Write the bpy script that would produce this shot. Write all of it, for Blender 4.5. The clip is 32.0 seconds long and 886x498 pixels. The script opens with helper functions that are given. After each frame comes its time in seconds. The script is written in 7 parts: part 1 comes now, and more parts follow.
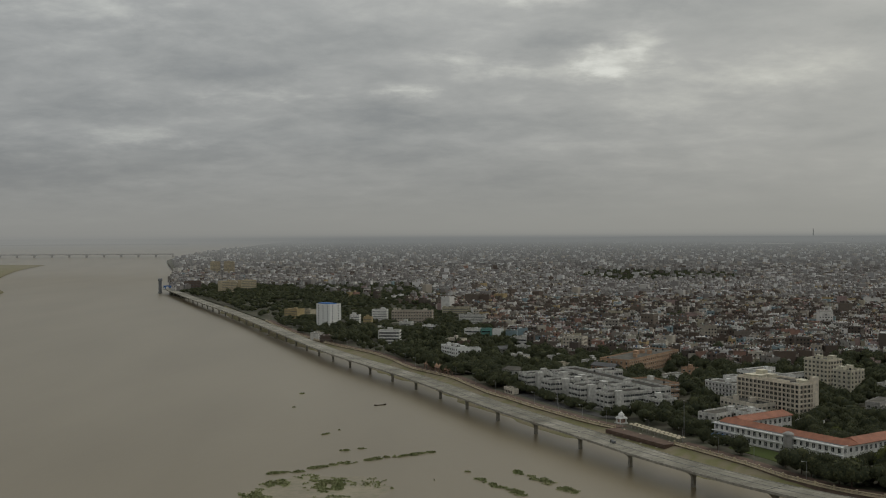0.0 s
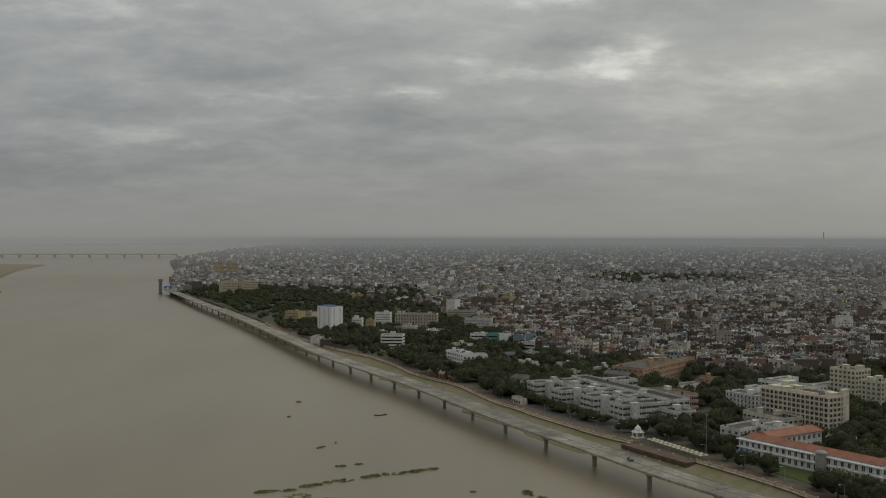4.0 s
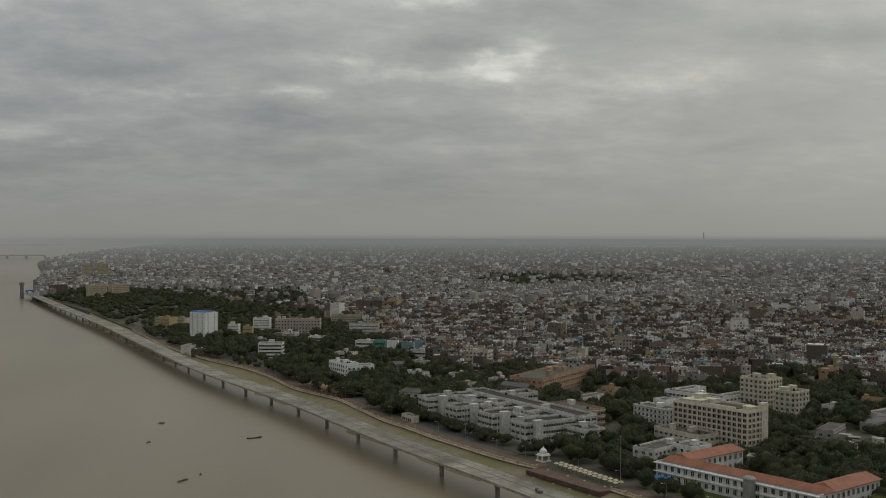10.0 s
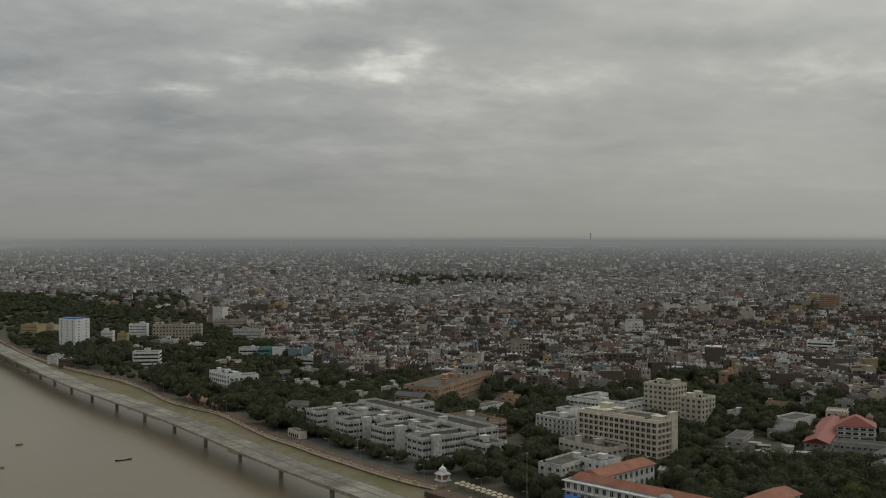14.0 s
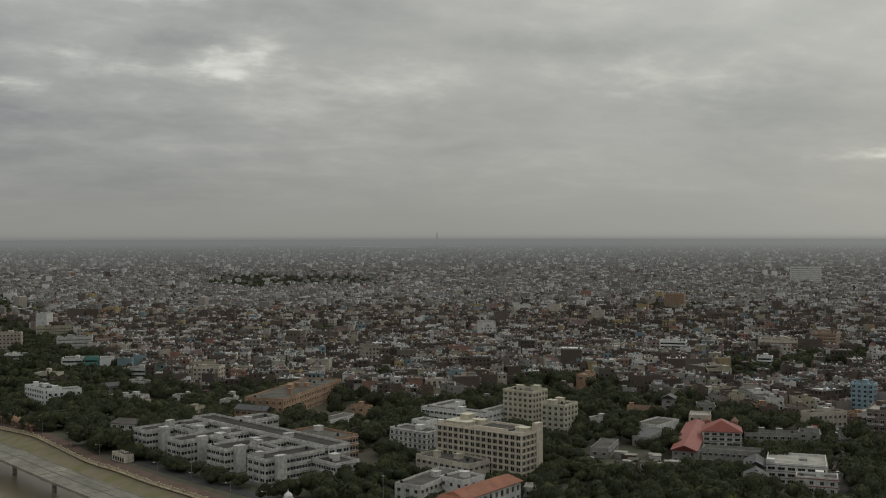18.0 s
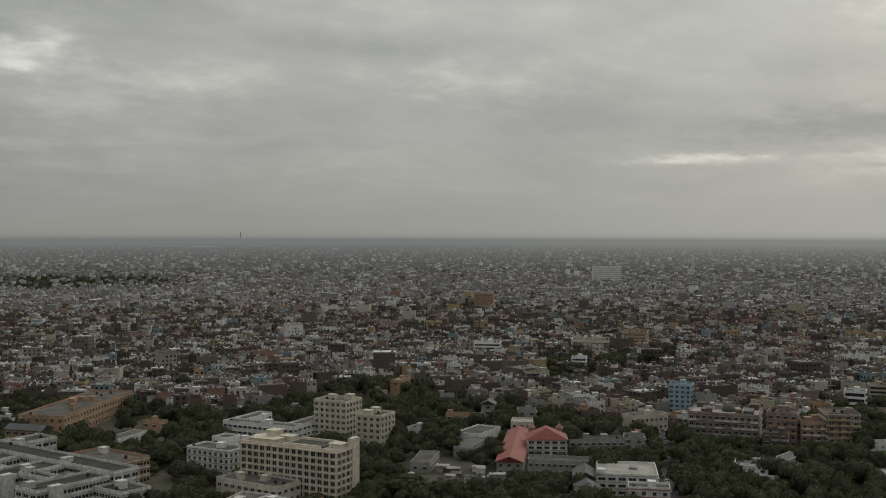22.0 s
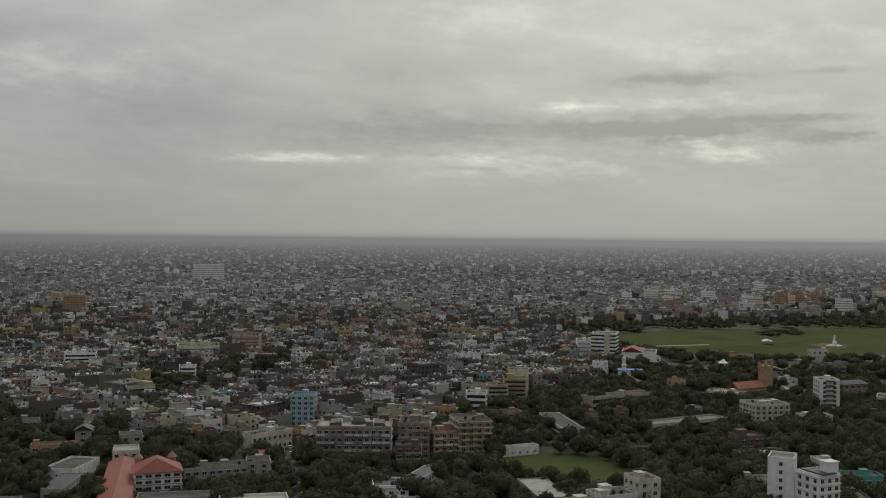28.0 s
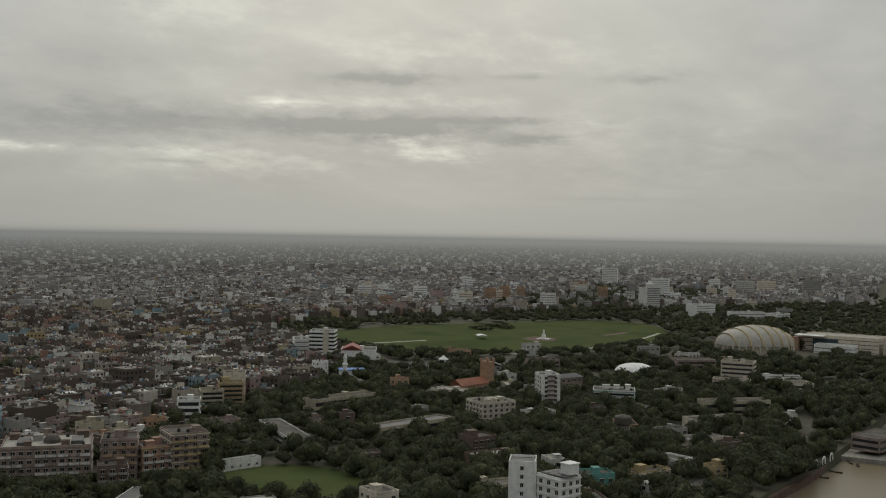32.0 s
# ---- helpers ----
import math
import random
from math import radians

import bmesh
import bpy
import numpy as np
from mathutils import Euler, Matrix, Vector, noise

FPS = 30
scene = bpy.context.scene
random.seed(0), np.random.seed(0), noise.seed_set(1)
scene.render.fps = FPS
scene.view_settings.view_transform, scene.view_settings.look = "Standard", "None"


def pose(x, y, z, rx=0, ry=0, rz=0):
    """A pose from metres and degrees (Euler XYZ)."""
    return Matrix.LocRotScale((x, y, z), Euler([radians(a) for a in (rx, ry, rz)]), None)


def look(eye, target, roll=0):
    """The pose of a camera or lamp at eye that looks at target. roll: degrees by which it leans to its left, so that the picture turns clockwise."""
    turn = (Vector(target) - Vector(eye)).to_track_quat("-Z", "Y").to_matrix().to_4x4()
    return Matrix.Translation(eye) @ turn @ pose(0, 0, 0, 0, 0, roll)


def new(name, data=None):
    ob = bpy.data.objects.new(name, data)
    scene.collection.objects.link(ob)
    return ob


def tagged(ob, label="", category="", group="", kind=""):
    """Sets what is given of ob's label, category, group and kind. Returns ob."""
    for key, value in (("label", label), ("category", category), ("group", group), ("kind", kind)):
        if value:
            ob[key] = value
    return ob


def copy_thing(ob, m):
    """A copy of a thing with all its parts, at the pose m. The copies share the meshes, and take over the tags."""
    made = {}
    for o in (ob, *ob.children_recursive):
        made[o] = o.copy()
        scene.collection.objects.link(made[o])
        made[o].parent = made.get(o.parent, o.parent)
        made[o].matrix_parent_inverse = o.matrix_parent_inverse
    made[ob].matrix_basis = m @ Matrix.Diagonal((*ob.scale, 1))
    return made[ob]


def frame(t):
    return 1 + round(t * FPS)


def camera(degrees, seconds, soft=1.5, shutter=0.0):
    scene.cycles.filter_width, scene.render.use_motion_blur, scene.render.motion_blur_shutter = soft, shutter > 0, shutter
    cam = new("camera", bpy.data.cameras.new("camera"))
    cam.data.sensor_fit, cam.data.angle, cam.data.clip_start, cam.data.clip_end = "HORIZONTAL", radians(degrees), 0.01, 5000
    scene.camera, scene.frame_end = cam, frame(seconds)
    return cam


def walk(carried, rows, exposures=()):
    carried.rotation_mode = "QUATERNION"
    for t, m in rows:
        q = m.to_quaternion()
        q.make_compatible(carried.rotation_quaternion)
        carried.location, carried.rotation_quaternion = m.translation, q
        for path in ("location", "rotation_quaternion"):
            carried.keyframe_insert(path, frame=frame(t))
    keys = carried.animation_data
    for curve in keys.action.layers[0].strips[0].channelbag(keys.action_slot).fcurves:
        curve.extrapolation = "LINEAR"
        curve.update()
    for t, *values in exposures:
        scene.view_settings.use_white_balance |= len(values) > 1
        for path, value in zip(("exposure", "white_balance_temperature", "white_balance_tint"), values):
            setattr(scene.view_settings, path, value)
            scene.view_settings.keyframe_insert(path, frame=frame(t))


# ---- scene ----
cam = camera(45.19, 32.0, soft=1.1)
# seconds, x, y, z, tilt, heading, roll
PATH = [
    (0, 0.00, -0.00, 120.00, 89.051, 0.002, -0.261),
    (0.5, 0.41, 4.98, 119.76, 89.059, 0.278, -0.211),
    (1, 0.72, 10.01, 119.55, 89.065, 0.561, -0.164),
    (1.5, 0.91, 15.09, 119.38, 89.076, 0.809, -0.119),
    (2, 1.00, 20.26, 119.26, 89.088, 0.991, -0.085),
    (2.5, 1.01, 25.51, 119.18, 89.096, 1.069, -0.061),
    (3, 0.97, 30.83, 119.11, 89.091, 0.961, -0.040),
    (3.5, 0.91, 36.20, 119.06, 89.115, 0.672, 0.001),
    (5.5, 0.37, 58.71, 118.81, 89.165, -0.713, 0.078),
    (6, 0.35, 64.60, 118.78, 89.178, -1.058, 0.085),
    (6.5, 0.35, 70.53, 118.76, 89.169, -1.461, 0.125),
    (7, 0.40, 76.47, 118.75, 89.166, -2.038, 0.151),
    (7.5, 0.52, 82.40, 118.75, 89.165, -2.698, 0.152),
    (8, 0.69, 88.29, 118.75, 89.162, -3.366, 0.129),
    (8.5, 0.91, 94.14, 118.76, 89.147, -4.035, 0.090),
    (9, 1.20, 99.93, 118.76, 89.144, -4.650, 0.051),
    (9.5, 1.54, 105.67, 118.77, 89.150, -5.242, 0.056),
    (10, 1.92, 111.34, 118.78, 89.157, -5.854, 0.071),
    (10.5, 2.30, 116.95, 118.79, 89.158, -6.480, 0.085),
    (11, 2.68, 122.50, 118.80, 89.157, -7.151, 0.088),
    (11.5, 3.02, 127.99, 118.79, 89.160, -7.887, 0.072),
    (12, 3.39, 133.41, 118.76, 89.161, -8.622, 0.044),
    (12.5, 3.82, 138.77, 118.73, 89.172, -9.375, 0.012),
    (13, 4.34, 144.12, 118.70, 89.183, -10.189, -0.003),
    (13.5, 4.92, 149.52, 118.68, 89.187, -11.026, -0.019),
    (15.5, 8.30, 172.53, 118.56, 89.192, -14.579, 0.014),
    (16, 9.61, 178.54, 118.42, 89.186, -15.645, -0.017),
    (16.5, 11.00, 184.56, 118.26, 89.196, -16.795, -0.077),
    (17, 12.49, 190.56, 118.07, 89.199, -17.925, -0.123),
    (17.5, 14.01, 196.47, 117.84, 89.193, -19.048, -0.131),
    (18, 15.53, 202.30, 117.59, 89.187, -20.164, -0.104),
    (18.5, 17.08, 208.04, 117.32, 89.185, -21.313, -0.049),
    (19, 18.70, 213.67, 117.04, 89.184, -22.502, 0.008),
    (19.5, 20.45, 219.21, 116.77, 89.184, -23.712, 0.041),
    (20, 22.35, 224.69, 116.49, 89.183, -25.008, 0.066),
    (20.5, 24.42, 230.18, 116.22, 89.186, -26.316, 0.087),
    (21, 26.61, 235.67, 115.97, 89.191, -27.684, 0.101),
    (21.5, 28.91, 241.20, 115.75, 89.199, -29.121, 0.114),
    (22, 31.29, 246.72, 115.55, 89.203, -30.616, 0.124),
    (22.5, 33.73, 252.21, 115.38, 89.206, -32.145, 0.137),
    (23, 36.21, 257.63, 115.25, 89.202, -33.858, 0.154),
    (23.5, 38.73, 262.91, 115.13, 89.203, -35.584, 0.172),
    (24, 41.30, 268.04, 115.05, 89.198, -37.212, 0.199),
    (24.5, 43.90, 273.04, 115.01, 89.196, -38.968, 0.238),
    (25, 46.55, 277.90, 115.01, 89.191, -40.788, 0.281),
    (25.5, 49.23, 282.62, 115.03, 89.207, -42.681, 0.325),
    (27.5, 60.77, 298.99, 115.77, 89.172, -50.153, 0.559),
    (28, 63.90, 302.92, 115.81, 89.158, -52.020, 0.582),
    (28.5, 67.07, 306.80, 115.81, 89.165, -53.886, 0.596),
    (29, 70.32, 310.60, 115.75, 89.157, -55.776, 0.629),
    (29.5, 73.76, 314.28, 115.63, 89.146, -57.695, 0.699),
    (30, 77.45, 317.84, 115.45, 89.142, -59.644, 0.791),
    (30.5, 81.38, 321.28, 115.22, 89.131, -61.681, 0.850),
    (31, 85.47, 324.62, 114.96, 89.133, -63.762, 0.904),
    (31.5, 89.63, 327.91, 114.67, 89.133, -65.825, 0.968),
    (32, 93.79, 331.20, 114.36, 89.137, -67.689, 1.047),
]
walk(cam, [(t, pose(x, y, z, a, 0, h) @ pose(0, 0, 0, 0, 0, r)) for t, x, y, z, a, h, r in PATH])

# ---- light: dull monsoon overcast, brighter low in the west ----
world = bpy.data.worlds.new("world")
scene.world = world
world.use_nodes = True
wn, wl = world.node_tree.nodes, world.node_tree.links
wn.clear()


def wnode(kind, **inputs):
    n = wn.new(kind)
    for k, v in inputs.items():
        n.inputs[k.replace("_", " ")].default_value = v
    return n


def wmath(op, a, b=None, c=None, clamp=False):
    n = wn.new("ShaderNodeMath")
    n.operation, n.use_clamp = op, clamp
    for i, v in enumerate((a, b, c)):
        if v is None:
            continue
        if isinstance(v, (int, float)):
            n.inputs[i].default_value = v
        else:
            wl.new(v, n.inputs[i])
    return n.outputs[0]


def wramp(fac, stops):
    n = wn.new("ShaderNodeValToRGB")
    n.color_ramp.elements.remove(n.color_ramp.elements[1])
    for i, (p, c) in enumerate(stops):
        e = n.color_ramp.elements[0] if i == 0 else n.color_ramp.elements.new(p)
        e.position, e.color = p, (*c, 1) if len(c) == 3 else c
    wl.new(fac, n.inputs[0])
    return n.outputs[0]


def wmix(fac, a, b, kind="MIX"):
    n = wn.new("ShaderNodeMix")
    n.data_type, n.blend_type = "RGBA", kind
    for i, v in ((0, fac), (6, a), (7, b)):
        if isinstance(v, (int, float)):
            n.inputs[i].default_value = v
        elif isinstance(v, tuple):
            n.inputs[i].default_value = (*v, 1)
        else:
            wl.new(v, n.inputs[i])
    return n.outputs[2]


SUN_AZ, SUN_EL = radians(66), radians(24)      # from +y towards +x
sky = wn.new("ShaderNodeTexSky")
sky.sky_type, sky.sun_disc = "NISHITA", False
sky.sun_elevation, sky.sun_rotation = SUN_EL, SUN_AZ
sky.air_density, sky.dust_density = 1.6, 4.0
tc = wn.new("ShaderNodeTexCoord")
sep = wn.new("ShaderNodeSeparateXYZ")
wl.new(tc.outputs["Generated"], sep.inputs[0])
dx, dy, dz = sep.outputs
up = wmath("MAXIMUM", dz, 0.0)
# cloud deck: the view direction laid on a high flat layer
lift = wmath("ADD", up, 0.22)
comb = wn.new("ShaderNodeCombineXYZ")
wl.new(wmath("DIVIDE", dx, lift), comb.inputs[0])
wl.new(wmath("DIVIDE", dy, lift), comb.inputs[1])


def wnoise(vec, scale, detail, rough, loc, stretch=(1, 1, 1), turn=0, warp=0.0):
    mp = wn.new("ShaderNodeMapping")
    mp.inputs["Location"].default_value = loc
    mp.inputs["Rotation"].default_value = (0, 0, turn)
    mp.inputs["Scale"].default_value = stretch
    wl.new(vec, mp.inputs[0])
    n = wnode("ShaderNodeTexNoise", Scale=scale, Detail=detail, Roughness=rough, Distortion=warp)
    wl.new(mp.outputs[0], n.inputs["Vector"])
    return n.outputs[0]


deck = comb.outputs[0]
big = wnoise(deck, 1.3, 3, 0.5, (3.1, 1.7, 0), (1, 1.15, 1), 0.5, 0.3)
fine = wnoise(deck, 5.5, 8, 0.6, (0.4, 5.2, 0), (1, 1.2, 1), 0.4, 0.2)
# azimuth from the lighter western sky
flat = wmath("SQRT", wmath("ADD", wmath("MULTIPLY", dx, dx), wmath("MULTIPLY", dy, dy)))
west = wmath("DIVIDE", wmath("ADD", wmath("MULTIPLY", dx, math.sin(SUN_AZ)), wmath("MULTIPLY", dy, math.cos(SUN_AZ))), flat)
face = wmath("MULTIPLY_ADD", west, 0.5, 0.5)
base = wramp(face, [(0.0, (0.26, 0.268, 0.266)), (0.55, (0.275, 0.285, 0.284)), (0.72, (0.305, 0.312, 0.304)), (0.85, (0.335, 0.338, 0.32)), (0.94, (0.362, 0.369, 0.347)), (1.0, (0.412, 0.417, 0.385))])
even = wmath("MULTIPLY", wramp(face, [(0.5, (1, 1, 1)), (0.75, (0.8, 0.8, 0.8)), (0.85, (0.42, 0.42, 0.42)), (1.0, (0.36, 0.36, 0.36))]), 0.5)
tone = wmath("ADD", wmath("MULTIPLY_ADD", big, 0.42, wmath("MULTIPLY", wmath("SUBTRACT", fine, 0.5), even)), 0.45)
# thin places and thicker rolls of the deck: heading, height (degrees), widths, strength
az = wmath("ARCTAN2", dx, dy)
w1 = wmath("MULTIPLY", wmath("SUBTRACT", wnoise(deck, 9.0, 7, 0.62, (9.0, 2.0, 0)), 0.5), 3.0)
w2 = wmath("MULTIPLY", wmath("SUBTRACT", wnoise(deck, 10.0, 7, 0.62, (1.0, 7.0, 3)), 0.5), 3.0)
for a0, e0, sa, se, k in ((9.4, 8.9, 2.0, 0.75, 0.24), (10.6, 10.0, 1.2, 0.8, 0.16), (8.0, 8.3, 1.6, 0.4, 0.18), (-2.1, 7.5, 1.6, 0.35, 0.20), (0.9, 9.2, 1.2, 0.5, 0.18), (4.1, 8.6, 1.8, 0.45, 0.18), (5.1, 12.3, 2.2, 0.5, 0.20), (-17.4, 11.4, 4.5, 1.2, 0.12), (-9.6, 7.2, 3.0, 0.4, 0.12),
                          (-15.5, 4.9, 3.2, 0.45, 0.10), (-20.0, 0.5, 5.0, 0.25, 0.10), (17.0, 8.0, 4.0, 1.1, 0.10), (13.8, 6.2, 3.5, 0.8, 0.06), (32.0, 8.0, 4.5, 1.0, 0.12), (24.0, 12.0, 5.0, 0.8, 0.05),
                          (-10.5, 8.4, 4.5, 0.6, -0.14), (-16.5, 6.2, 3.5, 0.6, -0.12), (-20.6, 3.1, 6.0, 1.3, -0.15), (-13.0, 4.3, 3.6, 0.7, -0.12), (-2.9, 6.1, 2.2, 0.7, -0.11), (6.6, 10.0, 2.0, 0.5, -0.15), (-6.5, 10.2, 5.0, 0.7, -0.10), (5.5, 5.6, 4.0, 0.5, -0.08),
                          (11.0, 11.8, 3.0, 0.5, -0.10), (-3.0, 3.9, 3.0, 0.3, -0.08), (2.0, 2.5, 9.0, 1.0, -0.06), (26.5, 10.0, 6.0, 0.7, -0.09), (39.6, 6.4, 5.0, 1.0, -0.06), (45.0, 10.5, 7.0, 1.5, -0.05),
                          (44.0, 3.95, 3.6, 0.28, 0.26), (53.0, 4.0, 2.5, 0.22, 0.12), (57.5, 3.6, 5.0, 0.7, 0.17), (67.2, 4.4, 2.6, 0.6, 0.26), (59.0, 6.75, 1.8, 0.22, 0.20), (64.0, 6.9, 4.5, 0.5, 0.16), (55.0, 11.6, 3.5, 0.8, 0.12), (70.0, 9.8, 6.0, 0.9, 0.10), (77.0, 4.5, 6.0, 1.6, 0.08),
                          (62.5, 5.6, 7.5, 0.55, -0.30), (50.0, 5.5, 6.0, 0.9, -0.16), (64.6, 8.2, 3.2, 0.36, -0.26), (70.6, 6.05, 3.2, 0.2, -0.22), (71.9, 5.05, 2.0, 0.26, -0.24), (71.8, 8.4, 1.6, 0.2, -0.16), (78.5, 8.3, 1.8, 0.3, -0.18), (76.6, 1.95, 4.0, 0.12, -0.10), (53.2, 3.5, 1.2, 0.1, -0.16), (53.0, 9.0, 8.0, 0.9, -0.08)):
    u = wmath("ADD", w1, wmath("DIVIDE", wmath("SUBTRACT", az, radians(a0)), radians(sa)))
    v = wmath("ADD", w2, wmath("DIVIDE", wmath("SUBTRACT", dz, math.sin(radians(e0))), radians(se)))
    q = wmath("ADD", wmath("MULTIPLY", u, u), wmath("MULTIPLY", v, v))
    g = wmath("POWER", 2.718, wmath("MULTIPLY", q, -1.0))
    tone = wmath("MULTIPLY_ADD", wmath("MULTIPLY", g, wmath("MULTIPLY_ADD", fine, 1.6, 0.2)), k, tone)
shade = wramp(tone, [(0.44, (0.66, 0.68, 0.71)), (0.58, (0.84, 0.85, 0.86)), (0.70, (1.0, 1.0, 1.0)), (0.82, (1.25, 1.245, 1.21)), (1.0, (1.75, 1.74, 1.68))])
cloud = wmix(1.0, base, shade, "MULTIPLY")
# towards the horizon the deck melts into even haze, overhead it is brightest
haze = wramp(face, [(0.0, (0.235, 0.238, 0.229)), (0.6, (0.258, 0.259, 0.244)), (0.85, (0.295, 0.295, 0.272)), (0.93, (0.330, 0.334, 0.308)), (1.0, (0.410, 0.412, 0.375))])
near_h = wramp(up, [(0.0, (1, 1, 1)), (0.012, (0.9, 0.9, 0.9)), (0.045, (0.4, 0.4, 0.4)), (0.085, (0, 0, 0))])
cloud = wmix(near_h, cloud, haze)
top = wramp(up, [(0.0, (1, 1, 1)), (0.05, (1.08, 1.08, 1.08)), (0.2, (1.3, 1.3, 1.3)), (0.3, (1.3, 1.3, 1.3)), (0.6, (1.9, 1.9, 1.9)), (1.0, (2.7, 2.7, 2.7))])
cloud = wmix(1.0, cloud, top, "MULTIPLY")
clear = wmix(1.0, sky.outputs[0], (0.10, 0.10, 0.10), "MULTIPLY")
over = wmix(0.985, clear, cloud)
bg = wn.new("ShaderNodeBackground")
wl.new(over, bg.inputs[0])
bg.inputs[1].default_value = 1.0
wo = wn.new("ShaderNodeOutputWorld")
wl.new(bg.outputs[0], wo.inputs[0])

sun = new("sun", bpy.data.lights.new("sun", "SUN"))
sun.data.energy, sun.data.angle, sun.data.color = 0.5, radians(25), (1.0, 0.95, 0.86)
sun.matrix_world = look((math.sin(SUN_AZ) * 900, math.cos(SUN_AZ) * 900, 900 * math.tan(radians(38))), (0, 0, 0))


# ---- materials ----
def material(name, stops, scale=0.4, rough=0.85, detail=6, fine=3.0, dirt=0.35, dirt_col=(0.07, 0.065, 0.055), streak=0.0,
             bump=0.3, bump_scale=2.0, island=None, who=None, metal=0.0, spec=0.3, stretch=(1, 1, 1)):
    """stops: colours over a large soft noise. island / who: palette picked for each loose piece / object."""
    m = bpy.data.materials.new(name)
    m.use_nodes = True
    nt = m.node_tree
    ns, ln = nt.nodes, nt.links
    bs = ns["Principled BSDF"]
    bs.inputs["Roughness"].default_value = rough
    bs.inputs["Metallic"].default_value = metal
    bs.inputs["Specular IOR Level"].default_value = spec
    co = ns.new("ShaderNodeTexCoord").outputs["Object"]
    geo = ns.new("ShaderNodeNewGeometry")

    def nz(sc, det, st=(1, 1, 1), vec=None):
        mp = ns.new("ShaderNodeMapping")
        mp.inputs["Scale"].default_value = st
        ln.new(geo.outputs["Position"] if vec is None else vec, mp.inputs[0])
        n = ns.new("ShaderNodeTexNoise")
        n.inputs["Scale"].default_value, n.inputs["Detail"].default_value = sc, det
        ln.new(mp.outputs[0], n.inputs["Vector"])
        return n.outputs[0]

    def ramp(fac, st, const=False):
        n = ns.new("ShaderNodeValToRGB")
        n.color_ramp.interpolation = "CONSTANT" if const else "LINEAR"
        n.color_ramp.elements.remove(n.color_ramp.elements[1])
        for i, (p, c) in enumerate(st):
            e = n.color_ramp.elements[0] if i == 0 else n.color_ramp.elements.new(p)
            e.position, e.color = p, (*c, 1)
        ln.new(fac, n.inputs[0])
        return n.outputs[0]

    def mix(fac, a, b, kind="MIX"):
        n = ns.new("ShaderNodeMix")
        n.data_type, n.blend_type = "RGBA", kind
        for i, v in ((0, fac), (6, a), (7, b)):
            if isinstance(v, (int, float)):
                n.inputs[i].default_value = v
            elif isinstance(v, tuple):
                n.inputs[i].default_value = (*v, 1)
            else:
                ln.new(v, n.inputs[i])
        return n.outputs[2]

    wide = nz(scale, detail, stretch)
    col = ramp(wide, [(0.3 + 0.4 * i / max(1, len(stops) - 1), c) for i, c in enumerate(stops)])
    if island:
        pick = ramp(geo.outputs["Random Per Island"], [(i / len(island), c) for i, c in enumerate(island)], True)
        col = mix(0.9, col, pick)
    if who:
        inf = ns.new("ShaderNodeObjectInfo")
        pick = ramp(inf.outputs["Random"], [(i / len(who), c) for i, c in enumerate(who)], True)
        col = mix(0.8, col, pick)
    if dirt:
        d = ramp(nz(fine, 8), [(0.42, (0, 0, 0)), (0.72, (dirt, dirt, dirt))])
        col = mix(d, col, dirt_col)
    if streak:
        s = ramp(nz(0.55, 6, (1.1, 1.1, 0.14)), [(0.48, (0, 0, 0)), (0.8, (streak, streak, streak))])
        col = mix(s, col, dirt_col)
    ln.new(col, bs.inputs["Base Color"])
    if bump:
        b = ns.new("ShaderNodeBump")
        b.inputs["Strength"].default_value, b.inputs["Distance"].default_value = bump, 0.12
        ln.new(nz(bump_scale, 6), b.inputs["Height"])
        ln.new(b.outputs[0], bs.inputs["Normal"])
    return m


def paint(name, c, k=0.8, dirt=0.4, streak=0.3):
    lo = tuple(v * k for v in c)
    return material(name, [lo, c], 0.12, 0.85, fine=0.55, dirt=dirt, streak=streak, dirt_col=(0.09, 0.085, 0.075), bump=0.15)


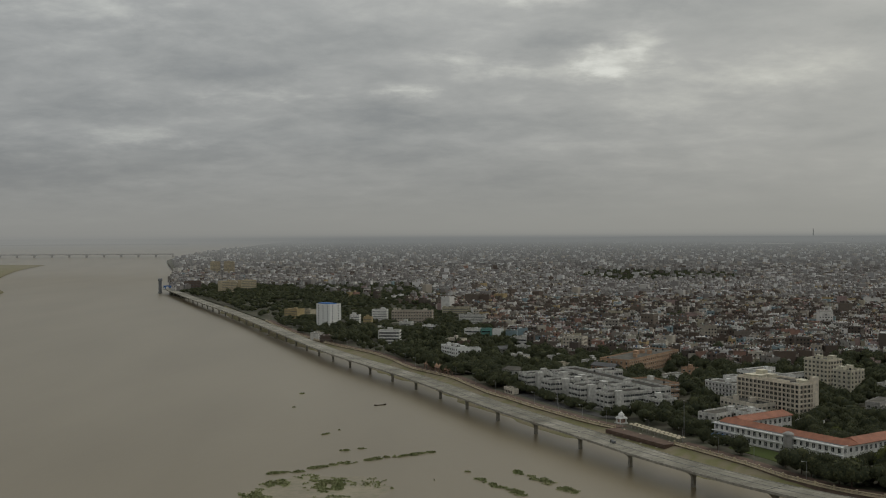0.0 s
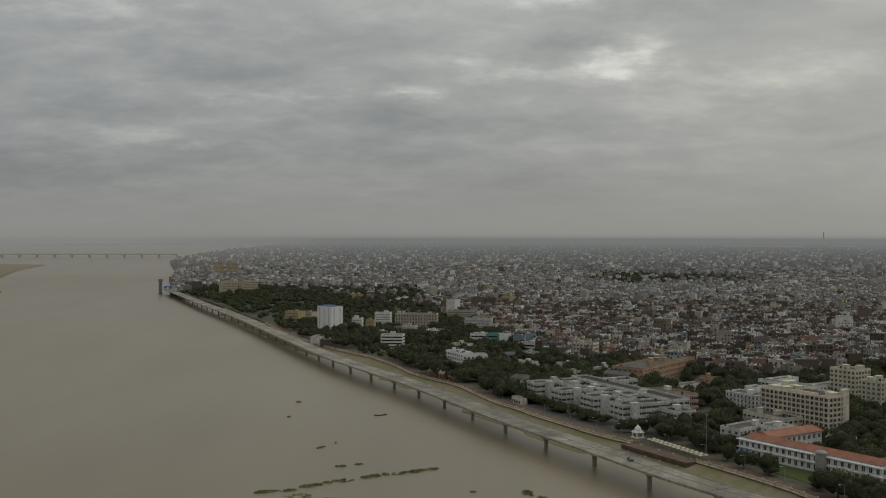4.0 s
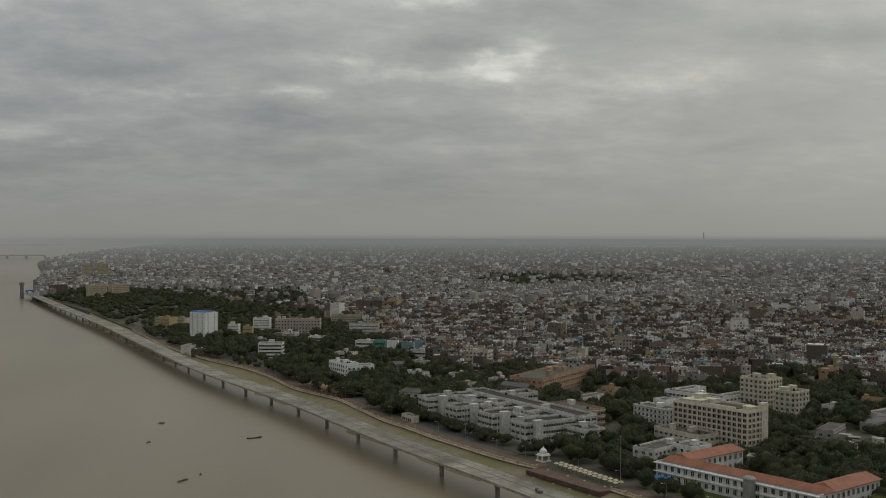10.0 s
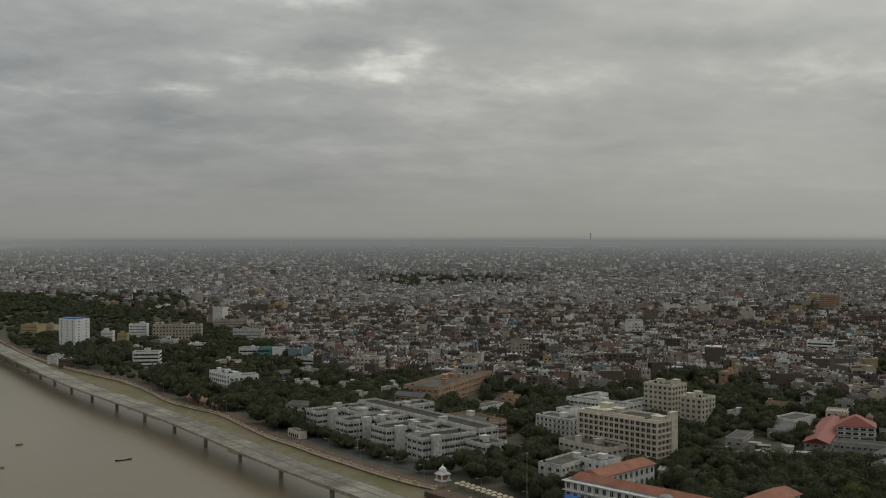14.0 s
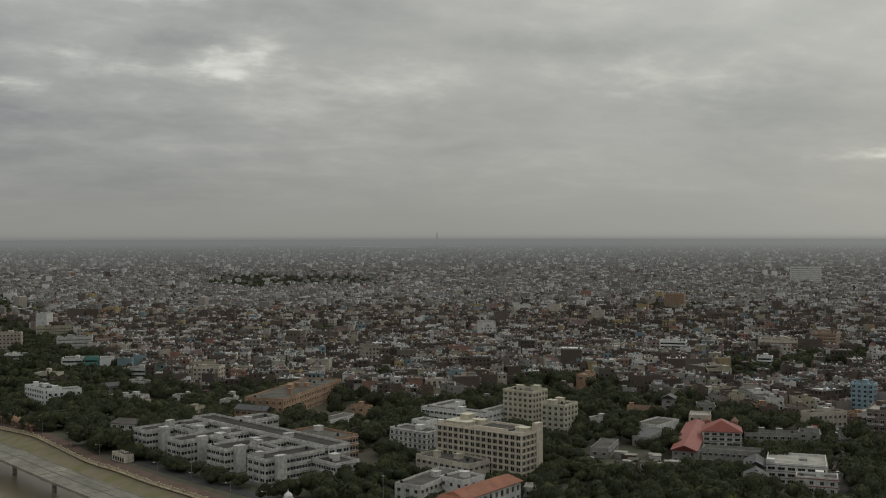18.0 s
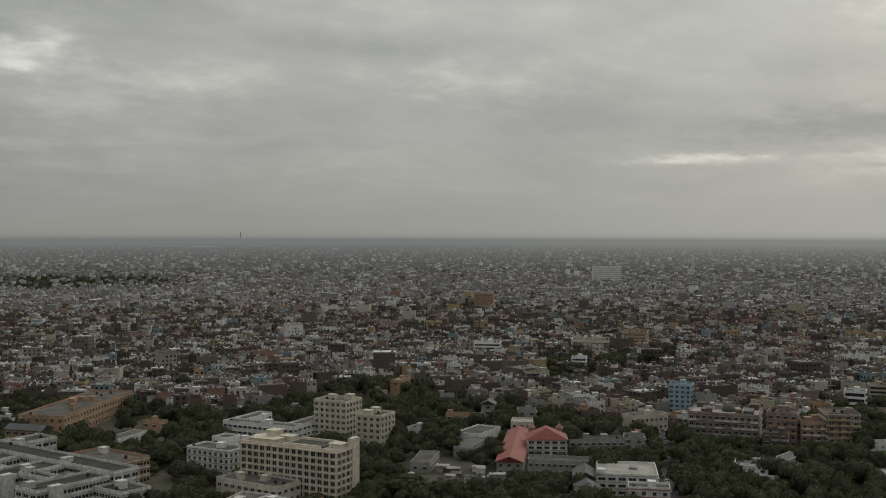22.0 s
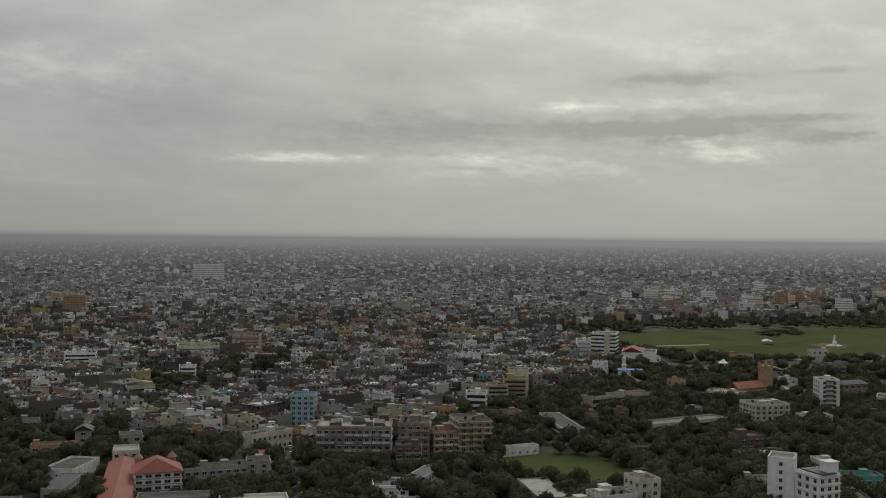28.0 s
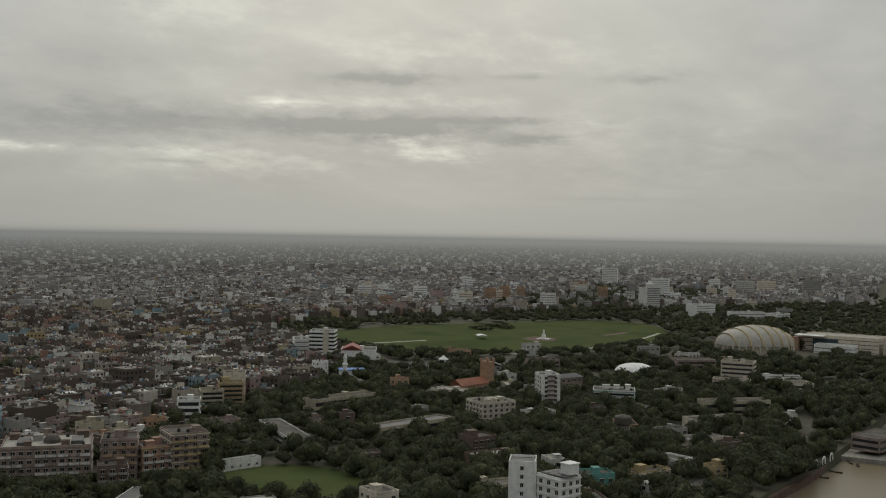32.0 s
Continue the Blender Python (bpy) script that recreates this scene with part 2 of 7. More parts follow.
M = {
    "white": paint("white_paint", (0.76, 0.75, 0.71), 0.85, 0.35, 0.3),
    "bright": paint("bright_white_paint", (0.78, 0.78, 0.75), 0.9, 0.2, 0.2),
    "beige": paint("beige_paint", (0.70, 0.62, 0.50), 0.85, 0.3, 0.25),
    "cream": paint("cream_paint", (0.62, 0.56, 0.46)),
    "yellow": paint("yellow_paint", (0.46, 0.36, 0.19)),
    "pale_yellow": paint("pale_yellow_paint", (0.50, 0.45, 0.33), 0.75, 0.45, 0.45),
    "buff": paint("buff_painted_concrete", (0.52, 0.44, 0.30), 0.8, 0.35, 0.3),
    "pale_cream": paint("pale_cream_paint", (0.68, 0.63, 0.49), 0.82, 0.35, 0.4),
    "stain": paint("stained_white_paint", (0.66, 0.645, 0.60), 0.78, 0.5, 0.5),
    "tar": material("tarred_roof", [(0.042, 0.040, 0.036), (0.095, 0.089, 0.079)], 0.12, 0.9, fine=0.6, dirt=0.4, dirt_col=(0.05, 0.048, 0.042), bump=0.2, spec=0.05),
    "pink": paint("faded_pink_paint", (0.36, 0.275, 0.235), 0.65, 0.55, 0.55),
    "salmon": paint("salmon_paint", (0.40, 0.25, 0.18), 0.75, 0.45, 0.4),
    "orange": paint("ochre_orange_paint", (0.44, 0.28, 0.175), 0.75, 0.45, 0.4),
    "blue": paint("light_blue_paint", (0.36, 0.52, 0.60)),
    "teal": paint("teal_paint", (0.13, 0.33, 0.29)),
    "brick": material("red_brick", [(0.105, 0.075, 0.06), (0.165, 0.115, 0.09)], 0.25, fine=1.2, dirt=0.4, streak=0.3),
    "red": material("red_sheet_roof", [(0.235, 0.068, 0.052), (0.31, 0.092, 0.07)], 0.06, 0.6, fine=0.5, dirt=0.3, bump=0.1),
    "tile": material("clay_tile_roof", [(0.23, 0.092, 0.055), (0.33, 0.135, 0.08)], 0.2, 0.75, fine=1.0, dirt=0.35, bump=0.4, bump_scale=6),
    "grey": paint("grey_plaster", (0.33, 0.32, 0.30)),
    "darkgrey": paint("dark_grey_cladding", (0.22, 0.225, 0.23), 0.7, 0.2, 0.1),
    "roof": material("weathered_roof_concrete", [(0.075, 0.070, 0.060), (0.165, 0.155, 0.135)], 0.16, 0.9, fine=0.7, dirt=0.55, bump=0.2, spec=0.08),
    "paleroof": material("pale_roof_screed", [(0.28, 0.265, 0.23), (0.42, 0.40, 0.35)], 0.15, 0.9, fine=0.7, dirt=0.3, bump=0.2),
    "darkroof": material("dark_sheet_roof", [(0.05, 0.05, 0.052), (0.10, 0.10, 0.10)], 0.2, 0.55, fine=0.8, dirt=0.3, bump=0.3),
    "concrete": material("viaduct_concrete", [(0.24, 0.225, 0.19), (0.37, 0.35, 0.30)], 0.09, 0.9, fine=0.5, dirt=0.45, streak=0.4, bump=0.2),
    "deck": material("dusty_deck_slab", [(0.13, 0.12, 0.095), (0.24, 0.225, 0.18), (0.34, 0.315, 0.265)], 0.045, 0.9, fine=0.22, dirt=0.6, dirt_col=(0.10, 0.095, 0.075), bump=0.2),
    "asphalt": material("worn_asphalt", [(0.026, 0.026, 0.026), (0.045, 0.043, 0.04)], 0.1, 0.75, fine=0.5, dirt=0.25, dirt_col=(0.075, 0.07, 0.06)),
    "paving": material("promenade_paving", [(0.085, 0.052, 0.038), (0.14, 0.092, 0.068)], 0.2, 0.9, fine=0.9, dirt=0.45),
    "earth": material("city_ground", [(0.055, 0.058, 0.034), (0.085, 0.075, 0.056), (0.048, 0.058, 0.026)], 0.03, 0.95, fine=0.25, dirt=0.5, dirt_col=(0.035, 0.045, 0.02)),
    "lawn": material("maidan_grass", [(0.043, 0.060, 0.022), (0.072, 0.090, 0.034), (0.056, 0.072, 0.030)], 0.012, 0.95, fine=0.06, dirt=0.3, dirt_col=(0.10, 0.095, 0.04), bump=0.3, spec=0.02),
    "grassbank": material("grassy_bank", [(0.138, 0.130, 0.060), (0.205, 0.172, 0.115), (0.145, 0.142, 0.058), (0.195, 0.162, 0.108)], 0.05, 0.95, fine=0.4, dirt=0.4, dirt_col=(0.18, 0.152, 0.10)),
    "reed": material("river_reeds", [(0.14, 0.165, 0.065), (0.24, 0.24, 0.125)], 0.15, 0.9, fine=0.6, dirt=0.35, dirt_col=(0.20, 0.175, 0.11)),
    "leaf": material("tree_leaves", [(0.059, 0.066, 0.037), (0.097, 0.102, 0.052)], 0.045, 0.8, fine=0.3, dirt=0.3, dirt_col=(0.022, 0.028, 0.015), bump=0, spec=0.12,
                     island=[(0.062, 0.070, 0.038), (0.083, 0.090, 0.046), (0.053, 0.062, 0.037), (0.104, 0.107, 0.051), (0.071, 0.079, 0.043), (0.046, 0.054, 0.033)]),
    "leaf_light": material("yellow_green_leaves", [(0.09, 0.105, 0.025), (0.13, 0.14, 0.035)], 0.1, 0.8, fine=0.9, dirt=0.3, dirt_col=(0.04, 0.06, 0.02), bump=0),
    "bark": material("bark", [(0.06, 0.045, 0.03), (0.11, 0.085, 0.06)], 0.8, 0.9),
    "steel": material("galvanised_steel", [(0.25, 0.25, 0.25), (0.33, 0.33, 0.32)], 0.5, 0.5, metal=0.6, dirt=0.2),
    "frame": material("window_frame_paint", [(0.36, 0.34, 0.30), (0.46, 0.44, 0.40)], 0.5, 0.7, bump=0),
    "black": material("black_plastic", [(0.02, 0.02, 0.02), (0.035, 0.035, 0.035)], 0.5, 0.5, bump=0),
    "bluetarp": material("blue_tarpaulin", [(0.03, 0.12, 0.36), (0.05, 0.18, 0.45)], 0.5, 0.6, dirt=0.15),
    "boatwood": material("tarred_boat_wood", [(0.03, 0.025, 0.02), (0.07, 0.05, 0.035)], 0.6, 0.7),
    "dome": material("pale_dome_sheeting", [(0.30, 0.285, 0.245), (0.40, 0.38, 0.33)], 0.05, 0.6, fine=0.3, dirt=0.25, bump=0.1),
}


# light passes through the leaves as well
for key in ("leaf", "leaf_light"):
    _nt = M[key].node_tree
    _bs, _out = _nt.nodes["Principled BSDF"], _nt.nodes["Material Output"]
    _tr, _mx = _nt.nodes.new("ShaderNodeBsdfTranslucent"), _nt.nodes.new("ShaderNodeMixShader")
    _nt.links.new(_bs.inputs["Base Color"].links[0].from_socket, _tr.inputs["Color"])
    _mx.inputs[0].default_value = 0.35
    _nt.links.new(_bs.outputs[0], _mx.inputs[1])
    _nt.links.new(_tr.outputs[0], _mx.inputs[2])
    _nt.links.new(_mx.outputs[0], _out.inputs["Surface"])


def glass_material(name, c, rough=0.15):
    m = material(name, [tuple(v * 0.6 for v in c), c], 0.3, rough, fine=0.6, dirt=0.2, dirt_col=(0.05, 0.05, 0.045), bump=0, spec=0.5)
    return m


M["glass"] = glass_material("dark_window_glass", (0.035, 0.038, 0.04))
# lighter glass for far windows, with distance haze put into its colour
M["farglass"] = glass_material("hazed_window_glass", (0.13, 0.13, 0.13), 0.3)
M["blueglass"] = glass_material("blue_green_glass", (0.03, 0.07, 0.08))

WALLS = [(0.085, 0.062, 0.050), (0.68, 0.67, 0.64), (0.10, 0.074, 0.058), (0.135, 0.108, 0.086), (0.075, 0.058, 0.047), (0.10, 0.075, 0.060), (0.26, 0.24, 0.21), (0.42, 0.385, 0.29), (0.115, 0.088, 0.07), (0.80, 0.79, 0.77), (0.095, 0.078, 0.066), (0.18, 0.155, 0.13),
         (0.12, 0.088, 0.068), (0.54, 0.50, 0.42), (0.22, 0.31, 0.34), (0.085, 0.067, 0.056), (0.38, 0.34, 0.28), (0.16, 0.13, 0.105), (0.72, 0.70, 0.66), (0.11, 0.082, 0.066), (0.40, 0.31, 0.16), (0.14, 0.118, 0.096), (0.33, 0.19, 0.145), (0.105, 0.082, 0.068),
         (0.30, 0.285, 0.26), (0.08, 0.064, 0.055), (0.50, 0.46, 0.40), (0.13, 0.10, 0.08), (0.34, 0.25, 0.235), (0.10, 0.08, 0.065)]
M["city"] = material("city_walls", [(0.16, 0.12, 0.095), (0.27, 0.24, 0.21)], 0.02, 0.9, fine=0.3, dirt=0.32, streak=0.22, bump=0.1, island=WALLS)
# far walls and roofs: distance haze painted in as paler, greyer colours
HAZED_WALLS = [(0.330, 0.325, 0.319), (0.590, 0.584, 0.572), (0.201, 0.189, 0.179), (0.283, 0.266, 0.248), (0.218, 0.201, 0.189), (0.732, 0.720, 0.708), (0.189, 0.175, 0.165), (0.248, 0.230, 0.218), (0.472, 0.454, 0.425), (0.230, 0.212, 0.201), (0.177, 0.165, 0.156), (0.378, 0.336, 0.277), (0.206, 0.195, 0.183), (0.295, 0.283, 0.271), (0.236, 0.224, 0.212)]
M["farcity"] = material("hazed_city_walls", [(0.22, 0.20, 0.18), (0.34, 0.32, 0.30)], 0.01, 0.95, fine=0.2, dirt=0.12, bump=0, island=HAZED_WALLS)
HAZED_ROOFS = [(0.224, 0.218, 0.212), (0.319, 0.313, 0.307), (0.177, 0.165, 0.159), (0.260, 0.248, 0.242), (0.590, 0.578, 0.566), (0.201, 0.189, 0.179)]
M["farroof"] = material("hazed_city_roofs", [(0.22, 0.21, 0.20), (0.32, 0.31, 0.30)], 0.01, 0.95, fine=0.2, dirt=0.3, bump=0, island=HAZED_ROOFS)
M["houseroof"] = material("house_roof", [(0.085, 0.076, 0.066), (0.15, 0.138, 0.122)], 0.05, 0.9, fine=0.4, dirt=0.4, bump=0.1, spec=0.08,
                          island=[(0.095, 0.083, 0.071), (0.15, 0.138, 0.122), (0.075, 0.064, 0.056), (0.12, 0.107, 0.094), (0.21, 0.198, 0.178), (0.09, 0.076, 0.065), (0.30, 0.29, 0.27), (0.11, 0.092, 0.078), (0.085, 0.073, 0.064)])

M["slab"] = material("floor_slabs", [(0.3, 0.29, 0.27), (0.45, 0.44, 0.41)], 0.5, 0.9, fine=1.0, dirt=0.4, bump=0,
                     island=[(0.28, 0.26, 0.24), (0.60, 0.59, 0.56), (0.16, 0.14, 0.12), (0.40, 0.38, 0.34), (0.20, 0.17, 0.15), (0.70, 0.69, 0.66), (0.13, 0.105, 0.09)])
M["clutter"] = material("roof_clutter", [(0.2, 0.2, 0.2), (0.4, 0.4, 0.4)], 0.5, 0.8, fine=1.0, dirt=0.3, bump=0,
                        island=[(0.03, 0.03, 0.03), (0.65, 0.65, 0.63), (0.10, 0.08, 0.065), (0.78, 0.78, 0.76), (0.04, 0.04, 0.045), (0.14, 0.11, 0.09), (0.75, 0.75, 0.73), (0.10, 0.18, 0.34), (0.62, 0.60, 0.54), (0.40, 0.14, 0.10), (0.05, 0.05, 0.05), (0.20, 0.34, 0.30)])

wm = bpy.data.materials.new("silty_river_water")
wm.use_nodes = True
wb = wm.node_tree.nodes["Principled BSDF"]
wb.inputs["Base Color"].default_value = (0.185, 0.155, 0.115, 1)
wb.inputs["Roughness"].default_value = 0.3
wb.inputs["Specular IOR Level"].default_value = 0.25
_n, _l = wm.node_tree.nodes, wm.node_tree.links
_g = _n.new("ShaderNodeNewGeometry")
_m = _n.new("ShaderNodeMapping")
_m.inputs["Rotation"].default_value, _m.inputs["Scale"].default_value = (0, 0, 0.43), (1, 0.25, 1)
_l.new(_g.outputs["Position"], _m.inputs[0])
_a = _n.new("ShaderNodeTexNoise")
_a.inputs["Scale"].default_value, _a.inputs["Detail"].default_value = 0.012, 5
_l.new(_m.outputs[0], _a.inputs["Vector"])
_r = _n.new("ShaderNodeValToRGB")
_r.color_ramp.elements[0].position, _r.color_ramp.elements[0].color = 0.3, (0.160, 0.130, 0.080, 1)
_r.color_ramp.elements[1].position, _r.color_ramp.elements[1].color = 0.7, (0.200, 0.166, 0.108, 1)
_l.new(_a.outputs[0], _r.inputs[0])
_l.new(_r.outputs[0], wb.inputs["Base Color"])
_b = _n.new("ShaderNodeTexNoise")
_b.inputs["Scale"].default_value, _b.inputs["Detail"].default_value = 0.35, 4
_l.new(_m.outputs[0], _b.inputs["Vector"])
_u = _n.new("ShaderNodeBump")
_u.inputs["Strength"].default_value, _u.inputs["Distance"].default_value = 0.2, 0.2
_l.new(_b.outputs[0], _u.inputs["Height"])
_l.new(_u.outputs[0], wb.inputs["Normal"])
M["water"] = wm

# ---- building helpers ----
GZ = 5.0                       # level of the city above the river
CX, CY, EYE = 45.0, 200.0, 117.0
R0, R1 = 3000.0, 4880.0


def far_radius(d):
    """How far the land at d metres stands for: past R0 the country is drawn in."""
    u = (d - R0) / (R1 - R0)
    return d if d <= R0 else R0 + (R1 - R0) * u / (1 - 0.9 * min(u, 1.0))


def rise(x, y):
    """The ground's slow climb beyond R0."""
    d = math.hypot(x - CX, y - CY)
    return 0.0 if d <= R0 else EYE * (1 - d / far_radius(d))


def polar(deg, d):
    a = radians(deg)
    return CX + d * math.sin(a), CY + d * math.cos(a)


def part(name, data, mat, parent, label=""):
    """Links a bmesh or a mesh as one mesh object under a thing or a part."""
    if isinstance(data, bmesh.types.BMesh):
        me = bpy.data.meshes.new(name)
        data.to_mesh(me)
        data.free()
    else:
        me = data
    if mat and not me.materials:
        me.materials.append(mat)
    ob = new(name, me)
    ob.parent = parent
    if label:
        ob["label"] = label
    return ob


def thing(name, m, label, category, group="", kind=""):
    ob = new(name)
    ob.matrix_world = m if isinstance(m, Matrix) else pose(*m)
    return tagged(ob, label, category, group, kind)


def solid(name, data, mat, label, category, group="", kind=""):
    ob = part(name, data, mat, None)
    return tagged(ob, label, category, group, kind)


def box(bm, x0, y0, z0, x1, y1, z1, mi=0):
    v = [bm.verts.new(c) for c in ((x0, y0, z0), (x1, y0, z0), (x1, y1, z0), (x0, y1, z0), (x0, y0, z1), (x1, y0, z1), (x1, y1, z1), (x0, y1, z1))]
    for f in ((3, 2, 1, 0), (4, 5, 6, 7), (0, 1, 5, 4), (1, 2, 6, 5), (2, 3, 7, 6), (3, 0, 4, 7)):
        bm.faces.new([v[i] for i in f]).material_index = mi
    return bm


def B(*boxes):
    bm = bmesh.new()
    for b in boxes:
        box(bm, *b)
    return bm


def lathe(profile, n=16, cx=0.0, cy=0.0):
    """A turned body from (radius, height) pairs."""
    bm = bmesh.new()
    rings = []
    for r, z in profile:
        rings.append([bm.verts.new((cx + r * math.cos(2 * math.pi * k / n), cy + r * math.sin(2 * math.pi * k / n), z)) for k in range(n)])
    for a, b in zip(rings, rings[1:]):
        for k in range(n):
            bm.faces.new((a[k], a[(k + 1) % n], b[(k + 1) % n], b[k]))
    bm.faces.new(rings[-1])
    bm.faces.new(rings[0][::-1])
    return bm


def gable(w, d, z0, z1, over=0.5, along="y", hip=0.0):
    """A pitched roof over w x d with a little thickness; ridge along x or y."""
    bm = bmesh.new()
    for dz in (0.0, -0.25):
        if along == "y":
            c = [(-over, -over, z0), (w + over, -over, z0), (w + over, d + over, z0), (-over, d + over, z0), (w / 2, -over + hip, z1), (w / 2, d + over - hip, z1)]
            f = ((0, 4, 5, 3), (4, 1, 2, 5), (0, 1, 4), (2, 3, 5))
        else:
            c = [(-over, -over, z0), (w + over, -over, z0), (w + over, d + over, z0), (-over, d + over, z0), (-over + hip, d / 2, z1), (w + over - hip, d / 2, z1)]
            f = ((0, 1, 5, 4), (2, 3, 4, 5), (0, 4, 3), (1, 2, 5))
        v = [bm.verts.new((x, y, z + dz)) for x, y, z in c]
        for q in f:
            bm.faces.new([v[i] for i in q])
        if dz == 0.0:
            top = v
        else:
            for i, j in ((0, 1), (1, 2), (2, 3), (3, 0)):
                bm.faces.new((top[i], top[j], v[j], v[i]))
    bmesh.ops.recalc_face_normals(bm, faces=bm.faces)
    return bm


# ---- river and land ----
bm = bmesh.new()
radii = [0, 150, 400, 900, 1700, 3000] + [R0 + (R1 - R0) * k / 16 for k in range(1, 17)]
rings = []
for r in radii:
    rings.append([bm.verts.new((*polar(k * 5, r), rise(*polar(k * 5, r)))) for k in range(72)] if r else [bm.verts.new((CX, CY, 0))])
for k in range(72):
    bm.faces.new((rings[0][0], rings[1][(k + 1) % 72], rings[1][k]))
for a, b in zip(rings[1:], rings[2:]):
    for k in range(72):
        bm.faces.new((a[k], a[(k + 1) % 72], b[(k + 1) % 72], b[k]))
bmesh.ops.recalc_face_normals(bm, faces=bm.faces)
for f in bm.faces:
    if f.normal.z < 0:
        f.normal_flip()
solid("water", bm, M["water"], "wide silty brown river in flood", "river", kind="structure")

SHORE = [(3048, 200), (1900, 245), (1302, 290), (881, 320), (735, 340), (690, 347), (632, 358), (579, 372), (450, 392), (330, 405), (245, 425), (190, 455), (164, 487), (150, 522), (126, 572), (101.6, 618.8), (93.7, 630), (82.2, 650.3), (70.3, 675.3), (57.3, 702.4),
         (46.3, 730), (34, 756), (21.2, 795.6), (6.7, 839.8), (-9.4, 867.3), (-26.7, 900), (-47, 962), (-69, 1014), (-86, 1043), (-117, 1097), (-159, 1188.5), (-190, 1270), (-230, 1385), (-285, 1525), (-347, 1685), (-420, 1850), (-492, 1985), (-540, 2110), (-575, 2260), (-622, 2420), (-680, 2680), (-735, 2900), (-780, 3085)]


def smooth(pts, step):
    """Points every step metres or so along a smooth line through pts."""
    out = []
    for i in range(len(pts) - 1):
        p0, p1, p2, p3 = (Vector(pts[max(0, min(len(pts) - 1, i + k))]) for k in (-1, 0, 1, 2))
        n = max(1, int((p2 - p1).length / step))
        for k in range(n):
            t = k / n
            out.append(0.5 * (2 * p1 + (p2 - p0) * t + (2 * p0 - 5 * p1 + 4 * p2 - p3) * t * t + (3 * p1 - p0 - 3 * p2 + p3) * t ** 3))
    return out + [Vector(pts[-1])]


shore = smooth(SHORE, 20)
land = [(p.x, p.y) for p in shore] + [polar(-15.9 + k * (89.35 + 15.9) / 60, R0) for k in range(1, 60)]
bm = bmesh.new()
top = [bm.verts.new((x, y, GZ)) for x, y in land]
bm.faces.new(top)
for i in range(len(shore) - 1):                       # sloped bank down into the water
    a, b = shore[i], shore[i + 1]
    n = Vector((b.y - a.y, a.x - b.x)).normalized() * -2.0
    q = [bm.verts.new(c) for c in ((a.x, a.y, GZ), (b.x, b.y, GZ), (b.x + n.x, b.y + n.y, -2), (a.x + n.x, a.y + n.y, -2))]
    bm.faces.new(q)
SHF = [(3000, -15.9), (4350, -16.0), (6500, -13.4), (8700, -11.2), (14000, -8.6), (40000, -6.5)]
prev = None
for k in range(0, 21):
    d = R0 + (R1 - R0) * k / 20
    s = float(np.interp(far_radius(d), [p[0] for p in SHF], [p[1] for p in SHF]))
    ring = [bm.verts.new((*polar(s + (89.35 + 30 * k / 20 - s) * j / 60, d), GZ * d / far_radius(d) + rise(*polar(0, d)) + 0.02)) for j in range(61)]
    if prev:
        for j in range(60):
            bm.faces.new((prev[j], prev[j + 1], ring[j + 1], ring[j]))
    prev = ring
bmesh.ops.triangulate(bm, faces=[f for f in bm.faces if len(f.verts) > 4])
for f in bm.faces:
    if f.normal.z < 0:
        f.normal_flip()
solid("ground", bm, M["earth"], "flat city ground of earth, lanes and scrub", "ground", kind="structure")


def plate(name, pts, z, mat, label, category, kind="structure", thick=0.5):
    bm = bmesh.new()
    a = [bm.verts.new((x, y, z)) for x, y in pts]
    f = bm.faces.new(a)
    if f.normal.z < 0:
        f.normal_flip()
    b = [bm.verts.new((x, y, z - thick)) for x, y in pts]
    for i in range(len(pts)):
        bm.faces.new((a[i], a[i - 1], b[i - 1], b[i]))
    bmesh.ops.triangulate(bm, faces=[f])
    bmesh.ops.recalc_face_normals(bm, faces=bm.faces)
    return solid(name, bm, mat, label, category, kind=kind)


def ribbon(pts, w0, w1, z0, z1, rect=None):
    """A closed bar that follows pts, from w0 to w1 sideways (right is +) and z0 to z1 high."""
    bm = bmesh.new()
    prev = None
    for i, p in enumerate(pts):
        t = (Vector(pts[min(i + 1, len(pts) - 1)]) - Vector(pts[max(i - 1, 0)])).normalized()
        r = Vector((t.y, -t.x))
        v = [bm.verts.new((p[0] + r.x * w, p[1] + r.y * w, z)) for w, z in ((w0, z0), (w1, z0), (w1, z1), (w0, z1))]
        if prev:
            for k in range(4):
                bm.faces.new((prev[k], prev[(k + 1) % 4], v[(k + 1) % 4], v[k]))
        else:
            bm.faces.new(v[::-1])
        prev = v
    bm.faces.new(prev)
    bmesh.ops.recalc_face_normals(bm, faces=bm.faces)
    return bm


MAIDAN = [(1106, 885), (1222, 850), (1330, 762), (1427, 672), (1411, 595), (1301, 548), (1231, 545), (1109, 585), (1040, 632), (1004, 690), (1000, 772), (1040, 845)]
plate("maidan", [(p.x, p.y) for p in smooth(MAIDAN + MAIDAN[:1], 25)[:-1]], GZ + 0.3, M["lawn"], "huge open public lawn of rough mown grass", "lawn")
plate("playing_field", [(490, 600), (507, 602), (522, 588), (527, 562), (515, 540), (486, 521), (466, 530), (462, 552), (470, 582)], GZ + 0.25, M["lawn"], "small green playing field among college trees", "lawn")
plate("garden_lawn", [(150, 560), (160, 575), (188, 512), (176, 500)], GZ + 0.2, M["lawn"], "garden lawn before the red-roofed block", "lawn")

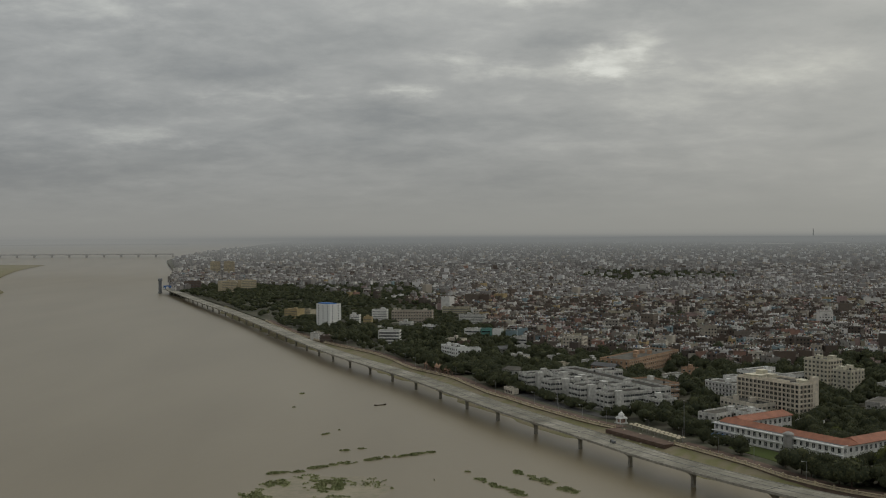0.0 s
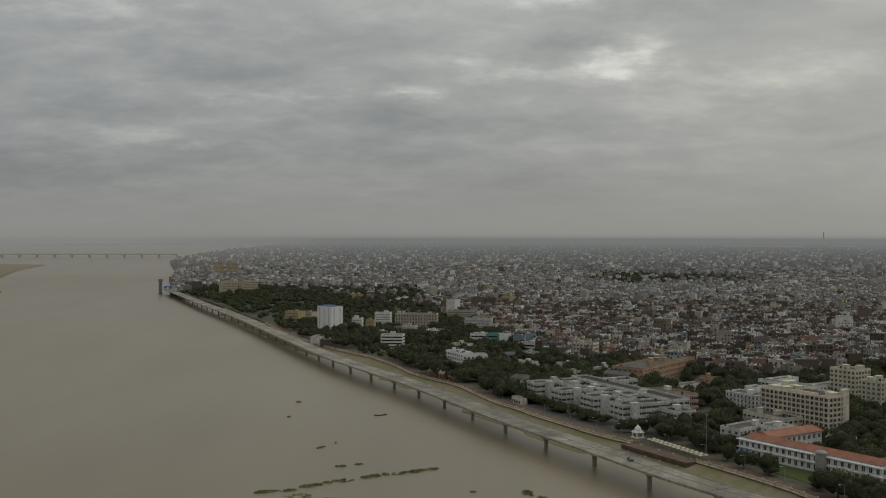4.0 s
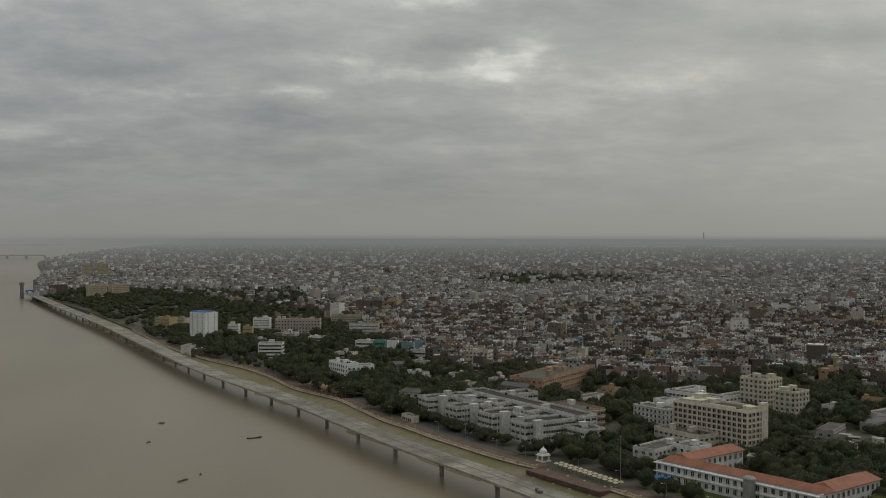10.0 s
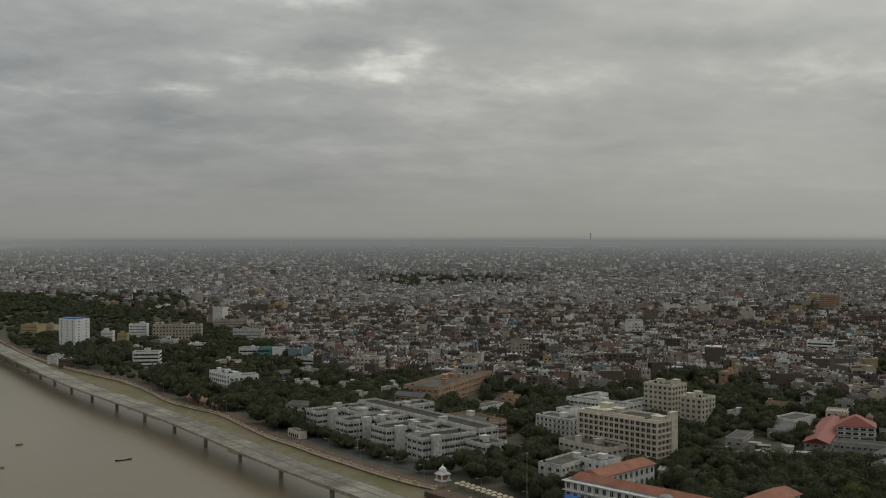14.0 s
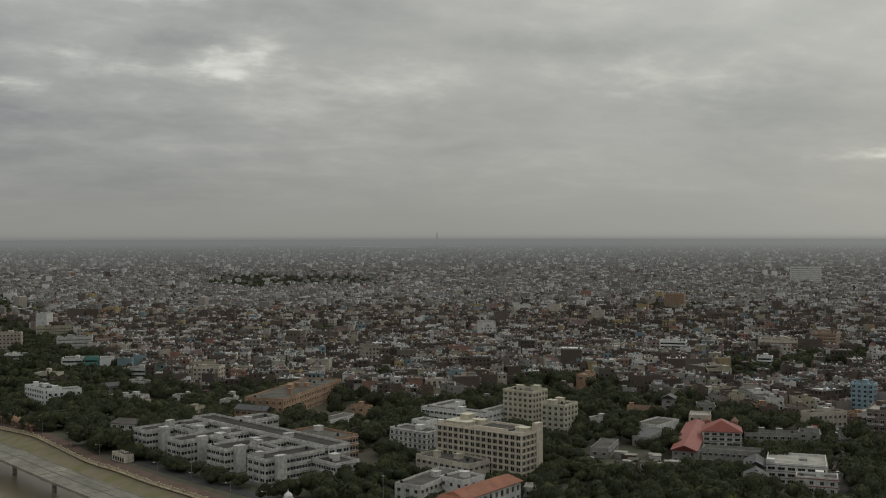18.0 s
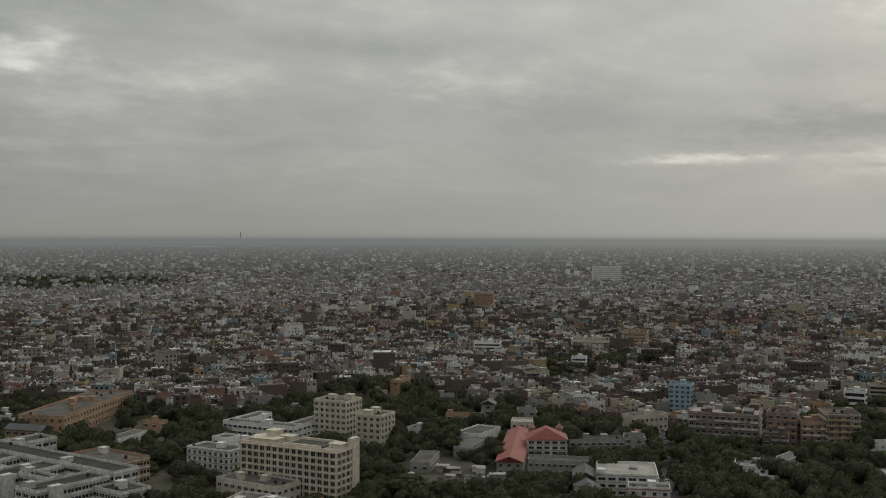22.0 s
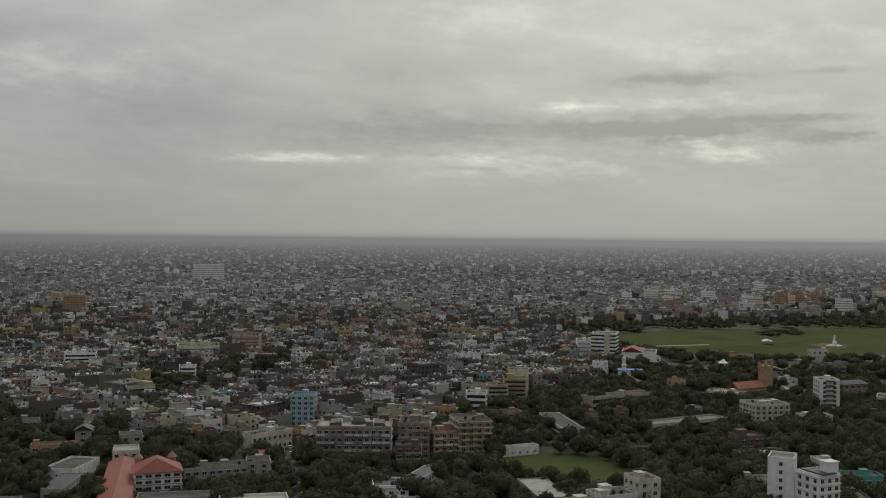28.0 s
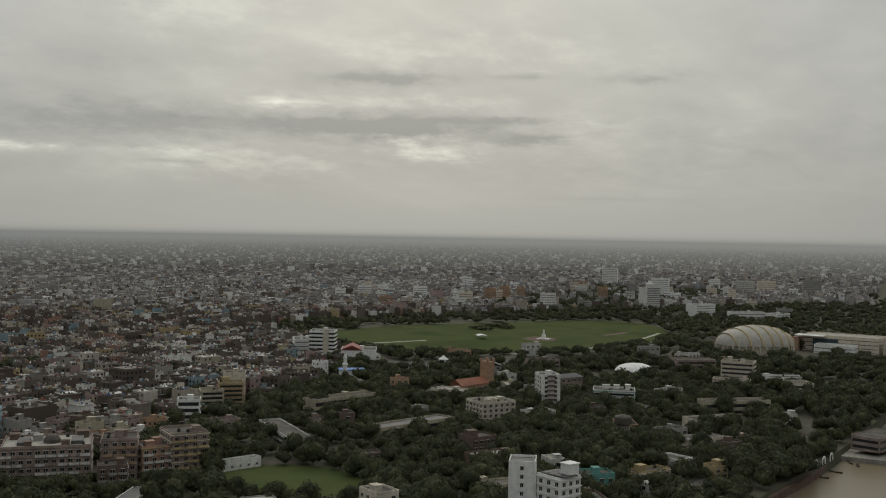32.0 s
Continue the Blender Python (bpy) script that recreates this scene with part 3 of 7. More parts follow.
# grass between the promenade and the viaduct
bm = bmesh.new()
strip = smooth(SHORE[11:35], 12)
prev = None
rnd = random.Random(4)
for i, p in enumerate(strip):
    e = min(1.0, i / 6, (len(strip) - 1 - i) / 8) + 0.02
    j = rnd.uniform(-2.5, 2.5)
    t = (strip[min(i + 1, len(strip) - 1)] - strip[max(i - 1, 0)]).normalized()
    row = [bm.verts.new((p.x - t.y * s * e, p.y + t.x * s * e, z)) for s, z in ((25 + 1.5 * j, -0.2), (18 + j, 0.6), (10, 2.4), (2.0, 4.3))]
    if prev:
        for k in range(3):
            bm.faces.new((prev[k], row[k], row[k + 1], prev[k + 1]))
    prev = row
for f in bm.faces:
    if f.normal.z < 0:
        f.normal_flip()
solid("grass_bank", bm, M["grassbank"], "bright green flooded grass strip below the promenade", "grass", kind="stuff")

# promenade: paved walk, river wall, rail posts
prom = smooth([(p[0], p[1]) for p in SHORE[8:33]], 9)
wallp = thing("promenade", pose(0, 0, 0), "paved brick-red riverside promenade on a concrete wall", "promenade", kind="structure")
GHAT = (576, 617)              # the ghat breaks the wall between these
for run in ([p for p in prom if p.y < GHAT[0]], [p for p in prom if p.y > GHAT[1]]):
    part("walk", ribbon(run, 0.5, 7.0, 3.0, GZ + 0.25), M["paving"], wallp, "worn red-brown paving")
    part("river_wall", ribbon(run, -2.4, 0.5, -2.0, GZ + 0.02), M["brick"], wallp, "stained brown river wall")
    part("coping", ribbon(run, -2.7, -1.6, GZ - 0.2, GZ + 0.1), M["buff"], wallp, "weathered coping")
    part("rail", ribbon(run, -2.3, -1.95, GZ + 0.95, GZ + 1.35), M["buff"], wallp, "buff painted concrete rail")
    part("lower_rail", ribbon(run, -2.25, -2.0, GZ + 0.4, GZ + 0.6), M["buff"], wallp, "buff painted concrete rail")
post = bpy.data.meshes.new("rail_post")
_b = B((-0.3, -0.3, 0, 0.3, 0.3, 1.55), (-0.4, -0.4, 1.55, 0.4, 0.4, 1.8))
_b.to_mesh(post)
_b.free()
post.materials.append(M["buff"])
for i, p in enumerate(prom[:-1:1]):
    t = (prom[i + 1] - p).normalized()
    if GHAT[0] < p.y < GHAT[1]:
        continue
    part("rail_post", post, None, wallp).location = (p.x - t.y * 2.1, p.y + t.x * 2.1, GZ + 0.1)

# ---- the river viaduct ----
VIA = [(1400, 240), (900, 274), (554, 318), (370, 338), (240, 372), (158, 436), (111, 506), (72, 590), (33, 674), (-25, 815), (-100, 977), (-171, 1160), (-270, 1421), (-380, 1688), (-503, 1997), (-545, 2098)]
via = smooth(VIA, 11.75)
viaduct = thing("river_viaduct", pose(0, 0, 0), "unfinished concrete river viaduct on single piers", "viaduct")
part("deck_slab", ribbon(via, -7.8, 7.8, 9.0, 9.45), M["deck"], viaduct, "dusty pale deck slab")
part("box_girder", ribbon(via, -3.6, 3.6, 7.3, 9.0), M["concrete"], viaduct, "concrete box girder")
for s in (-1, 1):
    part("edge_beam", ribbon(via, min(s * 7.8, s * 8.1), max(s * 7.8, s * 8.1), 8.5, 9.7), M["concrete"], viaduct, "stained edge beam")
    part("haunch", ribbon(via, min(s * 3.6, s * 6.6), max(s * 3.6, s * 6.6), 8.5, 9.0), M["concrete"], viaduct)
part("median", ribbon(via, -0.3, 0.3, 9.45, 9.52), M["darkroof"], viaduct, "dark open joint between the two decks")
for s in (-5.6, 4.4):
    part("kerb_line", ribbon(via, s, s + 0.3, 9.45, 9.56), M["concrete"], viaduct, "low unfinished kerb")
pm = bpy.data.meshes.new("pier")
bm = bmesh.new()
prof = [(0.95, 0.95, -3), (0.95, 0.95, 4.6), (1.5, 1.2, 5.6), (3.7, 1.4, 7.0), (3.9, 1.5, 7.3)]
pr = None
for hx, hy, z in prof:
    ring = [bm.verts.new((x, y, z)) for x, y in ((-hx, -hy * 0.6), (-hx * 0.8, -hy), (hx * 0.8, -hy), (hx, -hy * 0.6), (hx, hy * 0.6), (hx * 0.8, hy), (-hx * 0.8, hy), (-hx, hy * 0.6))]
    if pr:
        for k in range(8):
            bm.faces.new((pr[k], pr[(k + 1) % 8], ring[(k + 1) % 8], ring[k]))
    pr = ring
bm.faces.new(pr)
bmesh.ops.recalc_face_normals(bm, faces=bm.faces)
bm.to_mesh(pm)
bm.free()
pm.materials.append(M["concrete"])
jm = bpy.data.meshes.new("deck_joint")
_b = B((-7.7, -0.2, 9.45, 7.7, 0.2, 9.49))
_b.to_mesh(jm)
_b.free()
jm.materials.append(M["asphalt"])
arc, last = 0.0, None
lens = [0.0]
for a, b in zip(via, via[1:]):
    lens.append(lens[-1] + (b - a).length)
zero = min(range(len(via)), key=lambda i: (via[i] - Vector((14.7, 717))).length)
s = lens[zero] % 48.45
while s < lens[-1]:
    i = max(k for k in range(len(lens)) if lens[k] <= s)
    i = min(i, len(via) - 2)
    t = (via[i + 1] - via[i]).normalized()
    p = via[i] + t * (s - lens[i])
    m = pose(p.x, p.y, 0, 0, 0, math.degrees(math.atan2(t.y, t.x)) - 90)
    part("pier", pm, None, viaduct).matrix_local = m
    part("deck_joint", jm, None, viaduct, "dark expansion joint").matrix_local = m
    s += 48.45

# ---- named buildings ----
FOOT = []          # footprints (origin, direction, width, depth), kept free of houses and trees
_win = {}
ROOF = [None]      # roof slab of the block last built


def window_mesh(w, h, style, fm):
    key = (w, h, style, fm)
    if key in _win:
        return _win[key]
    bm = bmesh.new()
    f = 0.12
    v = [bm.verts.new(c) for c in ((-w / 2, -0.04, 0), (w / 2, -0.04, 0), (w / 2, -0.04, h), (-w / 2, -0.04, h))]
    bm.faces.new(v).material_index = 1
    if style != "plain":
        box(bm, -w / 2 - f, -0.14, -f, w / 2 + f, -0.02, 0, 0)
        box(bm, -0.06, -0.1, 0, 0.06, -0.02, h, 0)
    if style == "shade":
        box(bm, -w / 2 - 0.25, -0.65, h, w / 2 + 0.25, -0.02, h + 0.14, 0)
    elif style == "frame":
        for x0, x1 in ((-w / 2 - 0.28, -w / 2), (w / 2, w / 2 + 0.28)):
            box(bm, x0, -0.4, -0.2, x1, -0.02, h + 0.28, 0)
        box(bm, -w / 2, -0.4, h, w / 2, -0.02, h + 0.28, 0)
    elif style == "arch":
        box(bm, -w / 2 - 0.15, -0.12, h, w / 2 + 0.15, -0.02, h + 0.4, 0)
    me = bpy.data.meshes.new("window")
    bm.to_mesh(me)
    bm.free()
    me.materials.append(M[fm])
    me.materials.append(M["glass"])
    _win[key] = me
    return me


def shell(w, d, h, par=0.9, t=0.3):
    """Outer walls with a parapet standing round a sunken roof."""
    bm = bmesh.new()
    o = [(0, 0), (w, 0), (w, d), (0, d)]
    n = [(t, t), (w - t, t), (w - t, d - t), (t, d - t)]
    a = [bm.verts.new((x, y, -0.6)) for x, y in o]
    b = [bm.verts.new((x, y, h + par)) for x, y in o]
    c = [bm.verts.new((x, y, h + par)) for x, y in n]
    e = [bm.verts.new((x, y, h)) for x, y in n]
    for k in range(4):
        j = (k + 1) % 4
        bm.faces.new((a[k], a[j], b[j], b[k]))
        bm.faces.new((b[k], b[j], c[j], c[k]))
        bm.faces.new((c[k], c[j], e[j], e[k]))
    return bm


def frame_of(fl, fr):
    """Pose with x along the front from fl to fr and y away from the street, and the width."""
    v = Vector(fr) - Vector(fl)
    return pose(fl[0], fl[1], GZ, 0, 0, math.degrees(math.atan2(v.y, v.x))), v.length


def storeys(ob, m, w, d, h, floors, bay=3.3, win=(1.5, 1.5), style="shade", sides="FR", fm="frame", wall="white", roof="roof", band="", par=0.9, skip=0.0, seed=1, base=0.0, label="", single=None):
    """One block of a building: walls, roof slab, ledges and windows, each a part of ob."""
    rnd = random.Random(seed)
    inv = ob.matrix_world.inverted() @ m
    part("wall", shell(w, d, h, par), M[wall], ob, label).matrix_local = inv
    ROOF[0] = part("roof", B((0.3, 0.3, h - 0.3, w - 0.3, d - 0.3, h + 0.03)), M[roof], ob)
    ROOF[0].matrix_local = inv
    fh = (h - base) / floors
    if band:
        for k in range(1, floors + 1):
            z = base + k * fh - 0.15
            part("ledge", B((-0.35, -0.35, z, w + 0.35, 0, z + 0.3), (w, 0, z, w + 0.35, d + 0.35, z + 0.3), (-0.35, 0, z, 0, d + 0.35, z + 0.3)), M[band], ob).matrix_local = inv
    me = window_mesh(win[0], win[1], style, fm)
    away = (m.translation - Vector((CX, CY, 0))).length
    far = away > 640 if single is None else not single
    spec = {"F": ((0, 0), 0, w), "R": ((w, 0), 90, d), "B": ((w, d), 180, w), "L": ((0, d), 270, d)}
    for s in sides if away < 1200 else sides[:1]:
        (ox, oy), ang, ln = spec[s]
        n = max(1, int((ln - 1.0) / bay))
        if far:
            for f in range(floors):
                z = base + f * fh + (fh - win[1]) * 0.45
                # past 1000 m the bands are thinner and take the haze-lightened glass
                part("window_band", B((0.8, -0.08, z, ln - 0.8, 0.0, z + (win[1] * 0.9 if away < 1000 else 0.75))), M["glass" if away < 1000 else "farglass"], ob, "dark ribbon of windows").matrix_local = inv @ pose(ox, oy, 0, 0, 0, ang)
            continue
        for k in range(n):
            for f in range(floors):
                if rnd.random() < skip:
                    continue
                lx = (k + 0.5) * ln / n
                part("window", me, None, ob).matrix_local = inv @ pose(ox, oy, 0, 0, 0, ang) @ pose(lx, 0, base + f * fh + (fh - win[1]) * 0.45)
    return inv


def roof_boxes(ob, inv, w, d, h, n, wall="white", seed=3):
    """Stair heads and black water tanks on a flat roof."""
    rnd = random.Random(seed)
    for k in range(n):
        a, b, c = rnd.uniform(2.5, 5), rnd.uniform(2.5, 4.5), rnd.uniform(1.8, 3.2)
        x, y = rnd.uniform(0.8, max(1, w - a - 1)), rnd.uniform(0.8, max(1, d - b - 1))
        part("stair_head", B((x, y, h, x + a, y + b, h + c), (x - 0.2, y - 0.2, h + c, x + a + 0.2, y + b + 0.2, h + c + 0.15)), M[wall], ROOF[0])
    for k in range(n):
        x, y = rnd.uniform(1.5, max(1.6, w - 2)), rnd.uniform(1.5, max(1.6, d - 2))
        part("water_tank", lathe([(0.7, h), (0.72, h + 1.3), (0.45, h + 1.6), (0.2, h + 1.7)], 10, x, y), M["black"], ROOF[0], "black plastic water tank")


def building(name, label, fl, fr, d, h, floors, tanks=2, category="building", group="", **kw):
    m, w = frame_of(fl, fr)
    FOOT.append((Vector(fl), (Vector(fr) - Vector(fl)).normalized(), w, d))
    ob = thing(name, m, label, category, group)
    inv = storeys(ob, m, w, d, h, floors, **kw)
    if tanks:
        roof_boxes(ob, inv, w, d, h, tanks, kw.get("wall", "white"), kw.get("seed", 3))
    return ob, m, w


def keep_clear(fl, fr, d):
    FOOT.append((Vector(fl), (Vector(fr) - Vector(fl)).normalized(), (Vector(fr) - Vector(fl)).length, d))


# tall beige office slab with a deep window grid
ob, m, w = building("office_block", "long eight-storey beige office slab with gridded windows", (189.7, 685), (215.5, 643.5), 17, 20.8, 7, 0, bay=3.05, win=(2.15, 1.8), style="frame", fm="cream", wall="beige", sides="FR", base=0.6, par=1.0, roof="paleroof")
part("stair_shaft", B((w - 2.2, 12.0, -0.6, w + 0.35, 17.3, 24.6)), M["beige"], ob, "pale windowless stair shaft")
for x0, x1, y0, y1, z in ((1.0, 11, 5, 15.5, 1.2), (6, 11, 10, 15.5, 4.0), (12.5, 17, 2, 8, 2.0), (14, 20, 9, 14, 2.4), (40, 46, 8, 13, 1.6)):
    part("roof_house", B((x0, y0, 20.8, x1, y1, 20.8 + z), (x0 - 0.3, y0 - 0.3, 20.8 + z, x1 + 0.3, y1 + 0.3, 21.0 + z)), M["pale_cream"], ob)
part("roof_edge", B((21, 1.2, 20.8, 40, 2.0, 22.4), (21, 14.8, 20.8, 40, 15.6, 22.4)), M["beige"], ob, "low beige upstand")
for k in range(5):
    part("roof_panel", B((21.4 + k * 3.6, 2.2, 20.85, 24.4 + k * 3.6, 14.6, 21.5)), M["roof"], ob, "long weathered skylight")
for k in range(16):
    part("fin", B((k * w / 15 - 0.22, -0.55, 0, k * w / 15 + 0.22, 0, 20.9)), M["beige"], ob)
for k in range(8):
    part("sun_ledge", B((-0.3, -0.75, 0.35 + k * 2.886, w + 0.3, -0.02, 0.6 + k * 2.886)), M["beige"], ob)
# white and blue annexe
ob, m, w = building("annexe", "white three-storey annexe with blue-grey trim", (180, 731), (193, 710), 13, 11.4, 4, 1, bay=2.9, win=(1.3, 1.5), fm="grey", wall="white", band="grey", sides="FRL")
m2 = m @ pose(w - 10, 13, 0)
keep_clear((186, 740), (204, 716), 28)
inv = storeys(ob, m2, 10, 24, 12.2, 4, wall="white", sides="RL", fm="grey")
roof_boxes(ob, inv, 10, 24, 12.2, 2)
inv = storeys(ob, m @ pose(4, 13, 0), 9, 10, 14, 4, wall="white", sides="FL", fm="grey")
ob, m, w = building("college_block", "low white college block round a courtyard", (220, 797), (245, 760), 9, 9.8, 3, 1, bay=3.0, wall="white", sides="FR", win=(2.0, 1.3), fm="white")
keep_clear((220, 797), (245, 760), 34)
inv = storeys(ob, m @ pose(0, 9, 0), 9, 24, 9.8, 3, wall="white", sides="RL", win=(2.0, 1.3), fm="white")
inv = storeys(ob, m @ pose(w - 9, 9, 0), 9, 24, 9.8, 3, wall="white", sides="RL", win=(2.0, 1.3), fm="white")
part("tower", B((w * 0.45, 6, -0.6, w * 0.45 + 2.2, 8.5, 14.5)), M["bright"], ob, "plain white stair tower")
building("apartment_block", "stained cream eight-storey apartment block", (262, 772), (273, 755), 16, 21.5, 7, 3, "apartment block", bay=3.0, wall="pale_cream", sides="FRL", seed=5, band="beige")
building("apartment_block", "grey-cream seven-storey apartment block with balconies", (270, 737), (278, 725), 15, 18.0, 6, 2, "apartment block", bay=3.0, wall="pale_cream", sides="FRL", seed=6, band="cream")
# white hospital complex: four wings on a spine
ob = thing("hospital_complex", pose(57, 786, GZ), "stained white hospital complex of flat-roofed wings", "hospital")
ax = Vector((111 - 57, 668 - 786)).normalized()
ay = Vector((-ax.y, ax.x))
ang = math.degrees(math.atan2(ax.y, ax.x))
FOOT.append((Vector((57, 786)) - ay * 6, ax, 124, 73))


def wing(u, v, w, d, h, floors, seed, **kw):
    p = Vector((57, 786)) + ax * u + ay * v
    mm = pose(p.x, p.y, GZ, 0, 0, ang)
    inv = storeys(ob, mm, w, d, h, floors, seed=seed, **{"wall": "stain", "bay": 3.3, "win": (3.0, 1.4), "sides": "RL", "fm": "white", "band": "stain", "roof": "tar", "style": "sill", "par": 1.1, **kw})
    roof_boxes(ob, inv, w, d, h, 1, "stain", seed)


wing(4, -4, 13, 38, 10.6, 3, 1, sides="FRL")
wing(41, -6, 13, 40, 10.6, 3, 2, sides="FRL")
wing(71, -2, 15, 36, 10.6, 3, 3, sides="FRL")
wing(105, -2, 14, 34, 10.6, 3, 4, sides="FR")
wing(17, 12, 24, 6, 11.2, 3, 5, sides="F")
wing(54, 10, 17, 6, 11.2, 3, 6, sides="F")
wing(86, 12, 19, 6, 11.2, 3, 7, sides="F")
wing(0, 34, 119, 13, 11.4, 3, 8, sides="FR")
wing(20, 47, 14, 20, 11.6, 3, 9, sides="RL")
wing(70, 47, 34, 18, 11, 3, 10, sides="R", wall="orange", roof="roof")
wing(119, 24, 18, 14, 7.4, 2, 11, sides="FR")
for u in (19.4, 55.6, 88.4, 121.0):
    p = Vector((57, 786)) + ax * (u - 2.6) + ay * 3.0
    part("stair_tower", B((0, 0, -0.6, 3.4, 5.0, 12.6)), M["stain"], ob, "white stair tower").matrix_local = ob.matrix_world.inverted() @ pose(p.x, p.y, GZ, 0, 0, ang)
# long white block under clay tiles
ob, m, w = building("tiled_college", "long white two-storey block under a red clay-tiled roof", (150, 589), (195, 519), 13, 8.6, 2, 0, bay=3.6, win=(1.6, 2.3), style="arch", fm="white", wall="white", roof="darkroof", sides="FR", par=0.3, base=0.4)
part("tiled_roof", gable(w + 0.1, 8.2, 8.7, 11.0, 0.3, "x", 2.0), M["tile"], ob, "red clay-tiled pitched roof").matrix_local = pose(0, 4.3, 0)
part("cornice", B((-1.0, -1.0, 8.2, w + 1, -0.02, 8.6), (-1.0, -1.0, 4.3, w + 1, -0.02, 4.55)), M["bright"], ob, "white projecting cornice")
for x, ln in ((-2.5, 40), (w - 12, 34)):
    storeys(ob, m @ pose(x, 13, 0), 12, ln, 8.6, 2, bay=3.6, win=(1.6, 2.3), style="arch", fm="white", wall="white", roof="darkroof", sides="RL", par=0.3)
    part("tiled_roof", gable(12, ln, 8.8, 11.2, 0.9, "y", 1.5), M["tile"], ob, "red clay-tiled pitched roof").matrix_local = pose(x, 13, 0)
    FOOT.append((m.translation.to_2d() + (m.to_3x3() @ Vector((x, 13, 0))).to_2d(), (m.to_3x3() @ Vector((1, 0, 0))).to_2d(), 12, ln))
part("porch_tower", lathe([(2.6, 0), (2.6, 9.6), (2.9, 9.7), (2.9, 10.3), (2.2, 10.9), (0.4, 11.6)], 10, w * 0.62, -1.2), M["grey"], ob, "octagonal grey corner turret with green dome")
tarp = thing("awning", m @ pose(3, -6, 0), "blue tarpaulin awning on thin poles", "awning")
part("sheet", gable(7, 5, 2.6, 3.6, 0.2, "x"), M["bluetarp"], tarp)
for x, y in ((0.2, 0.2), (6.8, 0.2), (0.2, 4.8), (6.8, 4.8)):
    part("pole", B((x - 0.06, y - 0.06, 0, x + 0.06, y + 0.06, 2.6)), M["steel"], tarp)
building("lecture_block", "low grey-white lecture block with flat roof", (177, 680), (192, 650), 15, 7.4, 2, 2, wall="cream", sides="FR", win=(1.8, 1.3))
building("laboratory", "weathered white two-storey laboratory", (151, 631), (159, 621), 36, 6.6, 2, 1, wall="stain", sides="FR", bay=3.4)
building("laboratory", "small white block beside the tiled college", (172, 633), (178, 621), 14, 7.5, 2, 1, wall="white", sides="FR")
building("orange_college", "long ochre-orange college building with parapet", (147, 843), (203, 918), 26, 11.5, 3, 5, single=True, wall="orange", sides="FL", win=(1.3, 2.0), bay=3.8, fm="cream", style="arch")
building("grey_shed", "low grey roofed store among trees", (165, 800), (185, 816), 9, 5, 1, 0, wall="white", sides="F", par=0.2)
# red-roofed school group
ob, m, w = building("red_roof_school", "school with broad red sheet roofs and grey wings", (301.5, 654.5), (310.7, 647.2), 78, 6.0, 2, 0, wall="grey", sides="FR", par=0.1, win=(1.3, 1.4))
part("sheet_roof", gable(w, 78, 6.1, 8.6, 0.8), M["red"], ob, "red sheet-metal gable roof")
m2, w2 = frame_of((331.5, 672.5), (347.5, 662))
FOOT.append((Vector((329, 674)), Vector((16, -10.5)).normalized(), w2, 15))
storeys(ob, m2, w2, 15, 10.2, 4, bay=3.4, win=(2.4, 1.2), wall="white", sides="FR", par=0.1, band="grey")
part("sheet_roof", gable(w2, 15, 10.3, 15.4, 0.8, "y", 5), M["red"], ob, "red hipped roof").matrix_local = ob.matrix_world.inverted() @ m2
m3, w3 = frame_of((313, 646), (336, 626))
FOOT.append((Vector((310, 643)), Vector((25, -19)).normalized(), w3, 10))
storeys(ob, m3, w3, 10, 6.8, 2, bay=2.6, win=(1.2, 1.3), wall="grey", sides="FR", roof="roof")
for k in (-1, 1):
    part("turret", lathe([(1.6, 0), (1.6, 12.5), (2.0, 12.7), (2.0, 13.1), (1.4, 14.0), (0.5, 14.8), (0.1, 15.6)], 8, w2 / 2 + k * 7, 17.5), M["salmon"], ob, "small domed turret").matrix_local = ob.matrix_world.inverted() @ m2
ob, m, w = building("flat_roof_hall", "hall with a broad pale flat roof", (317, 601), (337, 585), 25, 8.6, 3, 0, wall="white", roof="paleroof", sides="FR", win=(3.0, 1.2), bay=3.8, band="grey")
part("skylight", B((14, 12, 8.6, 17.5, 16, 9.6)), M["grey"], ob)
part("stair_head", B((0, 0, 8.6, 3.5, 3.5, 11)), M["white"], ob)
building("red_trim_block", "small white block edged in red", (318, 582), (331, 571), 10, 6.5, 2, 1, wall="white", sides="FR", band="red")
building("cream_block", "small cream block behind the red roofs", (354, 720), (363, 713), 14, 9, 3, 0, wall="cream", sides="FR", roof="paleroof")
building("long_classroom", "long grey classroom range", (359, 675), (387, 660), 9, 6.4, 2, 2, wall="grey", sides="FR", win=(1.8, 1.3))
building("classroom", "white three-storey school classroom block", (383, 662), (391, 655), 12, 7.5, 3, 1, wall="grey", sides="FR")
building("villa", "small white villa with dark roof", (269, 678), (276, 672), 26, 5.0, 1, 0, wall="grey", roof="roof", sides="FR", par=0.3)
building("villa", "grey-roofed bungalow behind trees", (304, 697), (310, 690), 28, 5, 1, 0, wall="grey", roof="darkroof", sides="FR", par=0.3)
building("long_shed", "long pale shed under trees", (324, 728), (331, 716), 26, 5, 1, 0, wall="white", sides="F", roof="roof")
ob, m, w = building("garden_house", "white two-storey house with dark flat roof", (384, 587), (394, 577), 15, 8, 2, 0, wall="bright", roof="darkroof", sides="FR", band="white", win=(1.8, 1.3))
part("veranda", B((-2.5, -3, 0, w + 2.5, 0, 4.0), (-2.5, -3, 4.0, -2.2, 12, 5.0), (-2.5, -3, 4.0, w + 2.5, -2.7, 5.0), (-2.5, 0, 0, 0, 12, 4.0)), M["bright"], ob, "white lower terrace")


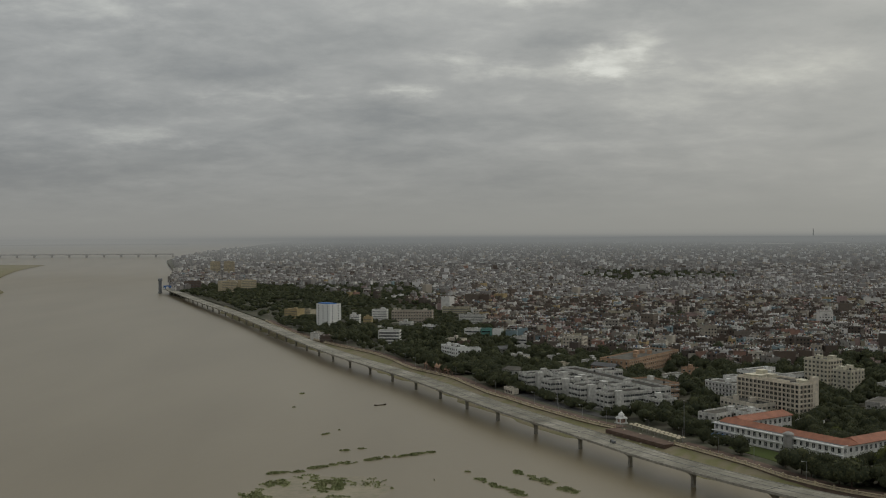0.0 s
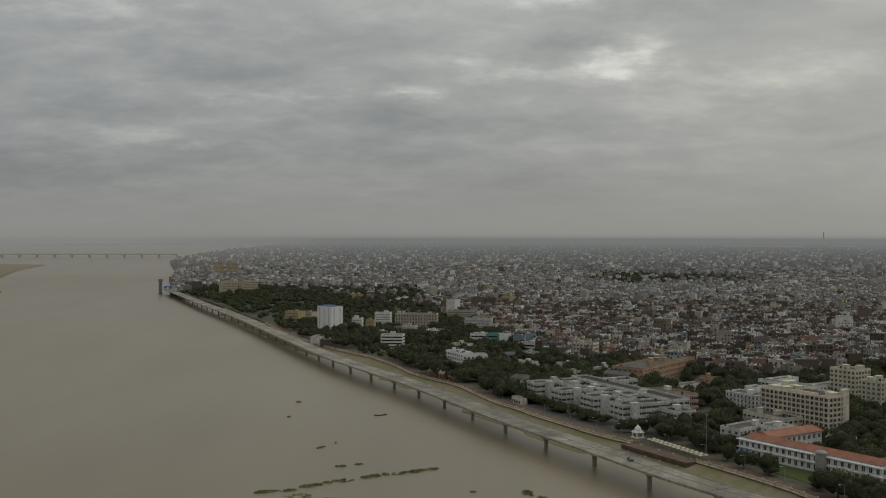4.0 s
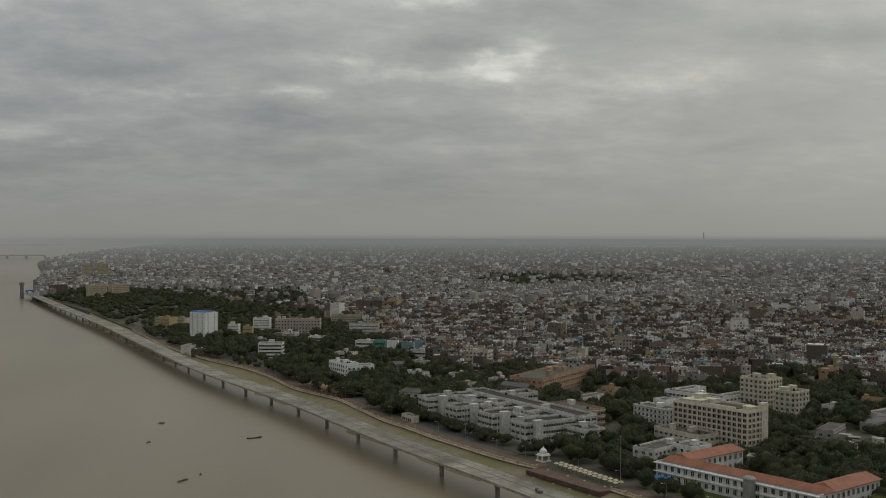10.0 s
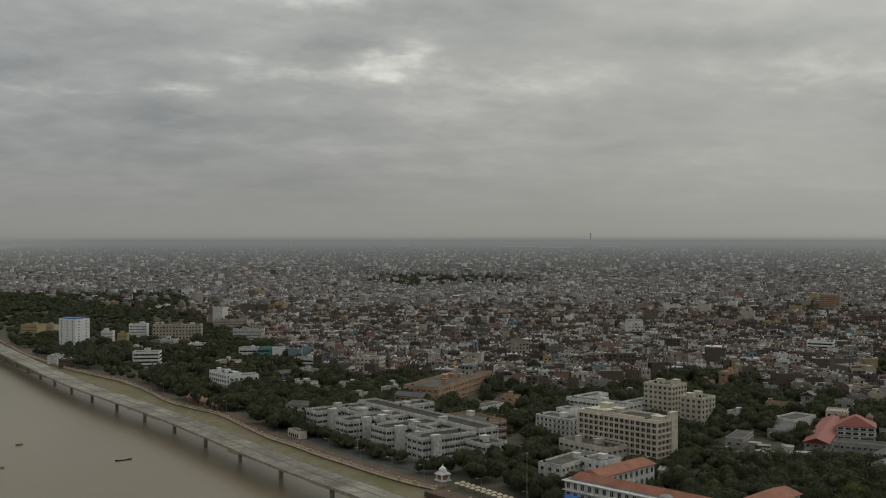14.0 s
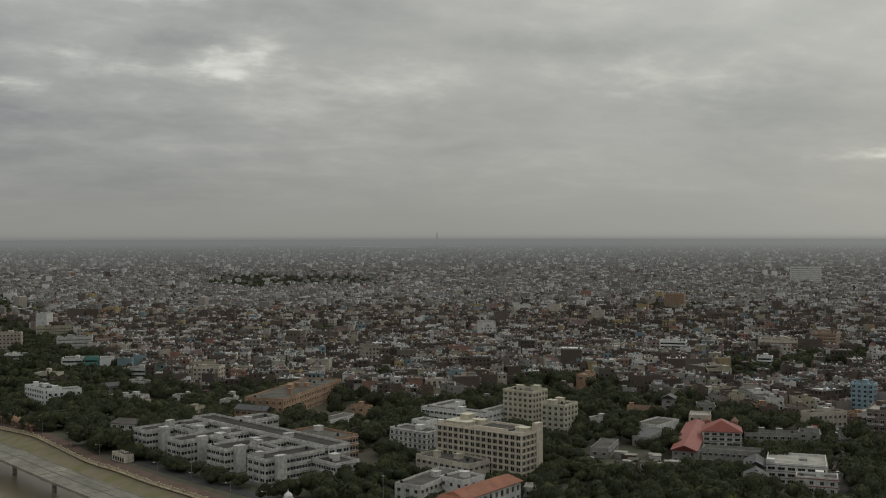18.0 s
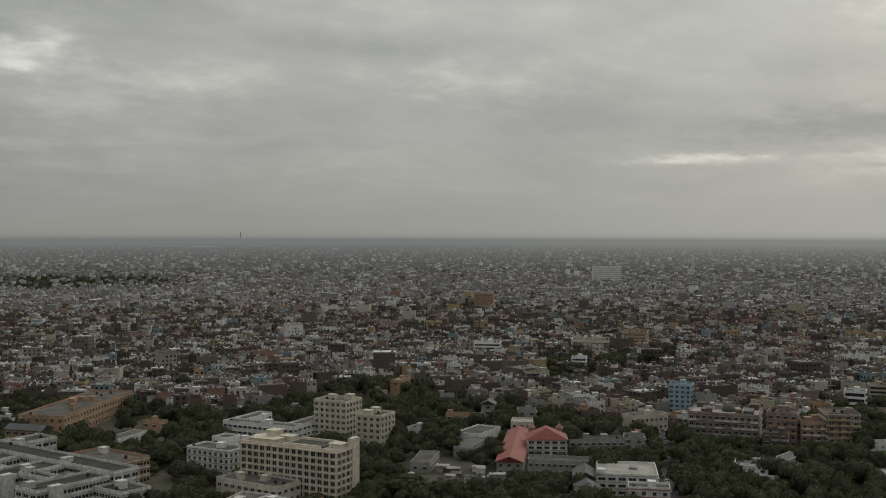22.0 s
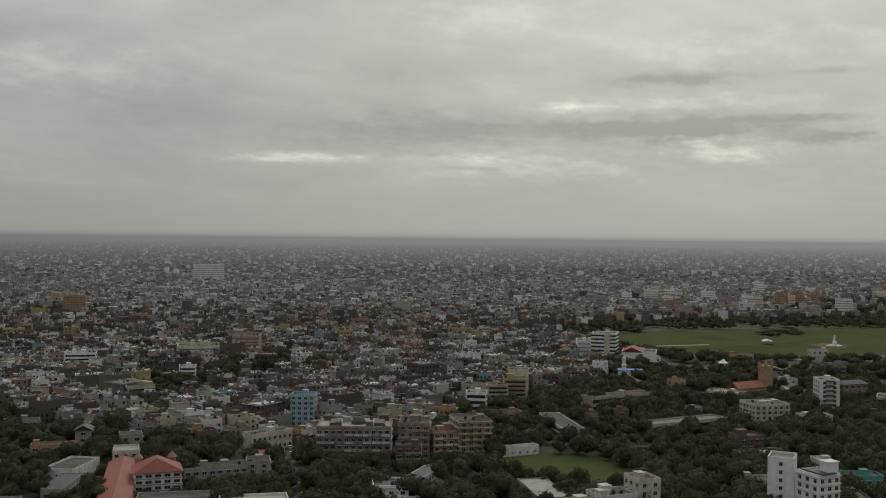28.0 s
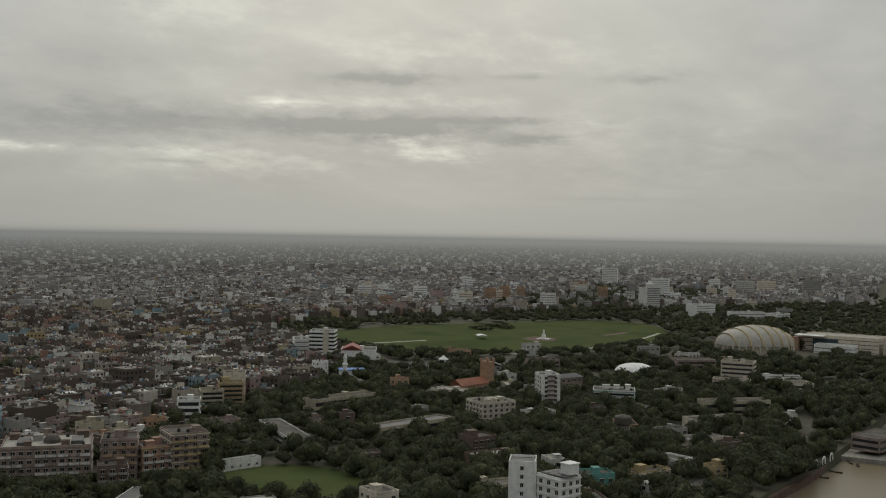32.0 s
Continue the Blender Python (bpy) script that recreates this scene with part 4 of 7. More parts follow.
def balconies(ob, w, floors, fh, mat, n, deep=1.1, seed=1):
    """Rows of slab balconies with solid fronts along the street wall."""
    rnd = random.Random(seed)
    for f in range(1, floors):
        for k in range(n):
            if rnd.random() < 0.75:
                x0, x1 = k * w / n + 0.3, (k + 1) * w / n - 0.3
                z = f * fh
                part("balcony", B((x0, -deep, z - 0.12, x1, 0, z + 0.06), (x0, -deep, z + 0.06, x1, -deep + 0.1, z + 0.95), (x0, -deep + 0.1, z + 0.06, x0 + 0.1, 0, z + 0.95), (x1 - 0.1, -deep + 0.1, z + 0.06, x1, 0, z + 0.95)), M[mat], ob, "stained slab balcony")


# market block and its neighbours
ob, m, w = building("market_block", "big brown-pink market block with balconies", (436, 671), (459, 643), 28, 15, 4, 0, bay=3.0, win=(1.7, 1.5), wall="pink", sides="FRL", band="pink", roof="paleroof")
balconies(ob, w, 4, 3.75, "stain", 8, 1.3)
for x, y, a, b, z in ((2, 20, 4, 5, 2.4), (30, 20, 5, 6, 2.8), (9, 3, 3, 3, 2.2), (24, 4, 3.5, 3, 2.0)):
    part("roof_room", B((x, y, 15, x + a, y + b, 15 + z), (x - 0.2, y - 0.2, 15 + z, x + a + 0.2, y + b + 0.2, 15.15 + z)), M["brick"], ob)
for x, y in ((7, 22), (12, 24), (19, 22), (26, 23), (33, 3)):
    part("water_tank", lathe([(0.7, 15), (0.72, 16.3), (0.3, 16.7)], 10, x, y), M["black"], ob, "black plastic water tank")
part("roof_dome", lathe([(3.6, 15), (3.6, 16.5), (2.2, 18.2), (0.3, 18.8)], 12, 20, 12), M["roof"], ob, "grey roof drum")
for x in (6, 28):
    part("roof_light", B((x, 6, 15, x + 5, 18, 16.5)), M["darkroof"], ob, "dark long skylight")
part("roof_light", B((12, 16, 15, 16, 20, 17.5)), M["grey"], ob, "grey covered tank house")
building("blue_house", "light blue six-storey house", (489, 744), (497, 733), 11, 17.5, 6, 1, "house", wall="blue", sides="FRL", bay=2.7, band="blue", single=True)
ob, m, w = building("tenement", "pink-brown five-storey balconied tenement", (462, 640), (471, 628), 16, 17, 5, 2, "house", wall="pink", sides="FRL", band="pink", seed=11)
balconies(ob, w, 5, 3.40, "orange", 3, 1.2, 11)
ob, m, w = building("tenement", "pale tenement with yellow shutters", (472, 626), (484, 618), 14, 13, 4, 2, "house", wall="salmon", sides="FRL", band="yellow", seed=12)
balconies(ob, w, 4, 3.25, "stain", 3, 1.2, 12)
ob, m, w = building("tenement", "stained beige tenement on the field's edge", (481, 617), (494, 607), 20, 18, 6, 2, "house", wall="pink", sides="FRL", band="beige", seed=13)
balconies(ob, w, 6, 3.00, "yellow", 3, 1.2, 13)
ob, m, w = building("tenement", "low brown brick tenement house", (448, 630), (456, 621), 12, 9, 3, 1, "house", wall="brick", sides="FR", seed=14)
balconies(ob, w, 3, 3.00, "grey", 3, 1.2, 14)
building("fretwork_office", "white office with a zigzag parapet", (597, 700), (604, 689), 11, 11, 3, 1, wall="bright", sides="FRL", bay=2.0, win=(1.1, 2.2))
building("yellow_house", "yellow and orange house", (646, 705), (655, 693), 12, 14, 5, 1, "house", wall="yellow", sides="FR", band="orange", seed=15)
building("yellow_house", "pale yellow four-storey town house", (632, 708), (641, 698), 12, 11, 4, 1, "house", wall="pale_yellow", sides="FR", band="cream", seed=16)
building("cream_slab", "plain cream gable wall building", (668, 716), (676, 705), 14, 17, 5, 1, wall="cream", sides="R")
# college round the playing field
building("pavilion_wall", "low white pavilion at the field's end", (496, 602.5), (515.5, 593), 5, 4.2, 1, 0, wall="white", sides="F", bay=4, win=(0.9, 0.9), roof="roof")
building("long_hall", "long white hall with a pale weathered roof", (590, 641), (541, 588), 12, 5.5, 2, 0, wall="stain", roof="roof", sides="FR", bay=3.4, win=(1.4, 1.8))
building("club_house", "club house with a pale flat roof", (447, 560), (424.5, 534), 13, 4.4, 1, 0, wall="grey", roof="paleroof", sides="FR", par=0.5)
building("side_shed", "long low shed with dark roof", (418, 592), (448, 602), 8, 4, 1, 0, wall="white", roof="darkroof", sides="F", par=0.2)
building("stepped_house", "stained pale stepped house", (418, 502), (432, 494), 12, 11, 4, 2, "house", wall="stain", sides="FRL", seed=17)
building("stepped_house", "cream stepped house with stair tower", (433, 494), (441, 489), 12, 16, 5, 1, "house", wall="cream", sides="FRL", seed=18)
building("stepped_house", "low cream wing of house", (408, 508), (417, 503), 10, 9, 3, 1, "house", wall="cream", sides="FR", seed=19)
# tall white block with black roof sheeting
ob, m, w = building("white_tower_block", "tall white block with black sheeted roof", (468.8, 446), (463.2, 435.4), 10.5, 21.0, 7, 0, wall="bright", sides="FRL", bay=3.0, win=(1.5, 1.5), roof="darkroof", band="bright")
m2, w2 = frame_of((465.5, 456), (468, 446.5))
FOOT.append((Vector((465, 456)), Vector((3, -10)).normalized(), w2, 12))
storeys(ob, m2, w2, 12, 25, 8, wall="bright", sides="F", bay=7, win=(1.2, 1.4), roof="darkroof")
part("roof_house", B((w - 5, 5, 21.5, w - 0.5, 10, 26), (w - 5.3, 4.7, 26, w - 0.2, 10.3, 26.3)), M["bright"], ob, "white lift house")
for k in range(4):
    part("roof_sheet", B((1 + k * 3.1, 1, 21.9, 3.6 + k * 3.1, 8, 22.3)), M["darkroof"], ob, "black corrugated roof sheet")
ob, m, w = building("pink_apartments", "white tower with red-brown balconies", (726, 523), (733, 513), 14, 22.0, 8, 1, "apartment block", wall="white", sides="FRL", bay=3.8, win=(1.8, 1.5), seed=21, single=True)
for k in range(8):
    part("balcony", B((w * 0.32, -1.3, k * 2.9 + 1.0, w * 0.72, 0, k * 2.9 + 2.0)), M["brick"], ob, "red-brown balcony")
    part("balcony", B((w, 5, k * 2.9 + 1.0, w + 1.2, 12, k * 2.9 + 2.0)), M["brick"], ob, "red-brown balcony")
ob, m, w = building("round_office", "white office tower with dark window bands", (889, 779), (896, 759), 18, 23.5, 7, 1, wall="bright", sides="", band="bright")
for k in range(7):
    part("window_band", B((-0.15, -0.15, k * 3.3 + 1.2, w + 0.15, 0, k * 3.3 + 2.7), (w, 0, k * 3.3 + 1.2, w + 0.15, 18, k * 3.3 + 2.7), (-0.15, 0, k * 3.3 + 1.2, 0, 18, k * 3.3 + 2.7)), M["glass"], ob, "dark ribbon window")
part("corner", B((w * 0.55, -0.8, -0.5, w * 0.78, 0, 25.5)), M["cream"], ob, "cream lift core")
ob, m, w = building("cinema", "white hall with a red gable front", (867, 737), (879, 711), 24, 12, 3, 1, wall="bright", sides="R", bay=4)
part("gable_roof", gable(w * 0.6, 24, 12.2, 16, 0.3), M["red"], ob, "red gable")
for k in range(6):
    part("sign_letter", B((2.5 + k * 1.6, -0.25, 5.0, 3.6 + k * 1.6, -0.05, 6.6)), M["red"], ob, "red sign bar")
building("white_showroom", "white four-storey glazed showroom block", (900, 800), (912, 782), 25, 14, 4, 2, wall="bright", sides="FR", band="bright")
building("yellow_range", "long weathered yellow arcaded range", (646, 638), (691, 620), 11, 8.5, 2, 1, wall="pale_yellow", sides="FR", bay=3.2, win=(1.7, 2.4), style="arch", fm="cream")
building("yellow_range", "long dark-roofed yellow range among trees", (589, 567), (638, 546), 12, 7.5, 2, 0, wall="pale_yellow", roof="darkroof", sides="FR", bay=3.2, win=(1.7, 2.2), style="arch", fm="cream")
building("corner_apartments", "cream corner apartments with stained roof", (664, 549), (653, 535), 22, 14, 5, 4, "apartment block", wall="cream", sides="FR", band="cream", seed=22, single=True)
building("low_office", "low pale office with flat roof", (741, 604), (736, 578), 14, 6, 2, 1, wall="cream", sides="FR", roof="paleroof", win=(2.4, 1.4), bay=3)
building("brick_flats", "red-brick three-storey walk-up flats", (574, 511), (586, 503), 12, 10, 3, 1, wall="brick", sides="FR", seed=23)
building("brick_flats", "low red-brick flats with grey roof", (548, 499), (565, 486), 11, 7, 2, 1, wall="brick", sides="FR", roof="paleroof", seed=24)
building("brick_flats", "small brick lodge among trees", (536, 552), (545, 545), 9, 5, 2, 0, wall="brick", sides="FR", seed=25)
# church
ob, m, w = building("church", "ochre church with square tower and red roof", (757, 588), (782, 578), 11, 7, 1, 0, "church", wall="orange", sides="FR", par=0.1, bay=4, win=(1.1, 3))
part("nave_roof", gable(w, 11, 7, 11, 0.5, "x"), M["tile"], ob, "red tiled roof")
part("tower", B((w + 1, 2, -0.6, w + 8, 9, 21), (w + 0.6, 1.6, 21, w + 2.2, 3.2, 23), (w + 6.8, 1.6, 21, w + 8.4, 3.2, 23), (w + 0.6, 7.8, 21, w + 2.2, 9.4, 23), (w + 6.8, 7.8, 21, w + 8.4, 9.4, 23)), M["orange"], ob, "square ochre tower")
# mosque and canopy
ob = thing("mosque", pose(776, 690, GZ, 0, 0, -60), "small white mosque with minaret and blue roof", "mosque")
part("minaret", lathe([(1.5, 0), (1.5, 12), (2.1, 12.3), (2.1, 13.2), (1.2, 13.4), (1.2, 17), (1.6, 17.3), (1.0, 19), (0.1, 20.5)], 10, 4, 4), M["bright"], ob)
part("hall", B((0, 6, 0, 18, 18, 8)), M["bright"], ob)
part("roof", B((-0.4, 5.6, 8, 18.4, 18.4, 8.5)), M["bluetarp"], ob, "blue sheet roof")
FOOT.append((Vector((776, 690)), Vector((0.5, -0.87)), 20, 20))
ob = thing("kiosk", pose(866, 646, GZ), "tall white pavilion kiosk in the square", "kiosk")
for x, y in ((-2.5, -2.5), (2.5, -2.5), (-2.5, 2.5), (2.5, 2.5)):
    part("column", B((x - 0.5, y - 0.5, 0, x + 0.5, y + 0.5, 10)), M["bright"], ob)
part("roof", lathe([(4.2, 10), (4.2, 10.6), (2.4, 11.6), (0.2, 13.5)], 8), M["bright"], ob)
part("plinth", B((-4, -4, -0.3, 4, 4, 1.0)), M["white"], ob)
# water tower
ob = thing("water_tower", pose(642, 453, GZ), "dark round water tower on columns", "water tower")
part("tank", lathe([(3.2, 11), (4.5, 12), (4.6, 15), (4.3, 15.6), (1, 16.6)], 20), M["roof"], ob, "dark concrete tank")
for k in range(8):
    a = k * math.pi / 4
    part("column", B((3.2 * math.cos(a) - 0.3, 3.2 * math.sin(a) - 0.3, -0.5, 3.2 * math.cos(a) + 0.3, 3.2 * math.sin(a) + 0.3, 11.3)), M["concrete"], ob)
for z in (4, 8):
    part("ring_beam", lathe([(2.8, z), (3.5, z + 0.02), (3.5, z + 0.4), (2.8, z + 0.42)], 16), M["concrete"], ob)
# statue in the maidan
ob = thing("monument", pose(1165, 655, GZ + 0.3), "tall pale statue on a stepped plinth", "monument")
ob.scale = (0.8, 0.8, 0.75)
part("plinth", B((-8, -8, 0, 8, 8, 0.6), (-5, -5, 0.6, 5, 5, 1.4), (-2.2, -2.2, 1.4, 2.2, 2.2, 6)), M["white"], ob, "stepped stone plinth")
part("figure", lathe([(1.2, 6), (1.3, 8), (1.0, 10), (1.1, 12), (0.5, 12.8), (0.55, 13.6), (0.2, 14.2)], 10), M["bright"], ob, "plain pale standing figure")
plate("monument_court", [(1150, 640), (1180, 645), (1185, 672), (1155, 676), (1140, 660)], GZ + 0.42, M["paving"], "bare reddish earth court round the monument", "court", thick=0.3)
ob = thing("stage", pose(1128, 705, GZ + 0.3, 0, 0, 30), "small white open stage", "stage")
part("canopy", gable(14, 9, 3.5, 4.6, 0.3, "x"), M["bright"], ob)
for x in (0.5, 13.5):
    for y in (0.5, 8.5):
        part("post", B((x - 0.15, y - 0.15, 0, x + 0.15, y + 0.15, 3.4)), M["steel"], ob)
# domed convention hall
ob = thing("domed_hall", pose(1150, 440, GZ, 0, 0, -50), "great ribbed dome hall, pale with yellow ribs", "hall")
RX, RY, ZB, ZT = 39, 30, 8.5, 26.5
bm = bmesh.new()
prev = None
for i in range(9):
    a = i / 8 * math.pi / 2
    ring = [bm.verts.new((RX * math.cos(a) * math.cos(2 * math.pi * k / 40), RY * math.cos(a) * math.sin(2 * math.pi * k / 40), ZB + (ZT - ZB) * math.sin(a))) for k in range(40)] if i < 8 else None
    if ring is None:
        tip = bm.verts.new((0, 0, ZT))
        for k in range(40):
            bm.faces.new((prev[k], prev[(k + 1) % 40], tip))
    elif prev:
        for k in range(40):
            bm.faces.new((prev[k], prev[(k + 1) % 40], ring[(k + 1) % 40], ring[k]))
    prev = ring
for f in bm.faces:
    f.smooth = True
dome = part("dome", bm, M["dome"], ob, "pale grey sheeted dome")
for j in range(-3, 4):
    x0 = j * 10.5
    s = math.sqrt(max(0.02, 1 - (x0 / RX) ** 2))
    bm = bmesh.new()
    prev = None
    for i in range(25):
        a = math.pi * i / 24
        y, z = RY * s * math.cos(a), ZB + (ZT - ZB) * s * math.sin(a)
        o = 0.5
        v = [bm.verts.new(c) for c in ((x0 - 0.9, y * 0.99, z), (x0 - 0.9, y * 1.012, z + o), (x0 + 0.9, y * 1.012, z + o), (x0 + 0.9, y * 0.99, z))]
        if prev:
            for k in range(4):
                bm.faces.new((prev[k], prev[(k + 1) % 4], v[(k + 1) % 4], v[k]))
        prev = v
    part("rib", bm, M["yellow"], dome, "raised pale yellow rib")
part("drum", lathe([(0.93, 0), (0.93, ZB)], 40), M["beige"], ob, "beige drum").scale = (RX, RY, 1)
for k in range(36):
    a = 2 * math.pi * k / 36
    x, y = RX * 0.985 * math.cos(a), RY * 0.985 * math.sin(a)
    part("column", B((x - 0.7, y - 0.7, -0.5, x + 0.7, y + 0.7, ZB)), M["cream"], ob)
FOOT.append((Vector((1150, 440)) + Vector((-45, 0)), Vector((0.64, -0.77)), 90, 80))
FOOT.append((Vector((1100, 455)), Vector((0.64, -0.77)), 60, 60))
# white shell roof
ob = thing("shell_hall", pose(920, 506, GZ), "low hall under a white shell roof", "hall")
ob.scale = (0.88, 0.88, 0.85)
part("shell", lathe([(18, 5.5), (17.2, 7.0), (14, 9.6), (9, 11.4), (3, 12.2), (0.5, 12.3)], 32), M["bright"], ob, "smooth white shell")
for k in range(10):
    a = radians(150 + k * 20)
    bm = bmesh.new()
    v = [bm.verts.new(c) for c in ((17 * math.cos(a - 0.14), 17 * math.sin(a - 0.14), 6.4), (17 * math.cos(a + 0.14), 17 * math.sin(a + 0.14), 6.4), (22 * math.cos(a), 22 * math.sin(a), 6.9), (19 * math.cos(a), 19 * math.sin(a), 5.6))]
    for q in ((0, 2, 1), (0, 3, 2), (1, 2, 3), (0, 1, 3)):
        bm.faces.new([v[i] for i in q])
    part("petal", bm, M["bright"], ob, "white canopy petal")
part("wall", lathe([(15.5, -0.5), (15.5, 5.8)], 24), M["white"], ob)
FOOT.append((Vector((898, 506)), Vector((0.6, -0.8)), 44, 44))
FOOT.append((Vector((898, 490)), Vector((0.8, 0.6)), 44, 44))
# convention centre
ob, m, w = building("convention_centre", "long sandstone convention centre with glazed front", (1206, 400), (1192, 330), 36, 15, 4, 0, wall="beige", sides="FR", bay=4.2, win=(2.2, 2.0), roof="paleroof")
part("glass_front", B((10, -1.2, 2, 34, 0, 12)), M["blueglass"], ob, "dark blue-green curtain wall")
part("canopy", B((-6, -10, 15, 22, 6, 15.6)), M["bright"], ob, "pale flat entrance canopy")
part("portico", B((-8, -8, -0.5, -2, 10, 13)), M["salmon"], ob, "red sandstone portico")
building("convention_wing", "white low wing of the convention centre", (1178, 388), (1172, 352), 20, 8, 2, 0, wall="bright", sides="FR", roof="paleroof")
building("convention_wing", "cream wing with pilasters", (1192, 326), (1180, 290), 26, 12, 3, 1, wall="cream", sides="FR", bay=3.4)
building("river_flats", "grey-cream six-storey flats among trees", (892, 437), (891, 414), 14, 19, 6, 2, "apartment block", wall="cream", sides="FRL", band="cream", seed=31)
building("river_flats", "low cream flats with salmon ledges", (872, 440), (874, 414), 11, 8, 2, 1, "apartment block", wall="cream", sides="FR", band="salmon", seed=32)
building("arched_hall", "hall with a curved white roof", (958, 480), (975, 452), 16, 10, 3, 0, wall="pink", sides="FR")
# tall office west of the lawn
ob, m, w = building("office_tower", "grey-white banded office tower with a crown", (1686, 652), (1706, 637), 20, 32, 10, 0, wall="white", sides="", band="white")
for k in range(10):
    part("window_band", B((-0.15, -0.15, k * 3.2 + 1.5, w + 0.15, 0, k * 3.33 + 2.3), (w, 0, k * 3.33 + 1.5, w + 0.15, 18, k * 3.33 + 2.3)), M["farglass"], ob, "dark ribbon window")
part("crown", lathe([(6, 32), (6, 37), (7, 37.2), (7, 38.5), (3, 39), (3, 41), (0.5, 42)], 16, w / 2, 9), M["white"], ob, "round rooftop crown")
building("bank_block", "white office block with window bands", (1571, 456), (1595, 441), 18, 9, 3, 2, wall="bright", sides="FR", band="bright", win=(2.6, 1.5), bay=3.2)
# stilt restaurant in the river
ob, m, w = building("river_pavilion", "half-built brick pavilion on a river platform", (694, 343), (688, 329), 32, 6.5, 2, 0, wall="pink", sides="FR", win=(2.2, 1.6), roof="roof", par=0.5)
FOOT.append((Vector((676, 362)), Vector((1, -0.1)).normalized(), 26, 12))
plate("river_platform", [(683, 351), (680, 325), (738, 317), (742, 340)], 2.4, M["concrete"], "concrete river platform", "platform", thick=6)
# courtyard by the river
building("river_school", "cream and orange school round a yard", (556, 428), (574, 416), 8, 5, 2, 1, wall="yellow", sides="FRL", band="cream", seed=33)
building("river_school", "plain white two-storey school wing", (583, 414), (592, 409), 14, 7, 2, 0, wall="white", sides="FR", seed=34)
building("river_school", "yellow corner block of school", (586, 398), (592, 393), 8, 5, 2, 1, wall="yellow", sides="FR", seed=35)
building("long_shed", "long white shed by the yard", (548, 424), (537, 398), 6, 4, 1, 0, wall="bright", sides="F", par=0.2, roof="paleroof")
building("teal_house", "teal and white house", (530, 446), (539, 433), 10, 8, 2, 1, "house", wall="teal", sides="FR")
plate("school_yard", [(553, 420), (582, 408), (588, 396), (560, 388), (548, 398)], GZ + 0.2, M["roof"], "bare paved school yard", "yard")
building("teal_office", "white office with teal ledges and roof plant", (764, 500), (770, 474), 18, 9.5, 3, 3, wall="white", sides="FR", band="teal", seed=36)
building("old_hall", "old cream hall with a grey roof", (700, 424), (722, 402), 14, 6, 1, 0, wall="cream", sides="FR", seed=37)
building("old_hall", "ochre college range with pediment", (760, 428), (785, 392), 12, 8, 2, 0, wall="pale_yellow", sides="FR", bay=3.2, win=(1.4, 2.0), style="arch", fm="cream", seed=38)
building("old_hall", "dark-roofed hall under trees", (640, 422), (664, 404), 12, 5, 1, 0, wall="cream", roof="darkroof", sides="FR", seed=39)
building("old_hall", "low white range under trees", (800, 440), (815, 420), 10, 5, 1, 0, wall="white", sides="FR", seed=40)
building("riverside_villa", "cream villa by the river", (880, 392), (890, 372), 16, 7, 2, 0, wall="cream", sides="FR", seed=41)
building("riverside_villa", "white two-storey villa near river", (905, 412), (920, 380), 14, 7, 2, 1, wall="bright", sides="FR", seed=42)
# north-west: tower, flats and hospital houses
ob, m, w = building("white_tower", "tall plain white tower block with blue roof sheets", (-154, 1290), (-136, 1273), 18, 27.5, 9, 0, wall="bright", sides="FR", bay=6.0, win=(1.3, 1.3), style="plain", roof="bluetarp", par=0.8, single=True)
part("roof_sheet", B((1, 2, 28.2, 23, 12, 29.2)), M["bluetarp"], ob, "blue roof sheeting")
building("yellow_flats", "yellow four-storey flats near river", (-208, 1392), (-190, 1382), 16, 14, 4, 1, wall="yellow", sides="FR", bay=3)
building("yellow_flats", "pale yellow flats with stained walls", (-196, 1420), (-176, 1408), 16, 11, 3, 1, wall="pale_yellow", sides="FR")
building("small_hospital", "small white hospital building", (-2, 955), (10, 930), 12, 13, 4, 2, wall="bright", sides="FR", bay=3.0, win=(1.6, 1.5), single=True)
building("small_hospital", "white ward with flat roof", (12, 930), (33, 934), 12, 11.5, 3, 1, wall="bright", sides="FR", bay=3.0, win=(1.6, 1.5), seed=44, single=True)
building("cream_flats", "cream five-storey flats among trees", (111, 989), (128, 980), 14, 16, 5, 1, "apartment block", wall="cream", sides="FR", bay=3, seed=45, single=True)
building("long_flats", "long pinkish hostel block", (-65, 1338), (-14, 1333), 14, 15, 4, 3, wall="cream", sides="FR", bay=3.2, win=(1.7, 1.6), band="salmon", seed=46, single=True)
building("long_flats", "pale greenish-yellow four-storey hostel", (-1.5, 1432), (34, 1430), 14, 12, 4, 2, wall="pale_yellow", sides="FR", seed=47)
building("long_flats", "white and red hostel", (54, 1281), (80, 1279), 16, 11.5, 4, 2, wall="salmon", sides="FR", band="white", seed=48)
building("long_flats", "stained white hostel with balcony bands", (19, 1284), (51, 1281), 14, 13.5, 4, 2, wall="stain", sides="FR", band="white", seed=61)
building("white_row", "white four-storey house beside the tower", (-115, 1306), (-103, 1305), 12, 12, 4, 1, "house", wall="white", sides="FR", seed=62)
building("white_row", "yellow three-storey house beside trees", (-97, 1286), (-87, 1285), 12, 11, 3, 1, "house", wall="yellow", sides="FR", seed=63)
building("white_row", "white five-storey flats with roof rooms", (-91, 1354), (-72, 1352), 14, 15, 5, 2, "house", wall="white", sides="FR", seed=64)
building("white_row", "pale three-storey house under trees", (-52, 1240), (-38, 1236), 12, 9, 3, 1, "house", wall="stain", sides="FR", seed=65)
